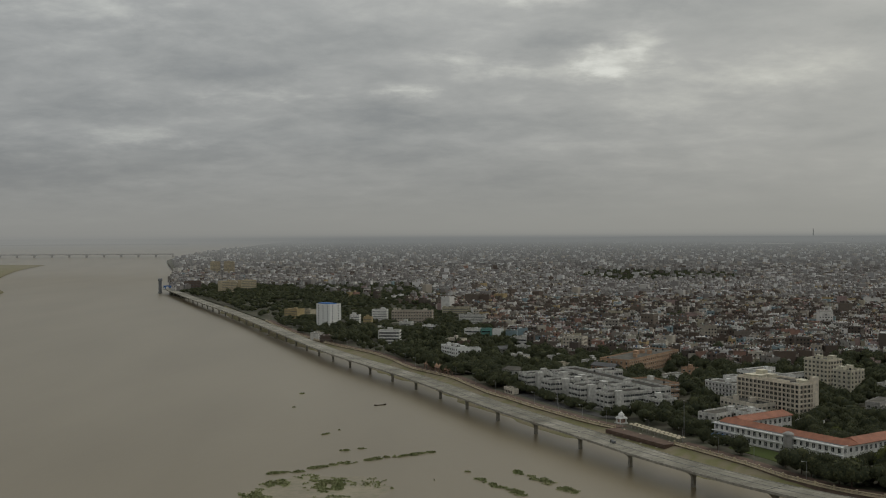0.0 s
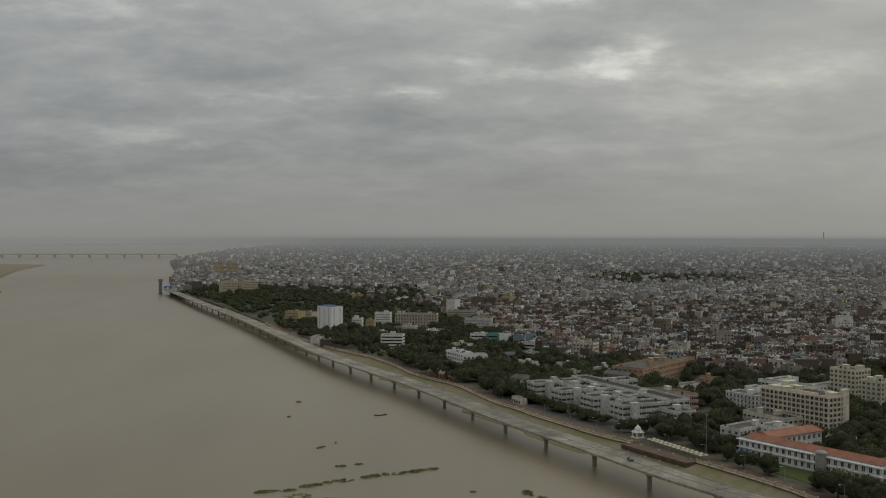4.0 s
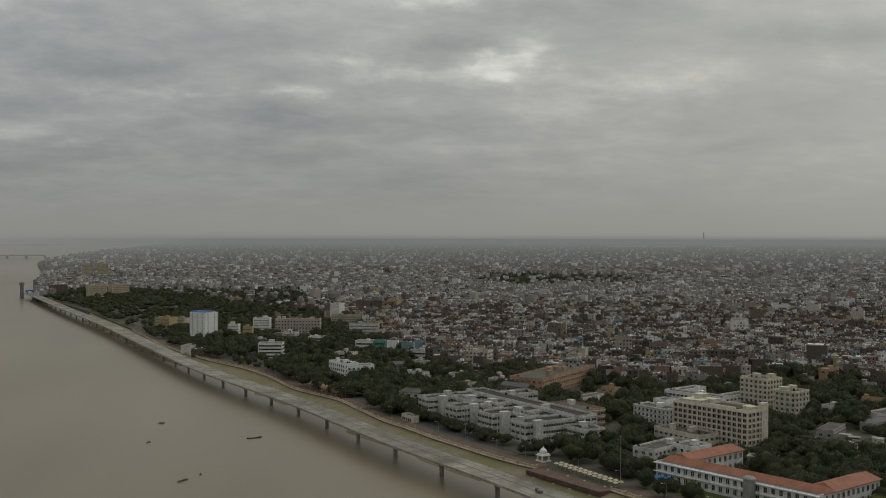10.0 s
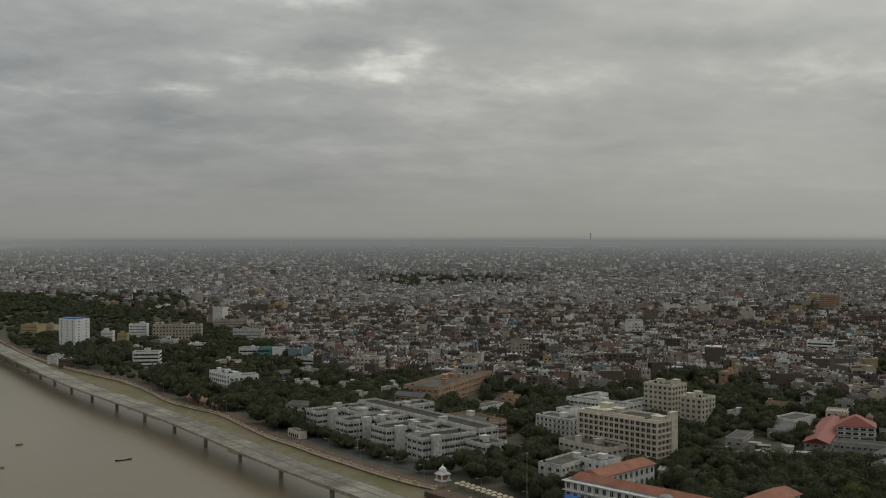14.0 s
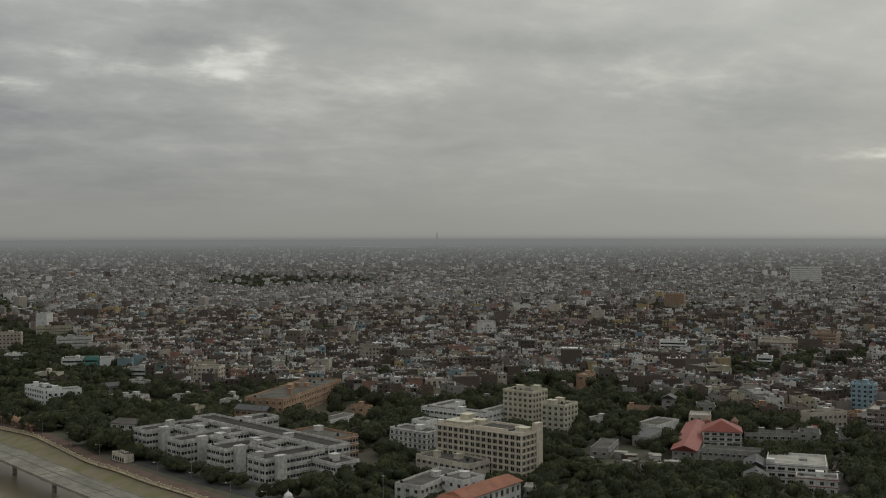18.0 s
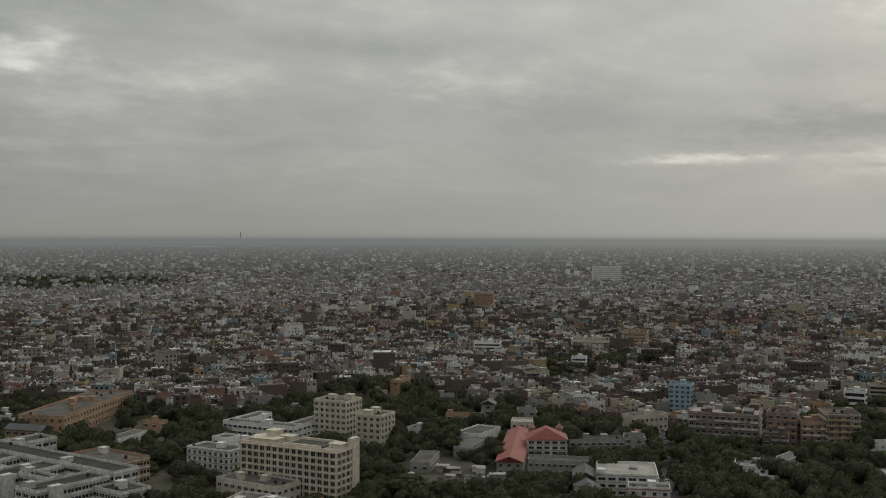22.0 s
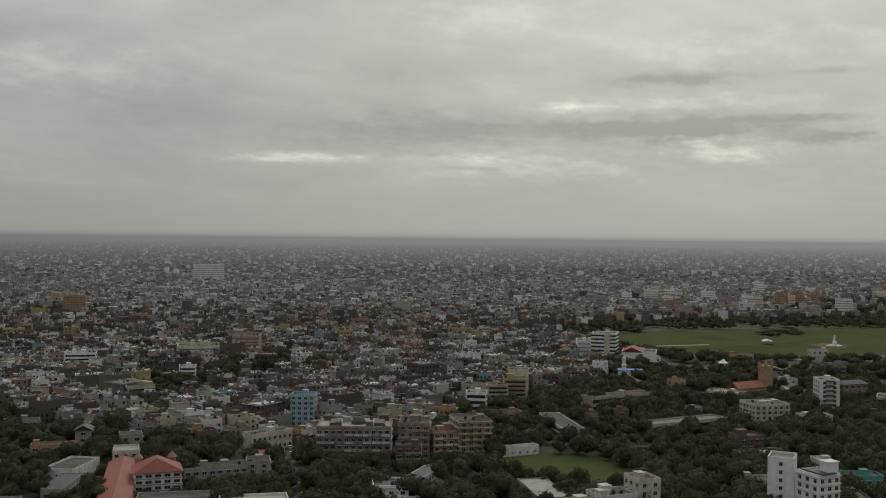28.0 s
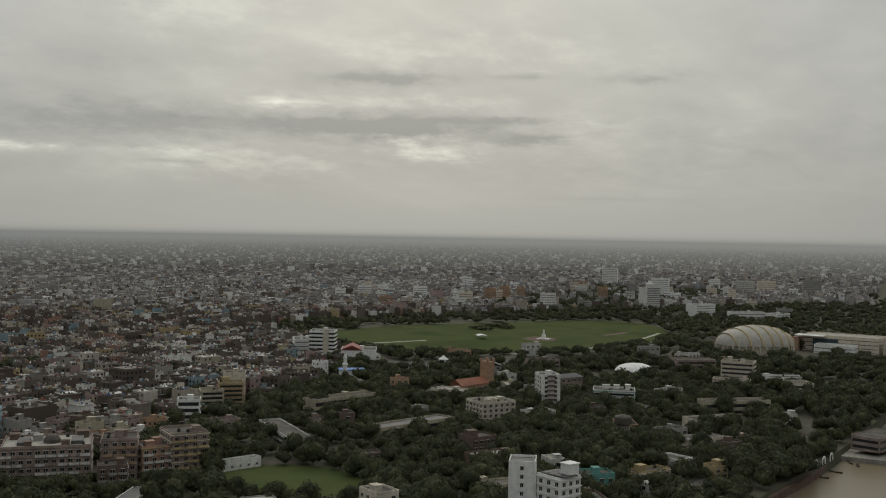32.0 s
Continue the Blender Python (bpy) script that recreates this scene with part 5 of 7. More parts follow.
building("white_row", "grey-white three-storey house under trees", (-24, 1190), (-8, 1186), 12, 9, 3, 1, "house", wall="white", sides="FR", seed=66)
building("white_row", "cream two-storey house under trees", (2, 1060), (18, 1052), 12, 7.5, 2, 1, "house", wall="cream", sides="FR", seed=67)
building("white_row", "stained pale three-storey house", (66, 1050), (82, 1042), 12, 9.5, 3, 1, "house", wall="stain", sides="FR", seed=68)
building("white_row", "white three-storey college house", (70, 1170), (90, 1164), 13, 10, 3, 1, "house", wall="white", sides="FR", seed=69)
building("green_glass_clinic", "white clinic with a green glazed corner", (22, 1114), (38, 1110), 14, 12, 3, 1, wall="white", sides="FR", seed=49)
building("green_glass_clinic", "green glazed wing of clinic", (39, 1108), (50, 1107), 12, 12.5, 3, 0, wall="teal", sides="F", seed=50)
building("green_glass_clinic", "plain white end block", (51, 1106), (62, 1105), 12, 12, 3, 0, wall="bright", sides="R", seed=51)
building("white_lodge", "white lodge above river promenade", (-67, 1094), (-45, 1092), 14, 12.5, 4, 1, wall="white", sides="FR", seed=52)
building("riverside_flats", "tall sand-coloured flats near river", (-605, 2765), (-580, 2770), 20, 38, 11, 2, wall="buff", sides="FR", bay=4, win=(2, 1.8), style="plain")
building("riverside_flats", "tall sand-coloured flats near river", (-572, 2775), (-545, 2780), 20, 38, 11, 2, wall="buff", sides="FR", bay=4, win=(2, 1.8), style="plain", seed=54)
building("riverside_flats", "cream flats by the river", (-420, 2016), (-395, 2035), 16, 22, 7, 2, wall="buff", sides="FR", bay=4, win=(2, 1.8), style="plain", seed=55)
building("riverside_flats", "cream flats by the river", (-388, 2042), (-362, 2062), 16, 22, 7, 2, wall="buff", sides="FR", bay=4, win=(2, 1.8), style="plain", seed=56)
building("riverside_flats", "red-brown flats by the river", (-508, 2090), (-478, 2100), 20, 18, 6, 2, wall="brick", sides="FR", bay=4, win=(2, 1.8), style="plain", seed=57)
# city landmarks further off
building("white_cube_house", "plain white cube house", (556, 930), (565, 922), 10, 11.5, 4, 1, "house", wall="bright", sides="FR")
building("long_secretariat", "long beige government block", (632, 1030), (664, 1000), 26, 13, 4, 4, wall="beige", sides="FR", bay=4)
building("orange_slab", "tall orange-brown slab of flats", (667, 1000), (682, 984), 30, 21, 7, 2, wall="orange", sides="FR", bay=4, band="cream")
building("white_flats", "white six-storey city flats", (520, 1020), (538, 1006), 14, 17, 6, 2, wall="bright", sides="FR", bay=3.5)
building("orange_tower", "orange eight-storey tower block alone", (852, 1545), (874, 1528), 18, 24, 8, 1, wall="orange", sides="FR", bay=4)
building("far_mall", "pair of white towers over a dark mall", (1500, 2085), (1550, 2048), 30, 40, 9, 0, wall="white", sides="FR", bay=6, win=(3, 2), style="plain")
building("yellow_cluster", "pale yellow flats with stained walls", (455, 850), (470, 843), 14, 15, 5, 2, wall="pale_yellow", sides="FRL", seed=58)

for x, y, n in ((311, 609, 0), (294, 586, 1)):
    ob, m, w = building("gabled_hall", "small hall under a dark gabled roof", (x, y), (x + 8, y - 6), 18, 6, 2, 0, wall="grey", sides="FR", par=0.1, seed=60 + n)
    part("gable_roof", gable(w, 18, 6.1, 9.0, 0.6), M["darkroof"], ob, "dark sheet gable roof")
building("pink_row", "low row under a pink-red roof", (404, 687), (419, 679), 8, 5, 1, 0, wall="cream", roof="red", sides="F", par=0.2)
building("long_arcade", "long curved cream arcade of shops", (424, 704), (448, 700), 9, 8.5, 2, 1, wall="cream", sides="FR", bay=2.6, win=(1.2, 1.6), single=True)
hr = random.Random(21)
for k in range(26):
    x, y = hr.uniform(252, 296), hr.uniform(640, 680)
    if (x - 300) * 0.75 + (y - 655) > 6:
        continue
    w, d, h = hr.uniform(3, 6), hr.uniform(3, 5), hr.uniform(2.4, 3.2)
    ob = thing("hut", pose(x, y, GZ, 0, 0, hr.uniform(-60, -30)), f"small {hr.choice(['rusty', 'grey', 'pale'])} sheet-roofed hut in the yard", "hut", "yard huts")
    part("wall", B((0, 0, -0.3, w, d, h)), M[hr.choice(["brick", "grey", "white"])], ob)
    part("roof", gable(w, d, h + 0.05, h + 0.5, 0.35, "x"), M[hr.choice(["roof", "paleroof", "darkroof", "paleroof"])], ob)
    FOOT.append((Vector((x, y)), Vector((0.7, -0.7)), w, d))

# ---- houses of the old city ----
BELT = [(-500, 2300), (-410, 2311), (-139, 1810), (-20, 1602), (34, 1438), (67, 1105), (106, 945), (141, 967), (205, 931), (222, 856), (262, 860), (300, 900), (400, 935), (402, 871), (404, 810), (405, 746), (425, 703),
        (440, 680), (461, 664), (539, 672), (585, 690), (640, 690), (700, 690), (769, 700), (873, 735), (960, 800), (1040, 900), (1110, 960), (1237, 945), (1420, 850), (1560, 720), (1750, 600), (2000, 380),
        (2000, 200), (1302, 300), (881, 320), (579, 352), (245, 405), (140, 480), (60, 700), (-130, 1130), (-500, 1950)]


def inside(poly, x, y):
    x, y = np.asarray(x), np.asarray(y)
    r = np.zeros(x.shape, bool)
    for (x0, y0), (x1, y1) in zip(poly, poly[1:] + poly[:1]):
        if y0 != y1:
            r ^= ((y0 > y) != (y1 > y)) & (x < (x1 - x0) * (y - y0) / (y1 - y0) + x0)
    return r


def clear_of(x, y, margin, ahead=0.0, reach=1e9):
    """True where no named building stands within margin."""
    ok = np.ones(x.shape, bool)
    away = np.maximum(1.0, np.hypot(x - CX, y - CY))
    x, y = np.stack([x, x + ahead * (x - CX) / away]), np.stack([y, y + ahead * (y - CY) / away])
    for o, a, w, d in FOOT:
        if (o - Vector((CX, CY))).length > reach:
            x, y = x[:1], y[:1]
        u = (x - o.x) * a.x + (y - o.y) * a.y
        v = -(x - o.x) * a.y + (y - o.y) * a.x
        ok &= ~((u > -margin) & (u < w + margin) & (v > -margin) & (v < d + margin)).any(0)
    return ok


GROVES = [[(300, 2480), (432, 3000), (737, 2837), (720, 2400), (500, 2260), (378, 2240)], [(-430, 2228), (-79, 2269), (26, 1722), (-156, 1675), (-400, 2000)],
          [(480, 860), (560, 990), (720, 960), (690, 900), (560, 870)], [(750, 1500), (860, 1640), (960, 1560), (930, 1480)], [(1500, 720), (2300, 500), (2300, 900), (1600, 900)],
          [(250, 1330), (300, 1420), (360, 1380), (300, 1300)], [(270, 800), (300, 900), (400, 900), (390, 800)]]
ROADS = [[(320, 555), (353, 595), (392, 641), (443, 700), (458, 718), (472, 738)]]


def by_road(x, y, w):
    near = np.zeros(x.shape, bool)
    for line in ROADS:
        for (x0, y0), (x1, y1) in zip(line, line[1:]):
            t = np.clip(((x - x0) * (x1 - x0) + (y - y0) * (y1 - y0)) / ((x1 - x0) ** 2 + (y1 - y0) ** 2), 0, 1)
            near |= np.hypot(x - x0 - t * (x1 - x0), y - y0 - t * (y1 - y0)) < w
    return near


CAMPUS_FREE = [[(490, 600), (507, 602), (522, 588), (527, 562), (515, 540), (486, 521), (466, 530), (462, 552), (470, 582)], [(150, 560), (160, 575), (188, 512), (176, 500)],
               [(880, 735), (860, 690), (890, 640), (960, 570), (1010, 560), (985, 600), (930, 680), (905, 735)],
               [(330, 560), (400, 650), (470, 640), (500, 560), (440, 440), (250, 430)]]
# low campus and villa buildings scattered among the trees
cr2 = random.Random(31)
CW = ["stain", "grey", "grey", "brick", "stain", "pale_yellow", "pink", "grey", "orange"]
CN = {"stain": "stained white", "cream": "cream", "grey": "grey", "brick": "brick", "pale_yellow": "faded yellow", "pink": "brown plaster", "orange": "ochre"}
made = 0
for _ in range(900):
    azd, D = cr2.uniform(-8, 76), cr2.uniform(330, 1050)
    x, y = CX + D * math.sin(radians(azd)), CY + D * math.cos(radians(azd))
    w, d, fl = cr2.uniform(8, 22), cr2.uniform(7, 12), cr2.choice([1, 1, 2, 2, 2, 3])
    a = radians(cr2.choice([-40, -50, -35, 45, 30]) + cr2.uniform(-8, 8))
    spots = np.array([(x + w * u * math.cos(a) - d * v * math.sin(a), y + w * u * math.sin(a) + d * v * math.cos(a)) for u in (0, 0.5, 1) for v in (0, 1)])
    if made >= 74 or not (inside(BELT, spots[:, 0], spots[:, 1]).all() and clear_of(spots[:, 0], spots[:, 1], 7, 10, 800).all()) or inside(MAIDAN, spots[:, 0], spots[:, 1]).any() or by_road(spots[:, 0], spots[:, 1], 12).any():
        continue
    if any(inside(p, spots[:, 0], spots[:, 1]).any() for p in CAMPUS_FREE) or min((Vector(q) - s).length for q in spots for s in shore) < (24 if y < 880 else 60):
        continue
    c = cr2.choice(CW)
    h = 3.3 * fl + 0.3
    FOOT.append((Vector((x, y)), Vector((math.cos(a), math.sin(a))), w, d))
    ob = thing("campus_house", pose(x, y, GZ, 0, 0, math.degrees(a)), f"{CN[c]} {['single-storey', 'two-storey', 'three-storey'][fl - 1]} flat-roofed house among trees", "house", "campus houses")
    pitched = cr2.random() < 0.2
    part("wall", shell(w, d, h, 0.1 if pitched else 0.8), M[c], ob)
    rf = part("roof", gable(w, d, h + 0.1, h + 2.4, 0.6, "x", cr2.choice([0, 3])) if pitched else B((0.3, 0.3, h - 0.3, w - 0.3, d - 0.3, h + 0.02)), M[cr2.choice(["roof", "tar", "roof", "paleroof", "tar"]) if not pitched else cr2.choice(["darkroof", "roof"])], ob)
    if not pitched:
        k = cr2.uniform(2.2, 3.4)
        ox, oy = cr2.uniform(0.5, w - k - 0.5), cr2.uniform(0.5, d - k - 0.5)
        part("stair_head", B((ox, oy, h, ox + k, oy + k, h + 2.3), (ox - 0.2, oy - 0.2, h + 2.3, ox + k + 0.2, oy + k + 0.2, h + 2.45)), M[c], rf)
    me = window_mesh(2.0, 1.5, "shade", "frame")
    for px_, py_, deg, ln in ((0, 0, 0, w), (w, 0, 90, d), (0, d, 270, d)):
        nrm = Vector((math.sin(radians(deg) + a), -math.cos(radians(deg) + a)))
        if nrm.dot(Vector((CX - x, CY - y))) < 0:
            continue
        nn = max(1, int(ln / 4.2))
        for j in range(nn):
            for f in range(fl):
                if D < 760 or f == fl - 1:
                    part("window", me, None, ob).matrix_local = pose(px_, py_, 0, 0, 0, deg) @ pose((j + 0.5) * ln / nn, 0, f * 3.3 + 1.1)
    made += 1

landpoly = [(p.x, p.y) for p in shore] + [polar(-15.9 + k * (89.35 + 15.9) / 60, R0) for k in range(1, 60)]
rng = np.random.default_rng(7)


def boxes_mesh(name, x, y, w, d, h, a, z, mats, parapet=True):
    """Many flat-roofed boxes as one mesh; walls take the first material, roofs the second."""
    n = len(x)
    ca, sa = np.cos(a), np.sin(a)
    sx, sy = np.array([-.5, .5, .5, -.5]), np.array([-.5, -.5, .5, .5])
    lv = []
    def ring(inset, zz):
        lx, ly = sx * (w[:, None] - 2 * inset), sy * (d[:, None] - 2 * inset)
        return np.stack([x[:, None] + lx * ca[:, None] - ly * sa[:, None], y[:, None] + lx * sa[:, None] + ly * ca[:, None], np.repeat(zz[:, None], 4, 1)], -1)
    if parapet:
        v = np.concatenate([ring(0, z - 0.5), ring(0, z + h + 0.9), ring(0.25, z + h + 0.9), ring(0.25, z + h)], 1)
        f = [(k + o, (k + 1) % 4 + o, (k + 1) % 4 + o + 4, k + o + 4) for o in (0, 4, 8) for k in range(4)] + [(12, 13, 14, 15)]
        mi = [0] * 12 + [1]
    else:
        v = np.concatenate([ring(0, z - 0.5), ring(0, z + h)], 1)
        f = [(k, (k + 1) % 4, (k + 1) % 4 + 4, k + 4) for k in range(4)] + [(4, 5, 6, 7)]
        mi = [0] * 4 + [1]
    f = (np.array(f)[None] + (np.arange(n) * v.shape[1])[:, None, None]).reshape(-1, 4)
    me = bpy.data.meshes.new(name)
    me.from_pydata(v.reshape(-1, 3).tolist(), [], f.tolist())
    me.polygons.foreach_set("material_index", np.tile(mi, n).astype(np.int32))
    for m in mats:
        me.materials.append(m)
    return me


# a loose grid of plots, turned a little from quarter to quarter
xs, ys = np.meshgrid(np.arange(-1000, 3200, 9.8), np.arange(350, 3250, 9.8))
xs, ys = xs.ravel(), ys.ravel()
q = np.sin(xs * 0.0021 + 1.3) * 0.5 + np.cos(ys * 0.0017) * 0.5 + np.sin((xs + ys) * 0.006) * 0.15
turn = q * 0.5 - 0.5
px, py = xs + rng.uniform(-2.1, 2.1, xs.shape) + 14 * np.sin(ys * 0.011), ys + rng.uniform(-2.1, 2.1, xs.shape) + 14 * np.sin(xs * 0.009)
dist = np.hypot(px - CX, py - CY)
ok = inside(landpoly, px, py) & (dist < R0 - 10) & ~inside(BELT, px, py) & clear_of(px, py, 3, 9, 1150) & ~by_road(px, py, 6) & (rng.random(px.shape) < 0.86)
az = np.degrees(np.arctan2(px - CX, py - CY))
ok &= (az > -24) & (az < 95)
for g in GROVES:
    ok &= ~(inside(g, px, py) & (rng.random(px.shape) < 0.9))
px, py, turn, dist = px[ok], py[ok], turn[ok], dist[ok]
n = len(px)
ww, dd = rng.uniform(6.4, 11.6, n), rng.uniform(6.4, 11.6, n)
hh = 3.1 * rng.choice([1, 2, 2, 2, 3, 3, 3, 4, 4], n) + rng.uniform(-0.3, 0.6, n)
tall = rng.random(n) < 0.006
hh[tall] = rng.uniform(15, 21, tall.sum())
ww[tall] += 5
dd[tall] += 6
big = rng.random(n) < 0.05
ww[big] += rng.uniform(4, 11, big.sum())
dd[big] += rng.uniform(0, 4, big.sum())
for ahead in (16, 26, 36, 46):          # low lanes before the named buildings
    low = ~clear_of(px, py, 2, ahead, 1150)
    hh[low] = np.minimum(hh[low], 2.6 + ahead * 0.06)
tt = turn + rng.choice([0, 0, 0, 0.3, -0.25], n)
zz = np.full(n, GZ)
farther = np.clip((dist - 1200) / 1500, 0, 1)
ww, dd, hh = ww * (1 - 0.26 * farther), dd * (1 - 0.26 * farther), hh * (1 + 0.15 * farther)
thin = rng.random(n) > 0.12 * farther
px, py, ww, dd, hh, tt, zz, dist = (v[thin] for v in (px, py, ww, dd, hh, tt, zz, dist))
n = len(px)
# share of houses in the haze-paled colours, growing with distance
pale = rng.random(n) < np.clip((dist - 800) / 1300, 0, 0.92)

near = dist < 1250
COUNTED = 80
order = np.argsort(dist)
single = np.zeros(n, bool)
single[order[:COUNTED]] = True


def windows_mesh(name, idx):
    """Dark recessed openings with pale heads on the two street walls of each house, all in one mesh."""
    V, F, Q = [], [], []
    for i in idx:
        fl = max(1, int(hh[i] / 3.05))
        c, s = math.cos(tt[i]), math.sin(tt[i])
        for side in range(4):
            ln = ww[i] if side % 2 == 0 else dd[i]
            off = (dd[i] if side % 2 == 0 else ww[i]) / 2 + 0.05
            ux, uy = ((1, 0), (0, 1), (-1, 0), (0, -1))[side]
            nx, ny = ((0, -1), (1, 0), (0, 1), (-1, 0))[side]
            wx, wy = nx * c - ny * s, nx * s + ny * c
            if wx * (CX - px[i]) + wy * (CY - py[i]) < 0:
                continue
            k = max(1, int(ln / 3.0))
            if rng.random() < 0.3:
                continue
            for f in range(fl):
                for j in range(k):
                    if rng.random() < 0.25:
                        continue
                    u = (j + 0.5) / k * ln - ln / 2
                    hw, z0 = rng.uniform(0.45, 0.9), f * 3.1 + 0.9
                    b = len(V)
                    for du, dz in ((-hw, 0), (hw, 0), (hw, 1.5), (-hw, 1.5)):
                        lx, ly = ux * (u + du) + nx * off, uy * (u + du) + ny * off
                        V.append((px[i] + lx * c - ly * s, py[i] + lx * s + ly * c, GZ + z0 + dz))
                    F.append((b, b + 1, b + 2, b + 3))
    me = bpy.data.meshes.new(name)
    me.from_pydata(V, [], F)
    me.materials.append(M["glass"])
    return me


def extras_mesh(name, idx, mats):
    idx = np.concatenate([idx[rng.random(len(idx)) < 0.75], idx[rng.random(len(idx)) < 0.45]])
    k = len(idx)
    ox, oy = rng.uniform(-0.28, 0.28, k) * ww[idx], rng.uniform(-0.28, 0.28, k) * dd[idx]
    c, s = np.cos(tt[idx]), np.sin(tt[idx])
    return boxes_mesh(name, px[idx] + ox * c - oy * s, py[idx] + ox * s + oy * c, rng.uniform(1.2, 4.0, k), rng.uniform(1.2, 3.6, k), rng.uniform(0.9, 2.9, k), tt[idx], zz[idx] + hh[idx] + 0.5, mats, False)


CITY = [M["city"], M["houseroof"]]
mid = np.where(~single & (dist < 1500))[0]
rest = np.where(~single & (dist >= 1500))[0]
town = solid("old_city", boxes_mesh("old_city", px[mid], py[mid], ww[mid], dd[mid], hh[mid], tt[mid], zz[mid], CITY), None, "dense brick and plaster city houses with flat roofs", "houses", kind="stuff")
part("windows", windows_mesh("windows", mid[dist[mid] < 1350]), None, town, "dark window openings")
part("roof_rooms", extras_mesh("roof_rooms", mid, CITY), None, town, "stair heads and tanks on the roofs")
small = np.concatenate([np.repeat(np.where(~single & (dist < 1100))[0], 6), np.repeat(np.where(~single & (dist >= 1100) & (dist < 1500))[0], 2)])
k = len(small)
ox, oy = rng.uniform(-0.42, 0.42, k) * ww[small], rng.uniform(-0.42, 0.42, k) * dd[small]
c, s = np.cos(tt[small]), np.sin(tt[small])
part("roof_clutter", boxes_mesh("roof_clutter", px[small] + ox * c - oy * s, py[small] + ox * s + oy * c, rng.uniform(0.35, 1.5, k), rng.uniform(0.35, 1.3, k), rng.uniform(0.6, 1.7, k), tt[small] + rng.uniform(-0.3, 0.3, k), zz[small] + hh[small] + 0.4,
                                [M["clutter"], M["clutter"]], False), None, town, "tanks, pillars and washing on the roofs")
led = mid[(dist[mid] < 1150) & (hh[mid] > 5)]
led = np.concatenate([np.repeat(led, 1), led[hh[led] > 8], led])
lev = np.concatenate([np.full((hh[mid[(dist[mid] < 1150) & (hh[mid] > 5)]]).shape, 3.0), np.full((led.size - 2 * ((dist[mid] < 1150) & (hh[mid] > 5)).sum()), 6.1), hh[mid[(dist[mid] < 1150) & (hh[mid] > 5)]] + 0.72])
keep = rng.random(len(led)) < 0.6
led, lev = led[keep], lev[keep]
part("floor_slabs", boxes_mesh("floor_slabs", px[led], py[led], ww[led] + rng.uniform(0.3, 1.4, len(led)), dd[led] + rng.uniform(0.3, 1.0, len(led)), np.full(len(led), -0.26), tt[led], zz[led] + lev, [M["slab"], M["slab"]], False), None, town, "projecting floor slabs and balconies")
# the second set carries painted haze in its wall and roof colours
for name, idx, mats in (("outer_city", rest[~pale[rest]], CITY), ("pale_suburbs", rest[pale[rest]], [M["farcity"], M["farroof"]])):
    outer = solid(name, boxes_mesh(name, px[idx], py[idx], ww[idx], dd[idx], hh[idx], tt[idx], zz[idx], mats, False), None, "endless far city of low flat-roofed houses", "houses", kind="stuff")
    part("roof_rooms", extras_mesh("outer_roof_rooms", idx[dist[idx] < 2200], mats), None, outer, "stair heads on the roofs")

# the country beyond, drawn in towards the skyline
k = 36000
u = rng.random(k) ** 0.8
d = R0 + 5 + (R1 - R0 - 30) * u
D = np.array([far_radius(v) for v in d])
sh = np.interp(D, [p[0] for p in SHF], [p[1] for p in SHF])
az = sh + 0.3 + (94 - sh) * rng.random(k)
sc = d / D
fx, fy = CX + d * np.sin(np.radians(az)), CY + d * np.cos(np.radians(az))
fz = EYE * (1 - sc) + GZ * sc
keep = rng.random(k) < np.clip(1.15 - D / 16000, 0.15, 1)
fx, fy, fz, sc = fx[keep], fy[keep], fz[keep], sc[keep]
k = len(fx)
# skyline houses all use the wall palette lightened for haze
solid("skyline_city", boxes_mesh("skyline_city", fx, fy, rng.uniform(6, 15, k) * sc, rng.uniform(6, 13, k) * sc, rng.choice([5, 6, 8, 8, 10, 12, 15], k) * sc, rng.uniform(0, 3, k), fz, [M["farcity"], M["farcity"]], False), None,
      "far suburbs, house colours paled to paint haze", "houses", kind="stuff")

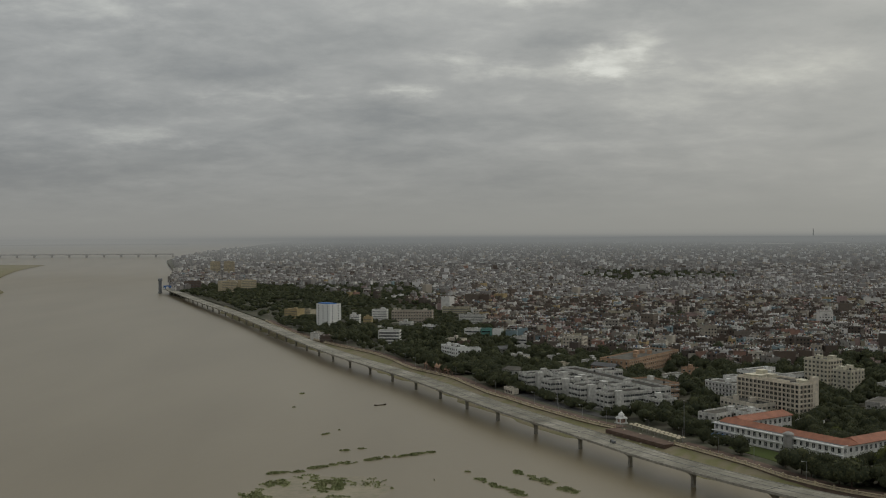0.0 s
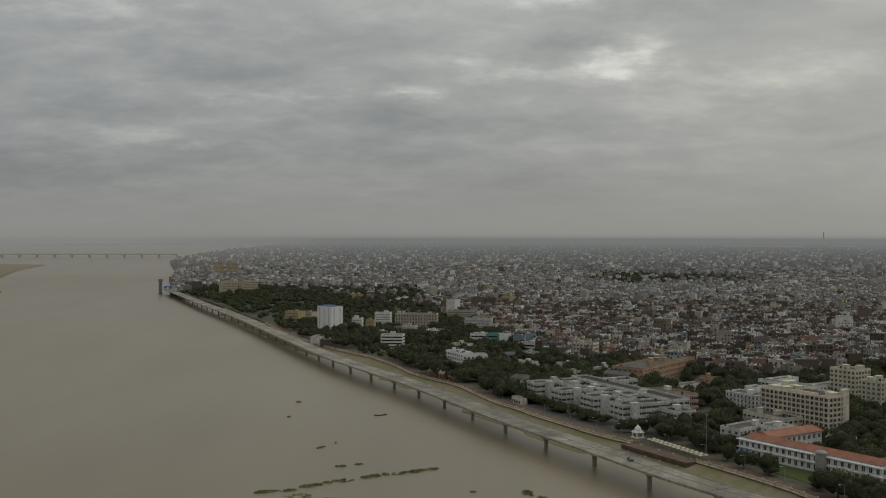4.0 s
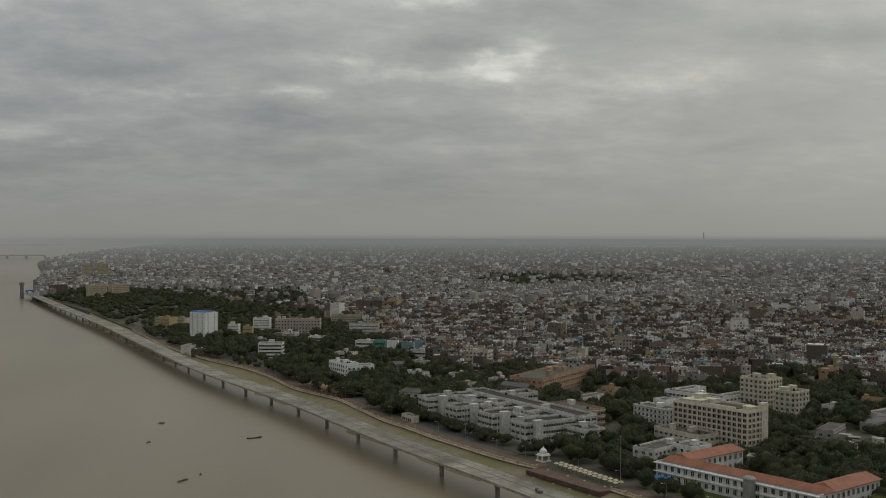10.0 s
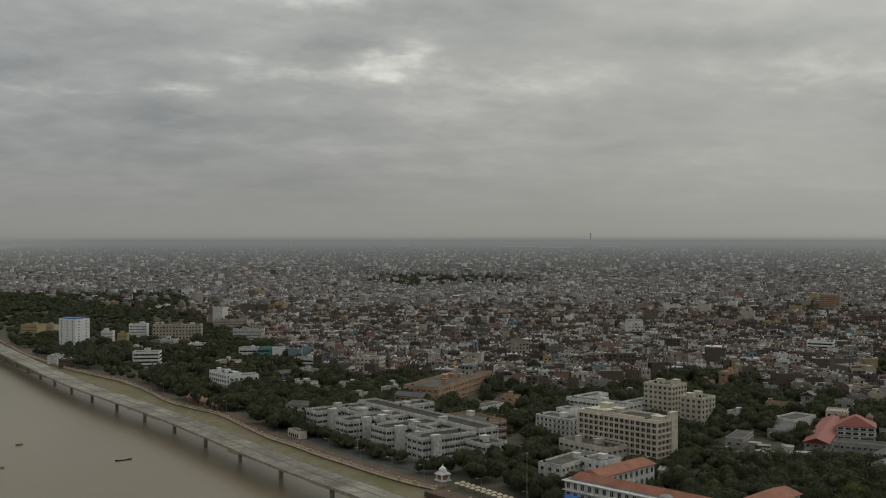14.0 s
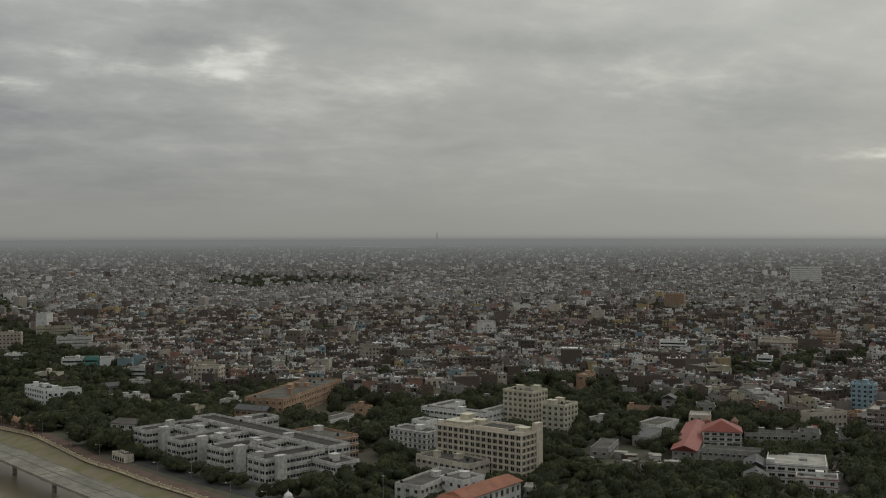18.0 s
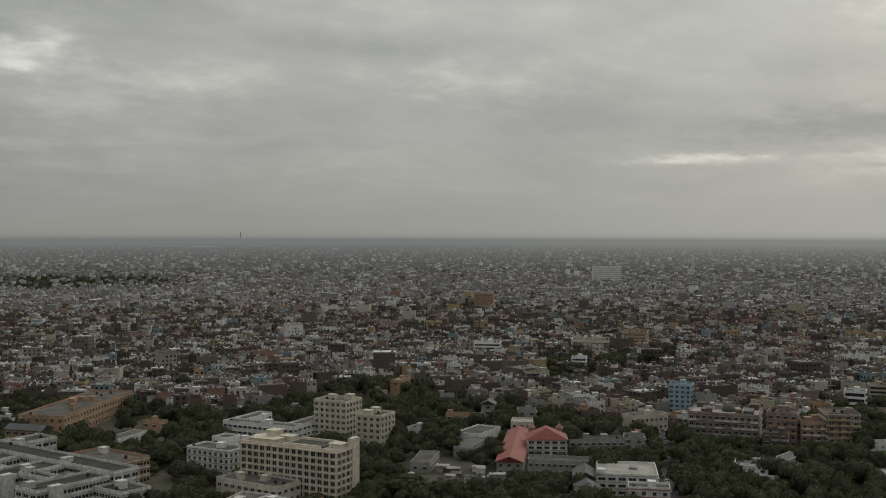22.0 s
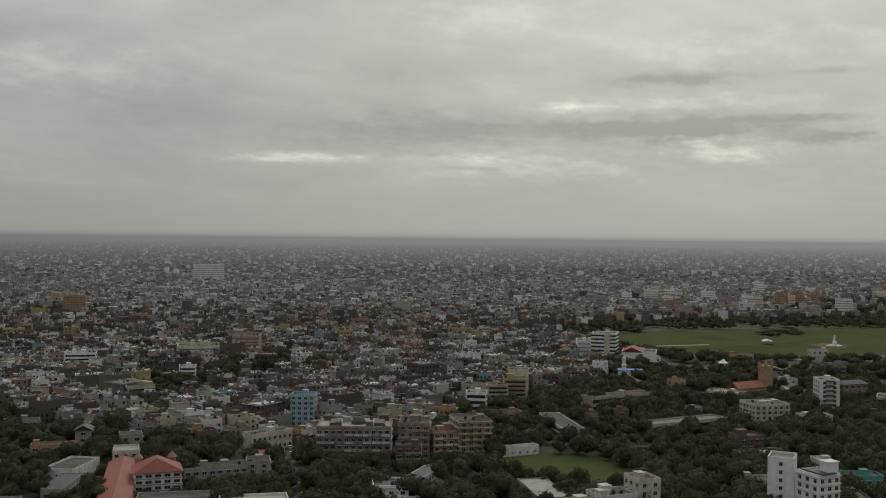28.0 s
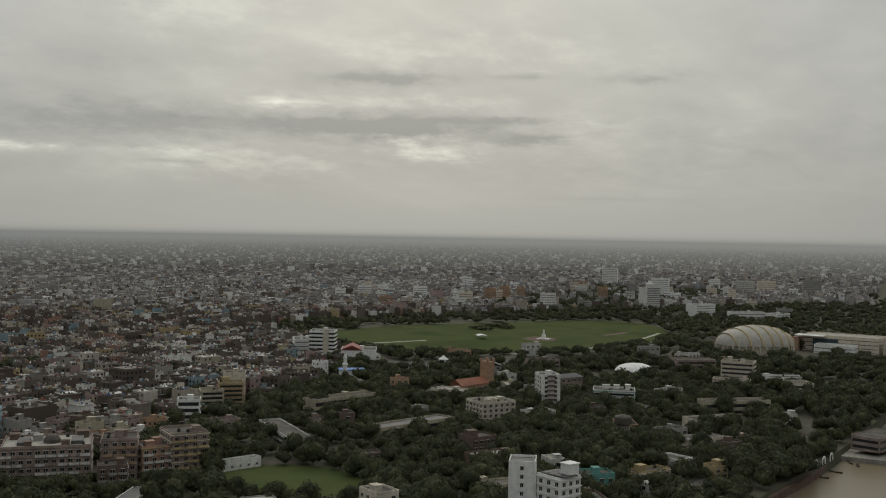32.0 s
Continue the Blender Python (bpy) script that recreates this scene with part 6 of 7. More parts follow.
# nearest houses, each its own
PAL = ["brick", "brick", "pink", "grey", "stain", "brick", "pale_yellow", "brick", "white", "pink", "grey", "orange", "brick", "grey", "stain"]
WORD = {"brick": "bare brick", "pink": "brown plaster", "grey": "grey plaster", "white": "stained white", "cream": "cream", "pale_yellow": "pale yellow", "bright": "white", "blue": "light blue", "orange": "ochre", "stain": "stained pale"}
rnd = random.Random(9)
wmesh = {s: window_mesh(1.3, 1.4, s, "frame") for s in ("shade", "plain")}
for i in np.where(single)[0]:
    c = rnd.choice(PAL)
    fl = max(1, round(hh[i] / 3.1))
    ob = thing("town_house", pose(px[i], py[i], GZ, 0, 0, math.degrees(tt[i])) @ pose(-ww[i] / 2, -dd[i] / 2, 0), f"{WORD[c]} flat-roofed town house of {['one', 'two', 'three', 'four', 'five', 'six', 'seven', 'eight'][min(fl, 8) - 1]} storeys", "house", "old city houses")
    w, d, h = float(ww[i]), float(dd[i]), float(hh[i])
    part("wall", shell(w, d, h), M[c], ob)
    rf = part("roof", B((0.3, 0.3, h - 0.3, w - 0.3, d - 0.3, h + 0.02)), M["houseroof"], ob)
    a = rnd.uniform(2, 3.6)
    x, y = rnd.uniform(0.5, w - a - 0.5), rnd.uniform(0.5, d - a - 0.5)
    part("stair_head", B((x, y, h, x + a, y + a, h + 2.4), (x - 0.2, y - 0.2, h + 2.4, x + a + 0.2, y + a + 0.2, h + 2.55)), M[c], rf)
    part("water_tank", lathe([(0.6, h), (0.62, h + 1.2), (0.3, h + 1.5)], 8, rnd.uniform(1, w - 1), rnd.uniform(1, d - 1)), M["black"], rf)
    for side, (ox, oy, ang, ln) in enumerate(((0, 0, 0, w), (w, 0, 90, d), (0, d, 270, d))):
        world_n = Vector((math.sin(radians(ang)), -math.cos(radians(ang)), 0))
        world_n.rotate(Euler((0, 0, float(tt[i]))))
        if world_n.x * (CX - px[i]) + world_n.y * (CY - py[i]) < 0:
            continue
        nn = max(1, int(ln / 3.0))
        for f in range(fl):
            for j in range(nn):
                if rnd.random() < 0.5:
                    part("window", wmesh["shade" if f % 2 else "plain"], None, ob).matrix_local = pose(ox, oy, 0, 0, 0, ang) @ pose((j + 0.5) * ln / nn, 0, f * 3.05 + 0.9)

# ---- trees ----


def crown_arrays(rng, lobes, leaves, size):
    """Points and faces of a crown: faceted inner lobes under a loose shell of leaf clumps."""
    V, F, N = [], [], []
    ico = bmesh.new()
    bmesh.ops.create_icosphere(ico, subdivisions=1, radius=1)
    iv = np.array([v.co[:] for v in ico.verts])
    ifc = [[v.index for v in f.verts] for f in ico.faces]
    ico.free()
    cents = []
    for k in range(lobes):
        a, r = rng.uniform(0, 6.28), 0.5 * math.sqrt(rng.random()) if k else 0
        c = np.array([r * math.cos(a), r * math.sin(a), 0.62 + rng.uniform(-0.18, 0.2) - 0.25 * r])
        s = np.array([1, 1, 0.72]) * rng.uniform(0.36, 0.54)
        cents.append((c, s))
        b = len(V)
        jit = iv * s * 0.8 * rng.uniform(0.9, 1.1, (len(iv), 1)) + c
        V += jit.tolist()
        N += (iv + (0, 0, 0.25)).tolist()
        F += [[b + q for q in f] for f in ifc]
    for k in range(leaves):
        c, s = cents[rng.integers(len(cents))]
        v = rng.normal(size=3)
        v /= np.linalg.norm(v)
        if v[2] < -0.35:
            v[2] *= -0.6
        p = c + v * s * rng.uniform(0.86, 1.06)
        t = np.cross(v, rng.normal(size=3))
        t /= np.linalg.norm(t) + 1e-9
        o = np.cross(v, t) + v * rng.uniform(-0.3, 0.3)
        e = size * rng.uniform(0.6, 1.35)
        b = len(V)
        q = [p + t * e, p + o * e, p - t * e * 0.8 - o * e * 0.6]
        if np.dot(np.cross(q[1] - q[0], q[2] - q[0]), v) < 0:
            q = q[::-1]
        V += [c.tolist() for c in q]
        N += [(v + rng.normal(size=3) * 0.28 + (0, 0, 0.15)).tolist()] * 3
        F.append([b, b + 1, b + 2])
    N = np.array(N)
    return np.array(V), F, N / np.linalg.norm(N, axis=1, keepdims=True)


def mesh_of(name, V, F, N, mat):
    me = bpy.data.meshes.new(name)
    me.from_pydata(np.asarray(V).tolist(), [], F)
    me.materials.append(mat)
    me.polygons.foreach_set("use_smooth", np.ones(len(me.polygons), bool))
    me.normals_split_custom_set_from_vertices(N.tolist())
    return me


def trunk_mesh(rng):
    bm = bmesh.new()
    def limb(p, q, r0, r1):
        p, q = Vector(p), Vector(q)
        z = (q - p).normalized()
        x = z.orthogonal().normalized()
        y = z.cross(x)
        rings = [[bm.verts.new(c + (x * math.cos(k * 1.047) + y * math.sin(k * 1.047)) * r) for k in range(6)] for c, r in ((p, r0), (q, r1))]
        for k in range(6):
            bm.faces.new((rings[0][k], rings[0][(k + 1) % 6], rings[1][(k + 1) % 6], rings[1][k]))
    limb((0, 0, -0.05), (0.02, 0.01, 0.4), 0.05, 0.035)
    for k in range(4):
        a = k * 1.6 + rng.uniform(0, 1)
        limb((0.02, 0.01, 0.36), (0.3 * math.cos(a), 0.3 * math.sin(a), 0.66), 0.028, 0.012)
    me = bpy.data.meshes.new("trunk")
    bm.to_mesh(me)
    bm.free()
    me.materials.append(M["bark"])
    return me


gx, gy = np.meshgrid(np.arange(-800, 2400, 9.6), np.arange(280, 3000, 9.6))
gx, gy = gx.ravel(), gy.ravel()
gx, gy = gx + rng.uniform(-4.4, 4.4, gx.shape), gy + rng.uniform(-4.4, 4.4, gy.shape)
tree = inside(BELT, gx, gy)
patch = np.sin(gx * 0.031 + 0.5 * np.sin(gy * 0.02)) + np.sin(gy * 0.027 + 1.1 + 0.6 * np.sin(gx * 0.017))
tree &= (patch > -1.25) | (rng.random(gx.shape) < 0.35) | (np.hypot(gx - CX, gy - CY) < 620)
gd = np.hypot(gx - CX, gy - CY)
tree &= rng.random(gx.shape) < np.where(gd < 700, 0.95, np.where(gd < 1000, 0.8, 0.38))
for g in GROVES:
    tree |= inside(g, gx, gy) & (rng.random(gx.shape) < 0.34)
tree |= ~inside(BELT, gx, gy) & (rng.random(gx.shape) < np.where(patch > 0.9, 0.17, 0.04)) & (np.hypot(gx - CX, gy - CY) < 2800)
tree &= inside([(p.x, p.y) for p in smooth(SHORE, 20)] + [polar(-15.9 + k * 1.754, R0) for k in range(1, 60)], gx - 0.0, gy)
tree &= ~inside(MAIDAN, gx, gy) & clear_of(gx, gy, 2.5, 8, 640) & ~by_road(gx, gy, 5.2)
for lawn in ([(490, 600), (507, 602), (522, 588), (527, 562), (515, 540), (486, 521), (466, 530), (462, 552), (470, 582)], [(150, 560), (160, 575), (188, 512), (176, 500)], [(553, 420), (582, 408), (588, 396), (560, 388), (548, 398)]):
    tree &= ~inside(lawn, gx, gy)
SQUARE = [(880, 735), (860, 690), (890, 640), (960, 570), (1010, 560), (985, 600), (930, 680), (905, 735)]
YARD = [(248, 626), (300, 630), (316, 650), (298, 688), (262, 690)]
tree &= ~inside(SQUARE, gx, gy) & ~(inside(YARD, gx, gy) & (rng.random(gx.shape) < 0.8))
sp = np.array([(p.x, p.y) for p in shore])
gx, gy = gx[tree], gy[tree]
dshore = np.full(gx.shape, 1e9)
for (x0, y0), (x1, y1) in zip(sp[:-1], sp[1:]):
    t = np.clip(((gx - x0) * (x1 - x0) + (gy - y0) * (y1 - y0)) / ((x1 - x0) ** 2 + (y1 - y0) ** 2), 0, 1)
    dshore = np.minimum(dshore, np.hypot(gx - x0 - t * (x1 - x0), gy - y0 - t * (y1 - y0)))
edge = np.where((gy > 655) & (gy < 770) & (gx < 200), 18.0, np.where((gy > 560) & (gx < 200) & (gy < 770), 14.0, np.where(gx > 450, 1.5, 6.0)))
gx, gy = gx[dshore > edge], gy[dshore > edge]
# small trees round the monument
for _ in range(14):
    gx, gy = np.append(gx, rng.uniform(1222, 1285)), np.append(gy, rng.uniform(722, 760))
# trees overhanging the western bank
for p in smooth(SHORE[2:9], 8):
    if rng.random() < 0.75 and not (676 < p.x < 700):
        gx, gy = np.append(gx, p.x + rng.uniform(-2, 2)), np.append(gy, p.y + rng.uniform(2.5, 7))
# a ragged row of trees before the hospital wings
for _ in range(20):
    u, v = rng.choice([-14, -8, 24, 30, 36, 58, 63, 92, 97, 122]) + rng.uniform(-3, 3), rng.uniform(-17, -9)
    gx, gy = np.append(gx, 57 + ax.x * u + ay.x * v), np.append(gy, 786 + ax.y * u + ay.y * v)
td = np.hypot(gx - CX, gy - CY)
tr = rng.uniform(3.8, 7.4, len(gx)) * np.where(rng.random(len(gx)) < 0.22, 1.45, 1.0) * np.where(td > 1000, 1.3, 1.0)
th = np.minimum(tr, 7.0) * np.where(td > 1000, 0.8, 1.0) * rng.uniform(1.15, 1.7, len(gx))
for ahead in (34, 27, 20, 14, 8):
    low = ~clear_of(gx, gy, 1, ahead, 790)
    tr[low], th[low] = np.minimum(tr[low], 3.4 + ahead * 0.06), np.minimum(th[low], 2.8 + ahead * 0.17)
for ahead in (15, 30, 45):             # a low fringe before the big lawn
    away = np.maximum(1.0, np.hypot(gx - CX, gy - CY))
    low = inside(MAIDAN, gx + ahead * (gx - CX) / away, gy + ahead * (gy - CY) / away)
    th[low] = np.minimum(th[low], 3.0 + ahead * 0.08)
tz = np.full(len(gx), GZ)
to = np.argsort(td)
variants = []
for k in range(7):
    V, F, N = crown_arrays(rng, 12, 2200, 0.056)
    cm = mesh_of("crown", V, F, N, M["leaf_light"] if k == 6 else M["leaf"])
    variants.append((cm, trunk_mesh(rng)))
lone = to[:250]
firsts = {}
for i in lone:
    k = int(rng.integers(0, 6)) if rng.random() > 0.05 else 6
    m = pose(gx[i], gy[i], GZ, 0, 0, rng.uniform(0, 360))
    if k not in firsts:
        ob = thing("tree", m, "yellow-green leafy broadleaf tree" if k == 6 else "dense dark green broadleaf tree", "tree", "riverside trees")
        part("trunk", variants[k][1], None, ob)
        part("crown", variants[k][0], None, ob)
        firsts[k] = ob
    else:
        ob = copy_thing(firsts[k], m)
    s = (tr[i] * 1.22, tr[i] * 1.22, th[i] * 1.08)
    for o in ob.children:
        o.scale = s
others = to[250:]
od = td[others]
groups = {"park_trees": (others[od < 800], 8, 620, 0.085, "dense dark green park trees"), "belt_trees": (others[(od >= 800) & (od < 1200)], 5, 190, 0.13, "dark green trees between the blocks"),
          "far_trees": (others[od >= 1200], 3, 26, 0.22, "far groves of dark green trees")}
for name, (idx, lobes, leaves, size, words) in groups.items():
    tmpl = [crown_arrays(rng, lobes, leaves, size) for _ in range(6)]
    VV, TT, NN, base = [], [], [], 0
    pick = rng.integers(0, 6, len(idx))
    for k in range(6):
        sel = idx[pick == k]
        V, F, N = tmpl[k]
        a = rng.uniform(0, 6.28, len(sel))
        ca, sa = np.cos(a)[:, None], np.sin(a)[:, None]
        R, H = (tr[sel] * 1.22)[:, None], (th[sel] * 1.08)[:, None]
        P = np.stack([gx[sel][:, None] + R * (V[:, 0] * ca - V[:, 1] * sa), gy[sel][:, None] + R * (V[:, 0] * sa + V[:, 1] * ca), tz[sel][:, None] + H * V[:, 2]], -1)
        VV.append(P.reshape(-1, 3))
        NN.append(np.stack([N[:, 0] * ca - N[:, 1] * sa, N[:, 0] * sa + N[:, 1] * ca, np.repeat(N[None, :, 2], len(sel), 0)], -1).reshape(-1, 3))
        TT.append((np.array(F)[None] + base + np.arange(len(sel))[:, None, None] * len(V)).reshape(-1, 3))
        base += len(sel) * len(V)
    me = bpy.data.meshes.new(name)
    me.from_pydata(np.concatenate(VV).tolist(), [], np.concatenate(TT).tolist())
    me.polygons.foreach_set("use_smooth", np.ones(len(me.polygons), bool))
    me.normals_split_custom_set_from_vertices(np.concatenate(NN).tolist())
    solid(name, me, M["leaf"], words, "trees", kind="stuff")

# ---- river things ----


def near_of(D):
    if D <= R0:
        return D
    v = (D - R0) / (R1 - R0)
    return R0 + (R1 - R0) * v / (1 + 0.9 * v)


def drawn_in(x, y, z):
    """A far true place, moved in along its sight line as the far land is."""
    D = math.hypot(x - CX, y - CY)
    s = near_of(D) / D
    return Vector((CX + (x - CX) * s, CY + (y - CY) * s, EYE * (1 - s) + z * s)), s


def reed_mesh(name, spots, seed):
    """Low clumps of half-drowned reeds: many small upright blades and leaf rags."""
    r = random.Random(seed)
    V, F = [], []
    for cx, cy, rx, ry, ang, n in spots:
        c, s = math.cos(ang), math.sin(ang)
        for _ in range(n):
            a, q = r.uniform(0, 6.28), math.sqrt(r.random())
            if noise.noise(((cx + rx * q * math.cos(a)) * 0.23, (ry * q * math.sin(a) + cy) * 0.23, seed)) < q * 0.75 - 0.5:
                continue
            lx, ly = rx * q * math.cos(a), ry * q * math.sin(a)
            x, y = cx + lx * c - ly * s, cy + lx * s + ly * c
            w, h, t = r.uniform(0.25, 0.7), r.uniform(0.3, 1.1) * (1.15 - q * 0.6), r.uniform(0, 3.14)
            b = len(V)
            ox, oy = w * math.cos(t), w * math.sin(t)
            kx, ky = r.uniform(-0.5, 0.5), r.uniform(-0.5, 0.5)
            V += [(x - ox, y - oy, -0.1), (x + ox, y + oy, -0.1), (x + ox * 0.6 + kx, y + oy * 0.6 + ky, h), (x - ox * 0.6 + kx, y - oy * 0.6 + ky, h * 0.8)]
            F.append((b, b + 1, b + 2, b + 3))
            b = len(V)
            V += [(x - w, y - w * 0.7, 0.12), (x + w, y - w, 0.1), (x + w * 0.8, y + w, 0.14), (x - w, y + w * 0.8, 0.1)]
            F.append((b, b + 1, b + 2, b + 3))
    me = bpy.data.meshes.new(name)
    me.from_pydata(V, [], F)
    return me


solid("reed_islet", reed_mesh("reed_islet", [(-103, 789, 6.5, 3.0, 0.4, 420)], 1), M["reed"], "low islet of drowned reeds in the river", "reeds", kind="stuff")
solid("reed_islet", reed_mesh("reed_islet_b", [(-103, 727, 2.2, 1.0, 0.3, 60), (-71, 629, 4.5, 1.2, 0.9, 90), (-63, 642, 2.2, 1.6, 0.2, 110), (-54, 582, 5.5, 1.6, 0.3, 160), (-45, 587, 3, 0.9, 0.2, 60)], 2), M["reed"], "scattered floating weed rafts", "reeds", kind="stuff")
solid("reed_bank", reed_mesh("reed_bank", [(-64, 540, 6, 4.0, 0.6, 420), (-52, 550, 10, 3.2, 0.62, 700), (-36, 561, 12, 3.2, 0.6, 760), (-18, 570, 11, 3.0, 0.55, 520), (-8, 576, 4, 1.8, 0.5, 160)], 3), M["reed"],
      "long ragged bank of flooded reeds", "reeds", kind="stuff")
solid("reed_bank", reed_mesh("reed_bank_b", [(-54, 503, 13, 17, 0.1, 2300), (-80, 506, 8, 9, 0.3, 500), (-84, 528, 7, 3, 0.3, 330), (-73, 531, 6, 1.8, 0.3, 150), (-86, 478, 9, 18, 0.1, 900), (-50, 465, 16, 18, 0.1, 1600), (-66, 520, 9, 6, 0, 130),
                                             (-35, 505, 9, 12, 0.2, 120), (-24, 495, 2, 2, 0, 60), (-5, 511, 1.3, 1.1, 0, 40)], 4), M["reed"], "broad patch of green flooded scrub", "reeds", kind="stuff")
solid("reed_bank", reed_mesh("reed_bank_c", [(18, 513, 4, 3, -1.0, 200), (24, 501, 9, 3.4, -1.05, 520), (34, 486, 9, 4, -1.05, 520), (37, 527, 6, 3.4, -1.05, 330), (47, 510, 12, 4.5, -1.05, 800), (57, 491, 9, 4, -1.05, 420), (12, 529, 1.4, 1, 0, 40)], 5), M["reed"],
      "long streaks of flooded green scrub", "reeds", kind="stuff")
bm = bmesh.new()
for cx, cy, rx, ry in ((-58, 490, 42, 42),):
    ring = [bm.verts.new((cx + rx * math.cos(k * 0.2618) * (1 + 0.12 * math.sin(k * 2.1)), cy + ry * math.sin(k * 0.2618) * (1 + 0.1 * math.cos(k * 1.7)), -0.02)) for k in range(24)]
    c = bm.verts.new((cx, cy, 0.07))
    for k in range(24):
        bm.faces.new((ring[k], ring[(k + 1) % 24], c))
solid("mud_shoal", bm, material("wet_mud", [(0.20, 0.17, 0.12), (0.27, 0.23, 0.16)], 0.05, 0.5, fine=0.3, dirt=0.5, dirt_col=(0.10, 0.115, 0.05)), "pale mud shoal just under water", "shoal", kind="stuff")


def boat(m, length, label):
    ob = thing("boat", m, label, "boat", "river boats")
    bm = bmesh.new()
    prev = None
    for i in range(9):
        t = i / 8 * 2 - 1
        w = 0.9 * (1 - abs(t) ** 2.4) + 0.06
        z = 0.35 + 0.5 * t * t
        v = [bm.verts.new(c) for c in ((t * length / 2, -w, z), (t * length / 2, -w * 0.5, -0.25), (t * length / 2, w * 0.5, -0.25), (t * length / 2, w, z), (t * length / 2, w * 0.85, z), (t * length / 2, 0, -0.1), (t * length / 2, -w * 0.85, z))]
        if prev:
            for k in range(7):
                bm.faces.new((prev[k], prev[(k + 1) % 7], v[(k + 1) % 7], v[k]))
        prev = v
    bmesh.ops.recalc_face_normals(bm, faces=bm.faces)
    part("hull", bm, M["boatwood"], ob)
    for x in (-0.25, 0.2):
        part("thwart", B((x * length - 0.2, -0.7, 0.3, x * length + 0.2, 0.7, 0.38)), M["bark"], ob)
    return ob


boat(pose(-44, 734, 0, 0, 0, 25), 9, "long dark wooden boat on the river")
for x, y, a, ln in ((678, 343, 20, 8), (652, 350, 60, 10), (672, 339, 5, 7), (636, 355, 70, 8), (112, 604, 110, 6), (106, 614, 115, 6), (103, 620, 100, 6), (118, 594, 120, 5), (790, 330, 10, 8), (-330, 1780, 40, 9)):
    boat(pose(x, y, 0.0, 0, 0, a), ln, "dark wooden boat moored by the bank")

# far road bridge over the river
ob = thing("road_bridge", pose(0, 0, 0), "long low arched road bridge across the river", "bridge")
a, b = Vector((-1353, 5228)), Vector((-3886, 5060))
n = 30
deckp = [drawn_in(*(a + (b - a) * k / (n * 3)), 0) for k in range(n * 3 + 1)]
for name, z0, z1 in (("deck", 12, 15.5), ("parapet", 15.5, 17)):
    bm = bmesh.new()
    prev = None
    for k, (p, s) in enumerate(deckp):
        sag = 2.5 * (abs((k % 3) - 1.5) - 0.5) * s if name == "deck" else 0
        q = [bm.verts.new((p.x, p.y + o * s, p.z + z * s - (sag if z == z0 else 0))) for o, z in ((-9, z0), (9, z0), (9, z1), (-9, z1))]
        if prev:
            for i in range(4):
                bm.faces.new((prev[i], prev[(i + 1) % 4], q[(i + 1) % 4], q[i]))
        prev = q
    part(name, bm, M["concrete"], ob)
for k in range(0, n * 3 + 1, 3):
    p, s = deckp[k]
    part("pier", B((p.x - 3.5 * s, p.y - 7 * s, p.z - 3, p.x + 3.5 * s, p.y + 7 * s, p.z + 12 * s)), M["concrete"], ob)

# green river island
isl = [(-1488, 3951), (-1330, 3300), (-1060, 2500), (-870, 2090), (-960, 1900), (-1350, 2200), (-1800, 3000), (-1900, 3900), (-1700, 4020)]
bm = bmesh.new()
v = [bm.verts.new(drawn_in(p.x, p.y, 1.0)[0]) for p in smooth(isl + isl[:1], 60)[:-1]]
f = bm.faces.new(v)
if f.normal.z < 0:
    f.normal_flip()
bmesh.ops.triangulate(bm, faces=[f])
solid("river_island", bm, M["grassbank"], "flat green flooded river island", "island", kind="stuff")
# low dark far bank
bm = bmesh.new()
for a0, a1, D, h in ((-60, -31, 9000, 10), (-25.5, -14.5, 11000, 9), (-19, -9, 15000, 12), (-40, -22, 13500, 10)):
    prev = None
    for k in range(41):
        t = a0 + (a1 - a0) * k / 40
        e = math.sin(math.pi * k / 40) ** 0.5
        p, s = drawn_in(CX + D * math.sin(radians(t)), CY + D * math.cos(radians(t)), 0)
        q = [bm.verts.new((p.x, p.y, p.z)), bm.verts.new((p.x, p.y, p.z + h * e * s * (0.7 + 0.5 * noise.noise((t * 1.7, D, 0))))), bm.verts.new((p.x * 1.008, p.y * 1.008, p.z + rise(p.x * 1.008, p.y * 1.008) - rise(p.x, p.y)))]
        if prev:
            bm.faces.new((prev[0], q[0], q[1], prev[1]))
            bm.faces.new((prev[1], q[1], q[2], prev[2]))
        prev = q
solid("far_bank", bm, M["leaf"], "low wooded far river banks", "bank", kind="stuff")

# river-gauge tower at the viaduct's far end
ob = thing("gauge_tower", pose(-560, 2105, 0), "slim dark grey tower standing in the river", "tower")
part("shaft", lathe([(4.5, -2), (4.2, 2), (3.4, 2.2), (3.2, 24), (4.4, 24.5), (4.4, 29), (3.6, 29.4)], 14), M["darkgrey"], ob)
ob = thing("launching_gantry", pose(-537, 2080, 9.45, 0, 0, 112.6), "blue launching gantry at the viaduct end", "gantry")
for y in (-5.5, 4.5):
    truss = part("truss", B((0, y, 5.2, 34, y + 1.0, 5.8), (0, y, 2.6, 34, y + 1.0, 3.2)), M["bluetarp"], ob, "blue steel truss")
    for k in range(12):
        part("brace", B((k * 3.0, y + 0.3, 3.2, k * 3.0 + 0.4, y + 0.7, 5.2)), M["bluetarp"], truss)
    for x in (4, 28):
        part("leg", B((x, y, 0, x + 1.2, y + 1.0, 2.6)), M["bluetarp"], ob)
for k in range(5):
    part("cross_beam", B((2 + k * 7.2, -4.5, 5.2, 2.8 + k * 7.2, 4.5, 5.8)), M["bluetarp"], ob)

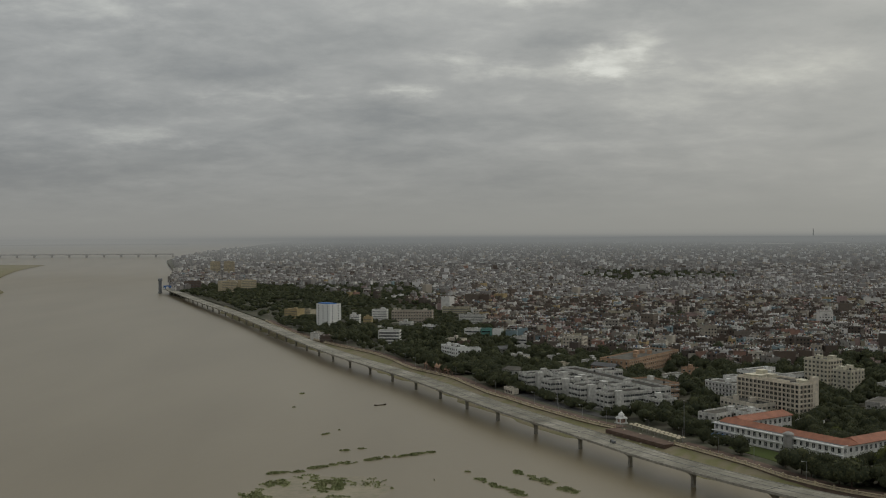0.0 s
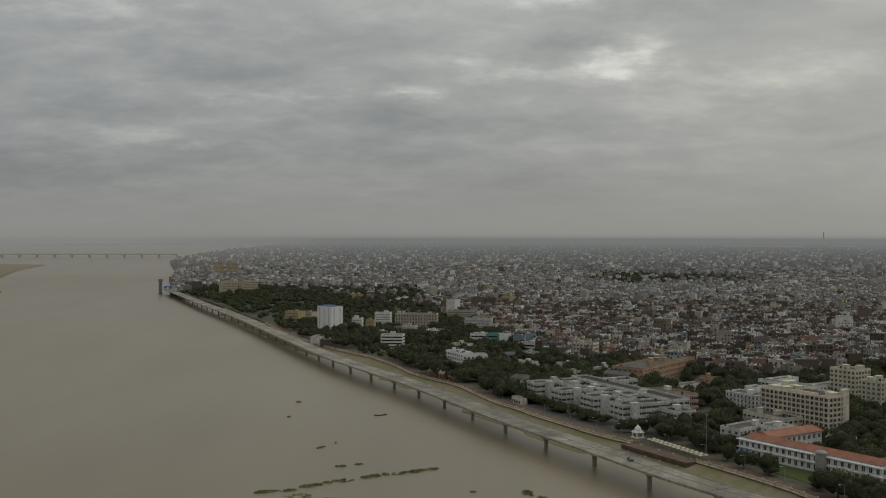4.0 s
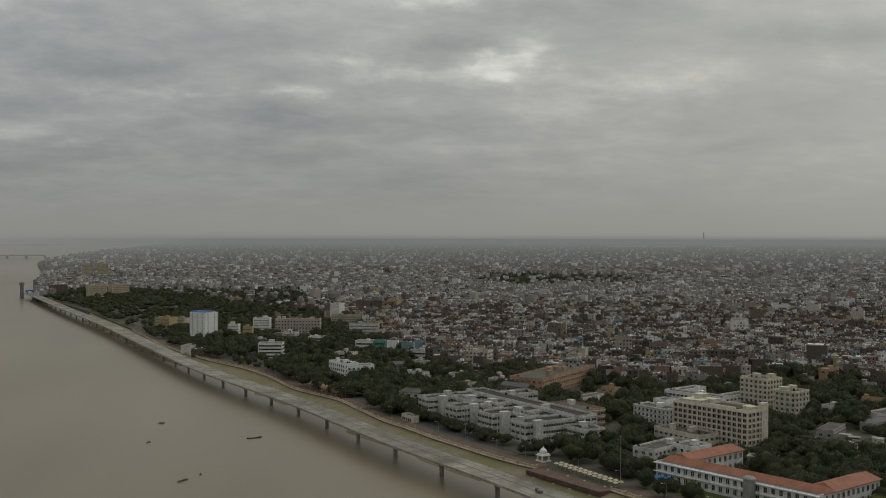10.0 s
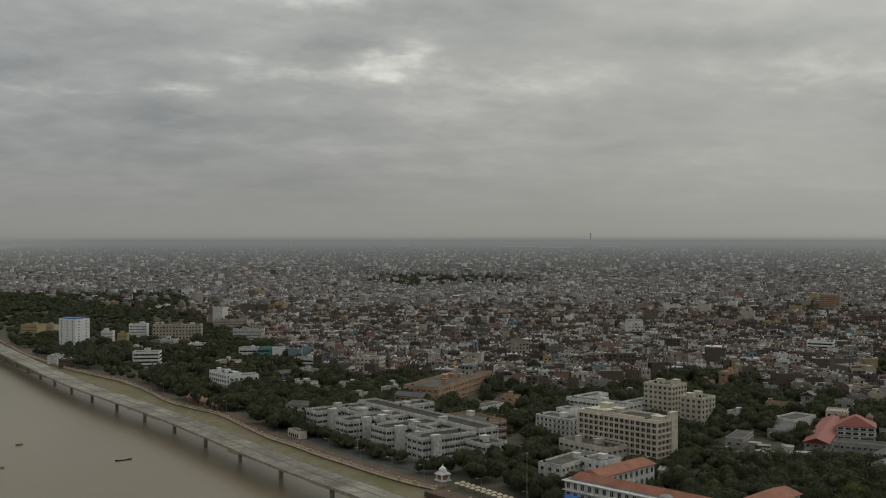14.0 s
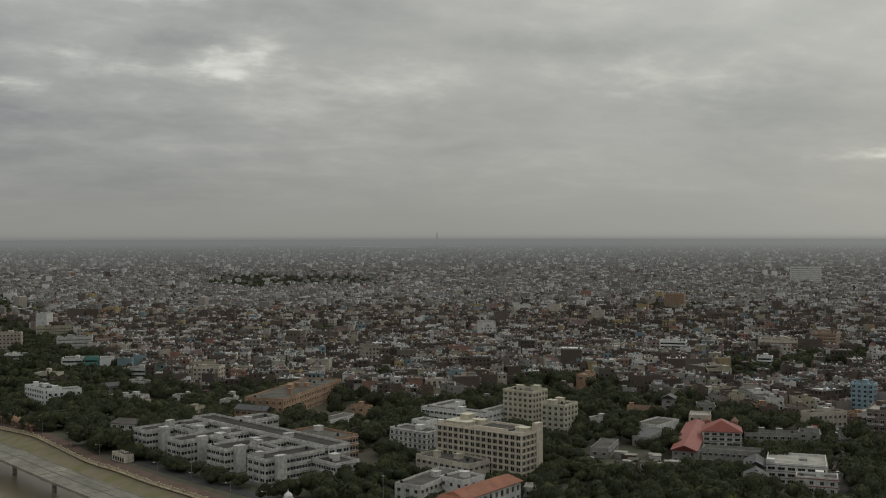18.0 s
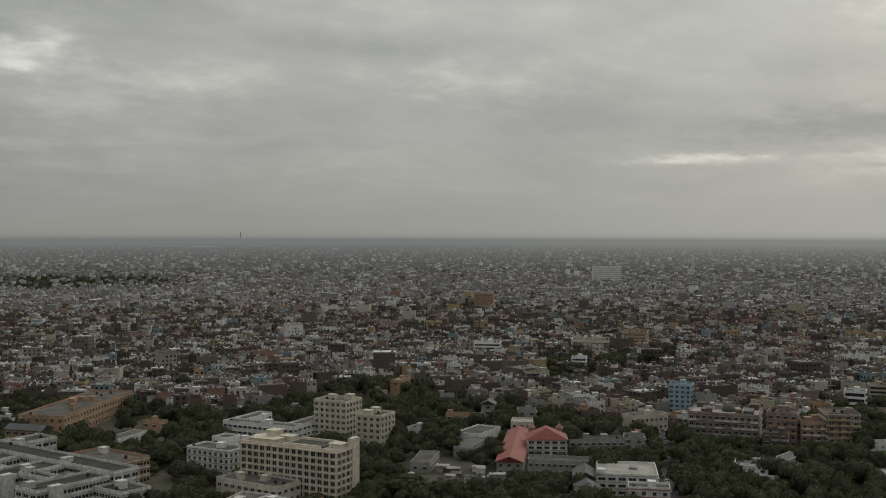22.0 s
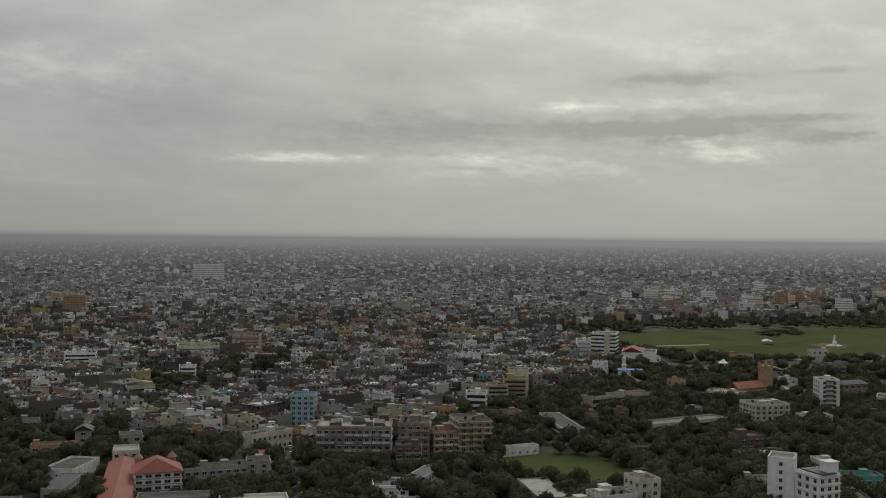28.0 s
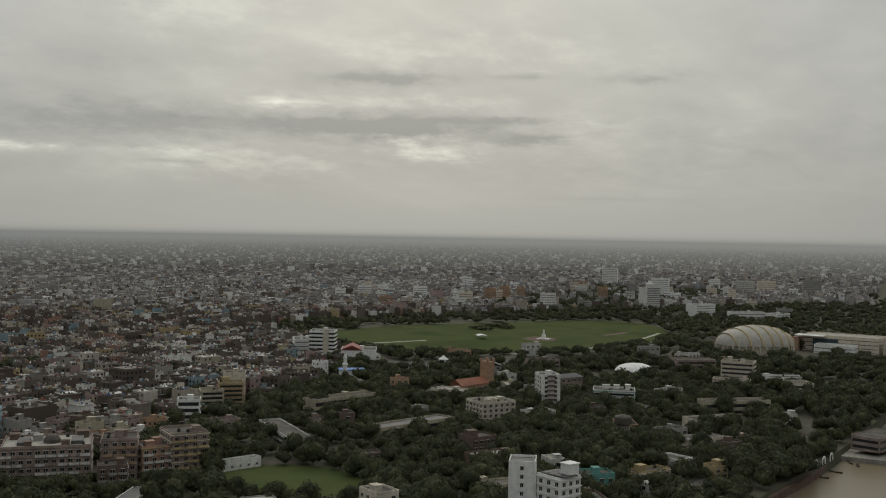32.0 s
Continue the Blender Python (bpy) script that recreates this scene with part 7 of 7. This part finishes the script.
# ---- riverside road, ghat, shrine, pavilions ----
road = smooth([(106, 650), (84, 690), (64, 735), (48, 775)], 12)
solid("river_road", ribbon(road, -6.5, 2.0, GZ - 0.5, GZ + 0.12), M["asphalt"], "dark wet riverside road", "road", kind="structure")
ob = thing("boundary_wall", pose(0, 0, 0), "stained pale boundary wall along the road", "wall")
seg = smooth([(109, 662), (93, 690), (75, 728), (57, 766), (37, 814)], 8)
for i in range(len(seg) - 1):
    if i % 5 != 4:
        part("panel", ribbon([seg[i], seg[i] + (seg[i + 1] - seg[i]) * 0.94], 0, 0.35, GZ, GZ + 1.6), M["grey"], ob)
    part("post", B((seg[i].x - 0.3, seg[i].y - 0.3, GZ, seg[i].x + 0.3, seg[i].y + 0.3, GZ + 1.9)), M["grey"], ob)
ob = thing("gate_house", pose(43, 758, GZ, 0, 0, -66), "cream gate house on the riverside road", "gatehouse")
part("wall", shell(13, 5, 3.4), M["cream"], ob)
part("roof", B((0.3, 0.3, 3.2, 12.7, 4.7, 3.42)), M["roof"], ob)
for k in range(5):
    part("opening", B((1 + k * 2.4, -0.06, 0.4, 2.4 + k * 2.4, 0.0, 2.4)), M["glass"], ob)

ob = thing("shrine", pose(106, 634, GZ, 0, 0, 25), "white riverside shrine with a bulbous dome", "shrine")
ob.scale = (0.82, 0.82, 0.82)
part("plinth", B((-3.5, -3.5, -3, 3.5, 3.5, 0.6)), M["white"], ob)
for x, y in ((-2.4, -2.4), (2.4, -2.4), (-2.4, 2.4), (2.4, 2.4)):
    part("column", B((x - 0.35, y - 0.35, 0.6, x + 0.35, y + 0.35, 3.6)), M["bright"], ob)
part("inner_wall", B((-1.8, -1.8, 0.6, 1.8, 1.8, 3.6)), M["salmon"], ob)
part("eave", B((-3.4, -3.4, 3.6, 3.4, 3.4, 4.0), (-2.7, -2.7, 4.0, 2.7, 2.7, 4.8)), M["bright"], ob)
part("dome", lathe([(1.9, 4.8), (2.3, 5.6), (2.1, 6.6), (1.3, 7.5), (0.5, 8.1), (0.2, 8.8), (0.05, 9.5)], 16), M["bright"], ob, "white bulbous dome")

um = thing("parasol", pose(112, 618.6, GZ), "straw-coloured parasol over the ghat steps", "parasol", "ghat parasols")
part("canopy", lathe([(1.3, 2.3), (1.26, 2.4), (0.7, 2.8), (0.08, 3.0)], 10), material("straw_canopy", [(0.46, 0.40, 0.28), (0.60, 0.53, 0.40)], 0.5, 0.9, dirt=0.2), um)
part("pole", lathe([(0.06, 0), (0.06, 2.9)], 6), M["steel"], um)
for row in range(2):
    for k in range(13):
        if row or k:
            copy_thing(um, pose(112 + k * 1.5 - row * 2.9, 618.6 - k * 3.5 - row * 1.3, GZ))
ob = thing("ghat_steps", pose(0, 0, 0), "broad brown stone ghat steps down to the water", "steps", kind="structure")
gp = smooth([(101.6, 618.8), (113, 597), (126, 572)], 10)
for k in range(12):
    part("step", ribbon(gp, -9.6 + k * 0.8, -8.7 + k * 0.8, -1.5, 2.0 + k * 0.27), M["paving"], ob)
part("landing", ribbon(gp, 0.0, 9.0, 3.0, GZ + 0.2), M["paving"], ob, "red-brown paved landing")
for k in (0.12, 0.4, 0.62, 0.88):
    p = gp[0] + (gp[-1] - gp[0]) * k
    bm = bmesh.new()
    c = [(0, 0.6, GZ + 0.4), (-9.8, 0.6, 2.6), (-9.8, 0.6, 1.5), (0, 0.6, 3.5)]
    va, vb = [bm.verts.new(q) for q in c], [bm.verts.new((x, -0.6, z)) for x, y, z in c]
    bm.faces.new(va), bm.faces.new(vb[::-1])
    for i in range(4):
        bm.faces.new((va[i], vb[i], vb[(i + 1) % 4], va[(i + 1) % 4]))
    part("ramp", bm, M["pale_yellow"], ob, "buff sloping stair wall").matrix_local = pose(p.x, p.y, 0, 0, 0, 28)

chm = None
for k in range(8):
    t = k / 7
    x, y = -17 + 19 * t, 893 - 42 * t
    m = pose(x + 3, y + 1.5, GZ, 0, 0, 20)
    if chm is None:
        chm = thing("pavilion", m, "small domed orange riverside pavilion", "pavilion", "riverside pavilions")
        for cx, cy in ((-1.6, -1.6), (1.6, -1.6), (-1.6, 1.6), (1.6, 1.6)):
            part("column", B((cx - 0.25, cy - 0.25, -0.5, cx + 0.25, cy + 0.25, 3.4)), M["salmon"], chm)
        part("eave", B((-2.3, -2.3, 3.4, 2.3, 2.3, 3.8)), M["salmon"], chm)
        part("dome", lathe([(1.9, 3.8), (1.9, 4.3), (1.2, 5.4), (0.3, 6.0), (0.05, 6.8)], 10), M["orange"], chm, "orange dome")
    else:
        copy_thing(chm, m)

# arches and huts along the western ghat
for k in range(4):
    ob = thing("ghat_arch", pose(626 + k * 11, 360.5 - k * 3.1, GZ - 0.6, 0, 0, -14), "white scalloped ghat arch", "arch", "ghat arches")
    ob.scale = (0.62, 0.62, 0.62)
    bm = bmesh.new()
    for i in range(7):
        a0, a1 = math.pi * i / 7, math.pi * (i + 1) / 7
        c = [(3 * math.cos(q), 3 * math.sin(q)) for q in (a0, a1)] + [(4 * math.cos(q), 4.3 * math.sin(q)) for q in (a1, a0)]
        f0 = [bm.verts.new((x, -0.3, 2 + z)) for x, z in c]
        f1 = [bm.verts.new((x, 0.3, 2 + z)) for x, z in c]
        bm.faces.new(f0[::-1]), bm.faces.new(f1)
        for j in range(4):
            bm.faces.new((f0[j], f0[(j + 1) % 4], f1[(j + 1) % 4], f1[j]))
    part("arch", bm, M["bright"], ob)
    for s in (-1, 1):
        part("post", B((s * 3.5 - 0.5, -0.3, -0.5, s * 3.5 + 0.5, 0.3, 2)), M["bright"], ob)

solid("west_ghat", ribbon(smooth([(545, 379), (579, 372), (632, 359), (680, 352)], 10), -3.5, 2.5, -1.5, 3.4), M["paving"], "brown paved ghat along the western bank", "ghat", kind="structure")

# lamp posts on the promenade and tall masts
lp = None
for i, p in enumerate(smooth([(p[0], p[1]) for p in SHORE[12:33]], 26)):
    m = pose(p.x + 3, p.y + 1.5, GZ + 0.2, 0, 0, 155)
    if lp is None:
        lp = thing("street_lamp", m, "grey steel promenade street lamp", "street lamp", "promenade lamps")
        part("pole", lathe([(0.12, 0), (0.07, 8)], 8), M["steel"], lp)
        arm = part("arm", B((-0.05, -0.05, 7.9, 1.8, 0.05, 8.0)), M["steel"], lp)
        part("head", B((1.5, -0.18, 7.82, 2.3, 0.18, 7.98)), M["bright"], arm, "pale lamp head")
    else:
        copy_thing(lp, m)
for x, y, h in ((134, 592, 20), (127, 806, 22), (75, 700, 16), (148, 700, 18)):
    ob = thing("high_mast_light", pose(x, y, GZ), "tall grey high-mast light", "street lamp", "mast lights")
    part("mast", lathe([(0.2, -0.3), (0.09, h)], 8), M["steel"], ob)
    part("lamp_ring", lathe([(0.2, h - 0.3), (0.55, h - 0.2), (0.55, h), (0.2, h + 0.1)], 10), M["grey"], ob)

# far radio mast
p, s = drawn_in(5 + 8200 * math.sin(radians(19.6)), 140 + 8200 * math.cos(radians(19.6)), GZ)
ob = thing("radio_mast", pose(p.x, p.y, p.z), "tall grey lattice radio mast on the skyline", "mast")
for k in range(3):
    a = k * 2.094
    bm = bmesh.new()
    for z0, z1, r0, r1 in ((-2, 60, 7, 2.5), (60, 125, 2.5, 0.6)):
        q0, q1 = Vector((r0 * math.cos(a), r0 * math.sin(a), z0)) * s, Vector((r1 * math.cos(a), r1 * math.sin(a), z1)) * s
        w = 1.7 * s
        va = [bm.verts.new(q0 + Vector(o) * w) for o in ((-1, -1, 0), (1, -1, 0), (1, 1, 0), (-1, 1, 0))]
        vb = [bm.verts.new(q1 + Vector(o) * w * 0.7) for o in ((-1, -1, 0), (1, -1, 0), (1, 1, 0), (-1, 1, 0))]
        for i in range(4):
            bm.faces.new((va[i], va[(i + 1) % 4], vb[(i + 1) % 4], vb[i]))
    part("leg", bm, M["darkgrey"], ob)
for k in range(8):
    r = 6.5 - k * 0.75
    part("brace", lathe([(r * s, (10 + k * 13) * s), ((r + 0.5) * s, (10.8 + k * 13) * s)], 3), M["darkgrey"], ob)
# long pale depot roofs on the skyline
for az0, D, w in ((15.6, 8600, 330), (17.8, 8300, 240), (20.6, 8800, 160), (9.5, 9500, 140)):
    p, s = drawn_in(5 + D * math.sin(radians(az0)), 140 + D * math.cos(radians(az0)), GZ)
    ob = thing("depot", pose(p.x, p.y, p.z, 0, 0, -az0), "long pale depot shed on the skyline", "shed", "skyline depots")
    part("wall", B((-w / 2 * s, 0, -1, w / 2 * s, 60 * s, 9 * s)), M["grey"], ob)
    part("roof", gable(w * s, 60 * s, 9 * s, 15 * s, 0.5, "x"), M["paleroof"], ob).matrix_local = pose(-w / 2 * s, 0, 0)

# ---- streets and cars ----
main = smooth([(320, 555), (353, 595), (392, 641), (443, 700), (458, 718), (472, 738)], 9)
solid("main_street", ribbon(main, -3.3, 3.3, GZ - 0.4, GZ + 0.14), M["asphalt"], "grey city street between houses", "road", kind="structure")
sq = plate("square", [(905, 735), (870, 705), (836, 668), (812, 640), (830, 618), (866, 604), (935, 600), (1000, 545), (1040, 520), (1030, 560), (985, 610), (935, 655), (915, 700)], GZ + 0.12, M["asphalt"], "wide wet asphalt square and ring road", "road")
CARCOL = [M["bright"], M["grey"], M["black"], M["white"], M["salmon"], M["blue"]]


def car(m, col, k):
    ob = thing("car", m, f"small {['white', 'grey', 'black', 'pale', 'red', 'blue'][k]} car on the street", "car", "street cars")
    bm = B((-2.0, -0.85, 0.35, 2.0, 0.85, 0.95))
    part("body", bm, col, ob)
    c = bmesh.new()
    lo = [c.verts.new(p) for p in ((-1.5, -0.8, 0.95), (1.1, -0.8, 0.95), (1.1, 0.8, 0.95), (-1.5, 0.8, 0.95))]
    hi = [c.verts.new(p) for p in ((-1.1, -0.65, 1.5), (0.5, -0.65, 1.5), (0.5, 0.65, 1.5), (-1.1, 0.65, 1.5))]
    c.faces.new(hi)
    for i in range(4):
        c.faces.new((lo[i], lo[(i + 1) % 4], hi[(i + 1) % 4], hi[i]))
    part("cabin", c, M["glass"], ob, "dark glazed cabin")
    part("roof_panel", B((-1.05, -0.62, 1.5, 0.45, 0.62, 1.54)), col, ob)
    for x in (-1.25, 1.25):
        for y in (-0.8, 0.8):
            w = part("wheel", lathe([(0.32, -0.1), (0.32, 0.1)], 10), M["black"], ob)
            w.matrix_local = pose(x, y, 0.32, 90, 0, 0)
    return ob


cr = random.Random(3)
proto = [None] * 6


def put_car(x, y, deg):
    k = cr.choice([0, 0, 1, 2, 3, 3, 4, 5])
    m = pose(x, y, GZ + 0.14, 0, 0, deg)
    if proto[k] is None:
        proto[k] = car(m, CARCOL[k], k)
    else:
        copy_thing(proto[k], m)


for i in range(2, len(main) - 2):
    for side in (-2.3, 2.2):
        if cr.random() < 0.55:
            t = (main[i + 1] - main[i]).normalized()
            put_car(main[i].x + t.y * side + cr.uniform(-1, 1), main[i].y - t.x * side + cr.uniform(-1, 1), math.degrees(math.atan2(t.y, t.x)))
for _ in range(46):
    a = cr.random()
    put_car(845 + 90 * a + cr.uniform(-10, 18), 655 - 35 * a + cr.uniform(-14, 14), cr.uniform(0, 360))
for k in range(7):
    put_car(590 + k * 2.6, 416 - k * 1.8 + cr.uniform(-1, 1), 40)
ob = thing("deck_vehicle", pose(88, 552, 9.46, 0, 0, 113), "small dark pickup standing on viaduct deck", "pickup")
ob.scale = (0.6, 0.6, 0.6)
part("bed", B((-3, -1.1, 0.7, 1.6, 1.1, 2.2)), M["darkgrey"], ob)
part("cab", B((1.7, -1.1, 0.6, 3.4, 1.1, 2.6)), M["black"], ob)
for x in (-2, -0.8, 2.5):
    for y in (-1, 1):
        part("wheel", lathe([(0.45, -0.15), (0.45, 0.15)], 10), M["black"], ob).matrix_local = pose(x, y, 0.45, 90, 0, 0)

# pale paths worn into the big lawn
for line, w in (([(1012, 640), (1100, 590), (1210, 566), (1300, 560)], 2.2), ([(1030, 790), (1060, 770), (1085, 755)], 2.6), ([(1240, 610), (1265, 600), (1290, 596)], 4.5)):
    solid("path", ribbon(smooth(line, 12), -w, w, GZ + 0.1, GZ + 0.34), M["paving"] if w > 4 else M["paleroof"], "pale trodden path across the lawn", "path", kind="structure")

# mid-rise blocks west of the lawn
mr = random.Random(12)
MW = ["bright", "cream", "grey", "white", "grey", "beige", "orange", "stain", "white", "bright"]
MN = {"bright": "white", "cream": "cream", "grey": "grey", "white": "stained white", "pink": "brown", "beige": "beige", "orange": "ochre-brown", "stain": "stained pale", "darkgrey": "dark grey"}
for k in range(64):
    azd, D = mr.uniform(60, 76), mr.uniform(1500, 2150)
    if k > 50:
        azd, D = mr.uniform(76, 86), mr.uniform(1560, 2300)
    x, y = CX + 45 + D * math.sin(radians(azd)), CY + 125 + D * math.cos(radians(azd))
    if y < 420 or (x < 1480 and 500 < y < 900):
        continue
    w, h = mr.uniform(11, 24), mr.choice([10, 12, 14, 17, 20, 24])
    c = mr.choice(MW)
    dx_, dy_ = math.cos(radians(azd)) * w, -math.sin(radians(azd)) * w
    building("mid_rise_block", f"{MN[c]} mid-rise block beyond the lawn", (x, y), (x + dx_, y + dy_), mr.uniform(14, 24), h, int(h / 3.4), 1, "mid-rise block", "mid-rise blocks", wall=c, sides="FR", bay=4.5, win=(2.6, 1.6), style="plain", seed=k)
for x, y, h, c in ((2150, 440, 34, "grey"), (2140, 520, 30, "beige"), (2165, 560, 28, "stain"), (2330, 860, 40, "white"), (2000, 690, 34, "bright")):
    building("high_rise", f"{MN[c]} high-rise standing over the suburbs", (x, y + 20), (x + 4, y - 12), 22, h, int(h / 3.4), 1, "high-rise", wall=c, sides="FR", bay=5, win=(2.6, 1.8), style="plain")
building("bank_block", "long low white offices with blue roofs", (1542, 510), (1565, 470), 18, 11, 3, 1, wall="white", sides="FR", bay=4.5, style="plain")
building("bank_block", "white slab office with dark bands", (1576, 562), (1606, 541), 20, 17, 5, 1, wall="bright", sides="FR", band="bright", bay=3.6, win=(2.6, 1.6))
building("exhibition_hall", "low hall with red front and pale roof", (1330, 935), (1372, 900), 30, 9, 2, 0, wall="salmon", roof="paleroof", sides="FR", bay=6)
building("pink_gallery", "brown-pink gallery by the ring road", (901, 584), (917, 566), 14, 9, 3, 1, wall="pink", sides="FR", bay=3.6)

# ---- added glowing sheet just before the far city, standing in for haze ----
hz = bpy.data.materials.new("painted_haze_glow")
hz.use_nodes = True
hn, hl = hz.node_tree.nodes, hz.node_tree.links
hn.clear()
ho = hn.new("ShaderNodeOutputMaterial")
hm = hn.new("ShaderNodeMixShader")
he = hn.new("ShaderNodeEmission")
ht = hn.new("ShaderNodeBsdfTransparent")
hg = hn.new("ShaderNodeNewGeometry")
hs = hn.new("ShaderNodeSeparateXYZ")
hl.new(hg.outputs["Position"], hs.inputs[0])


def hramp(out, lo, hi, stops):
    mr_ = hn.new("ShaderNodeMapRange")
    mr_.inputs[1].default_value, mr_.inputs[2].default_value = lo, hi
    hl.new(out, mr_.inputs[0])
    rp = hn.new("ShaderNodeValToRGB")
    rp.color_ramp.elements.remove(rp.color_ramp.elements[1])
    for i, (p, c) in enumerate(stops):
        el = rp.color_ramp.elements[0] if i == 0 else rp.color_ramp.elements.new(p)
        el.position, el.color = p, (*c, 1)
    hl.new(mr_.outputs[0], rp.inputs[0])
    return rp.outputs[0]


# its glow: pale over the wide water, blue-grey over the land, lighter west
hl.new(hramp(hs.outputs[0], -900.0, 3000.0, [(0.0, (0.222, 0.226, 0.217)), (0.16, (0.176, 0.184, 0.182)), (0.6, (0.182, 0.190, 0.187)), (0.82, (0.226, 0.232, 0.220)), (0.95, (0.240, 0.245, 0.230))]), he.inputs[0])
# opacity by height, so the painted haze thickens at the skyline
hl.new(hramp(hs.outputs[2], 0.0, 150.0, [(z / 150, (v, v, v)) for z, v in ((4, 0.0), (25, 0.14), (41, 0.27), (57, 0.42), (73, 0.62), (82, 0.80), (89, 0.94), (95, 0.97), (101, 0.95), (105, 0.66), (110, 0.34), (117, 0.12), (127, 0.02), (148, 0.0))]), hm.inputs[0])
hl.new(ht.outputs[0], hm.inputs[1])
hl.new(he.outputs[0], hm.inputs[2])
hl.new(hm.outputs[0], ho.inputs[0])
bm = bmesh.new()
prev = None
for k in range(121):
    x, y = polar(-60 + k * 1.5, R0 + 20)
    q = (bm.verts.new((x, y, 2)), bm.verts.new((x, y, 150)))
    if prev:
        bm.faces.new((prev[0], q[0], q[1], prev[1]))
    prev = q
solid("backdrop", bm, hz, "glowing see-through sheet painting haze over the far city", "backdrop", kind="structure").visible_shadow = False
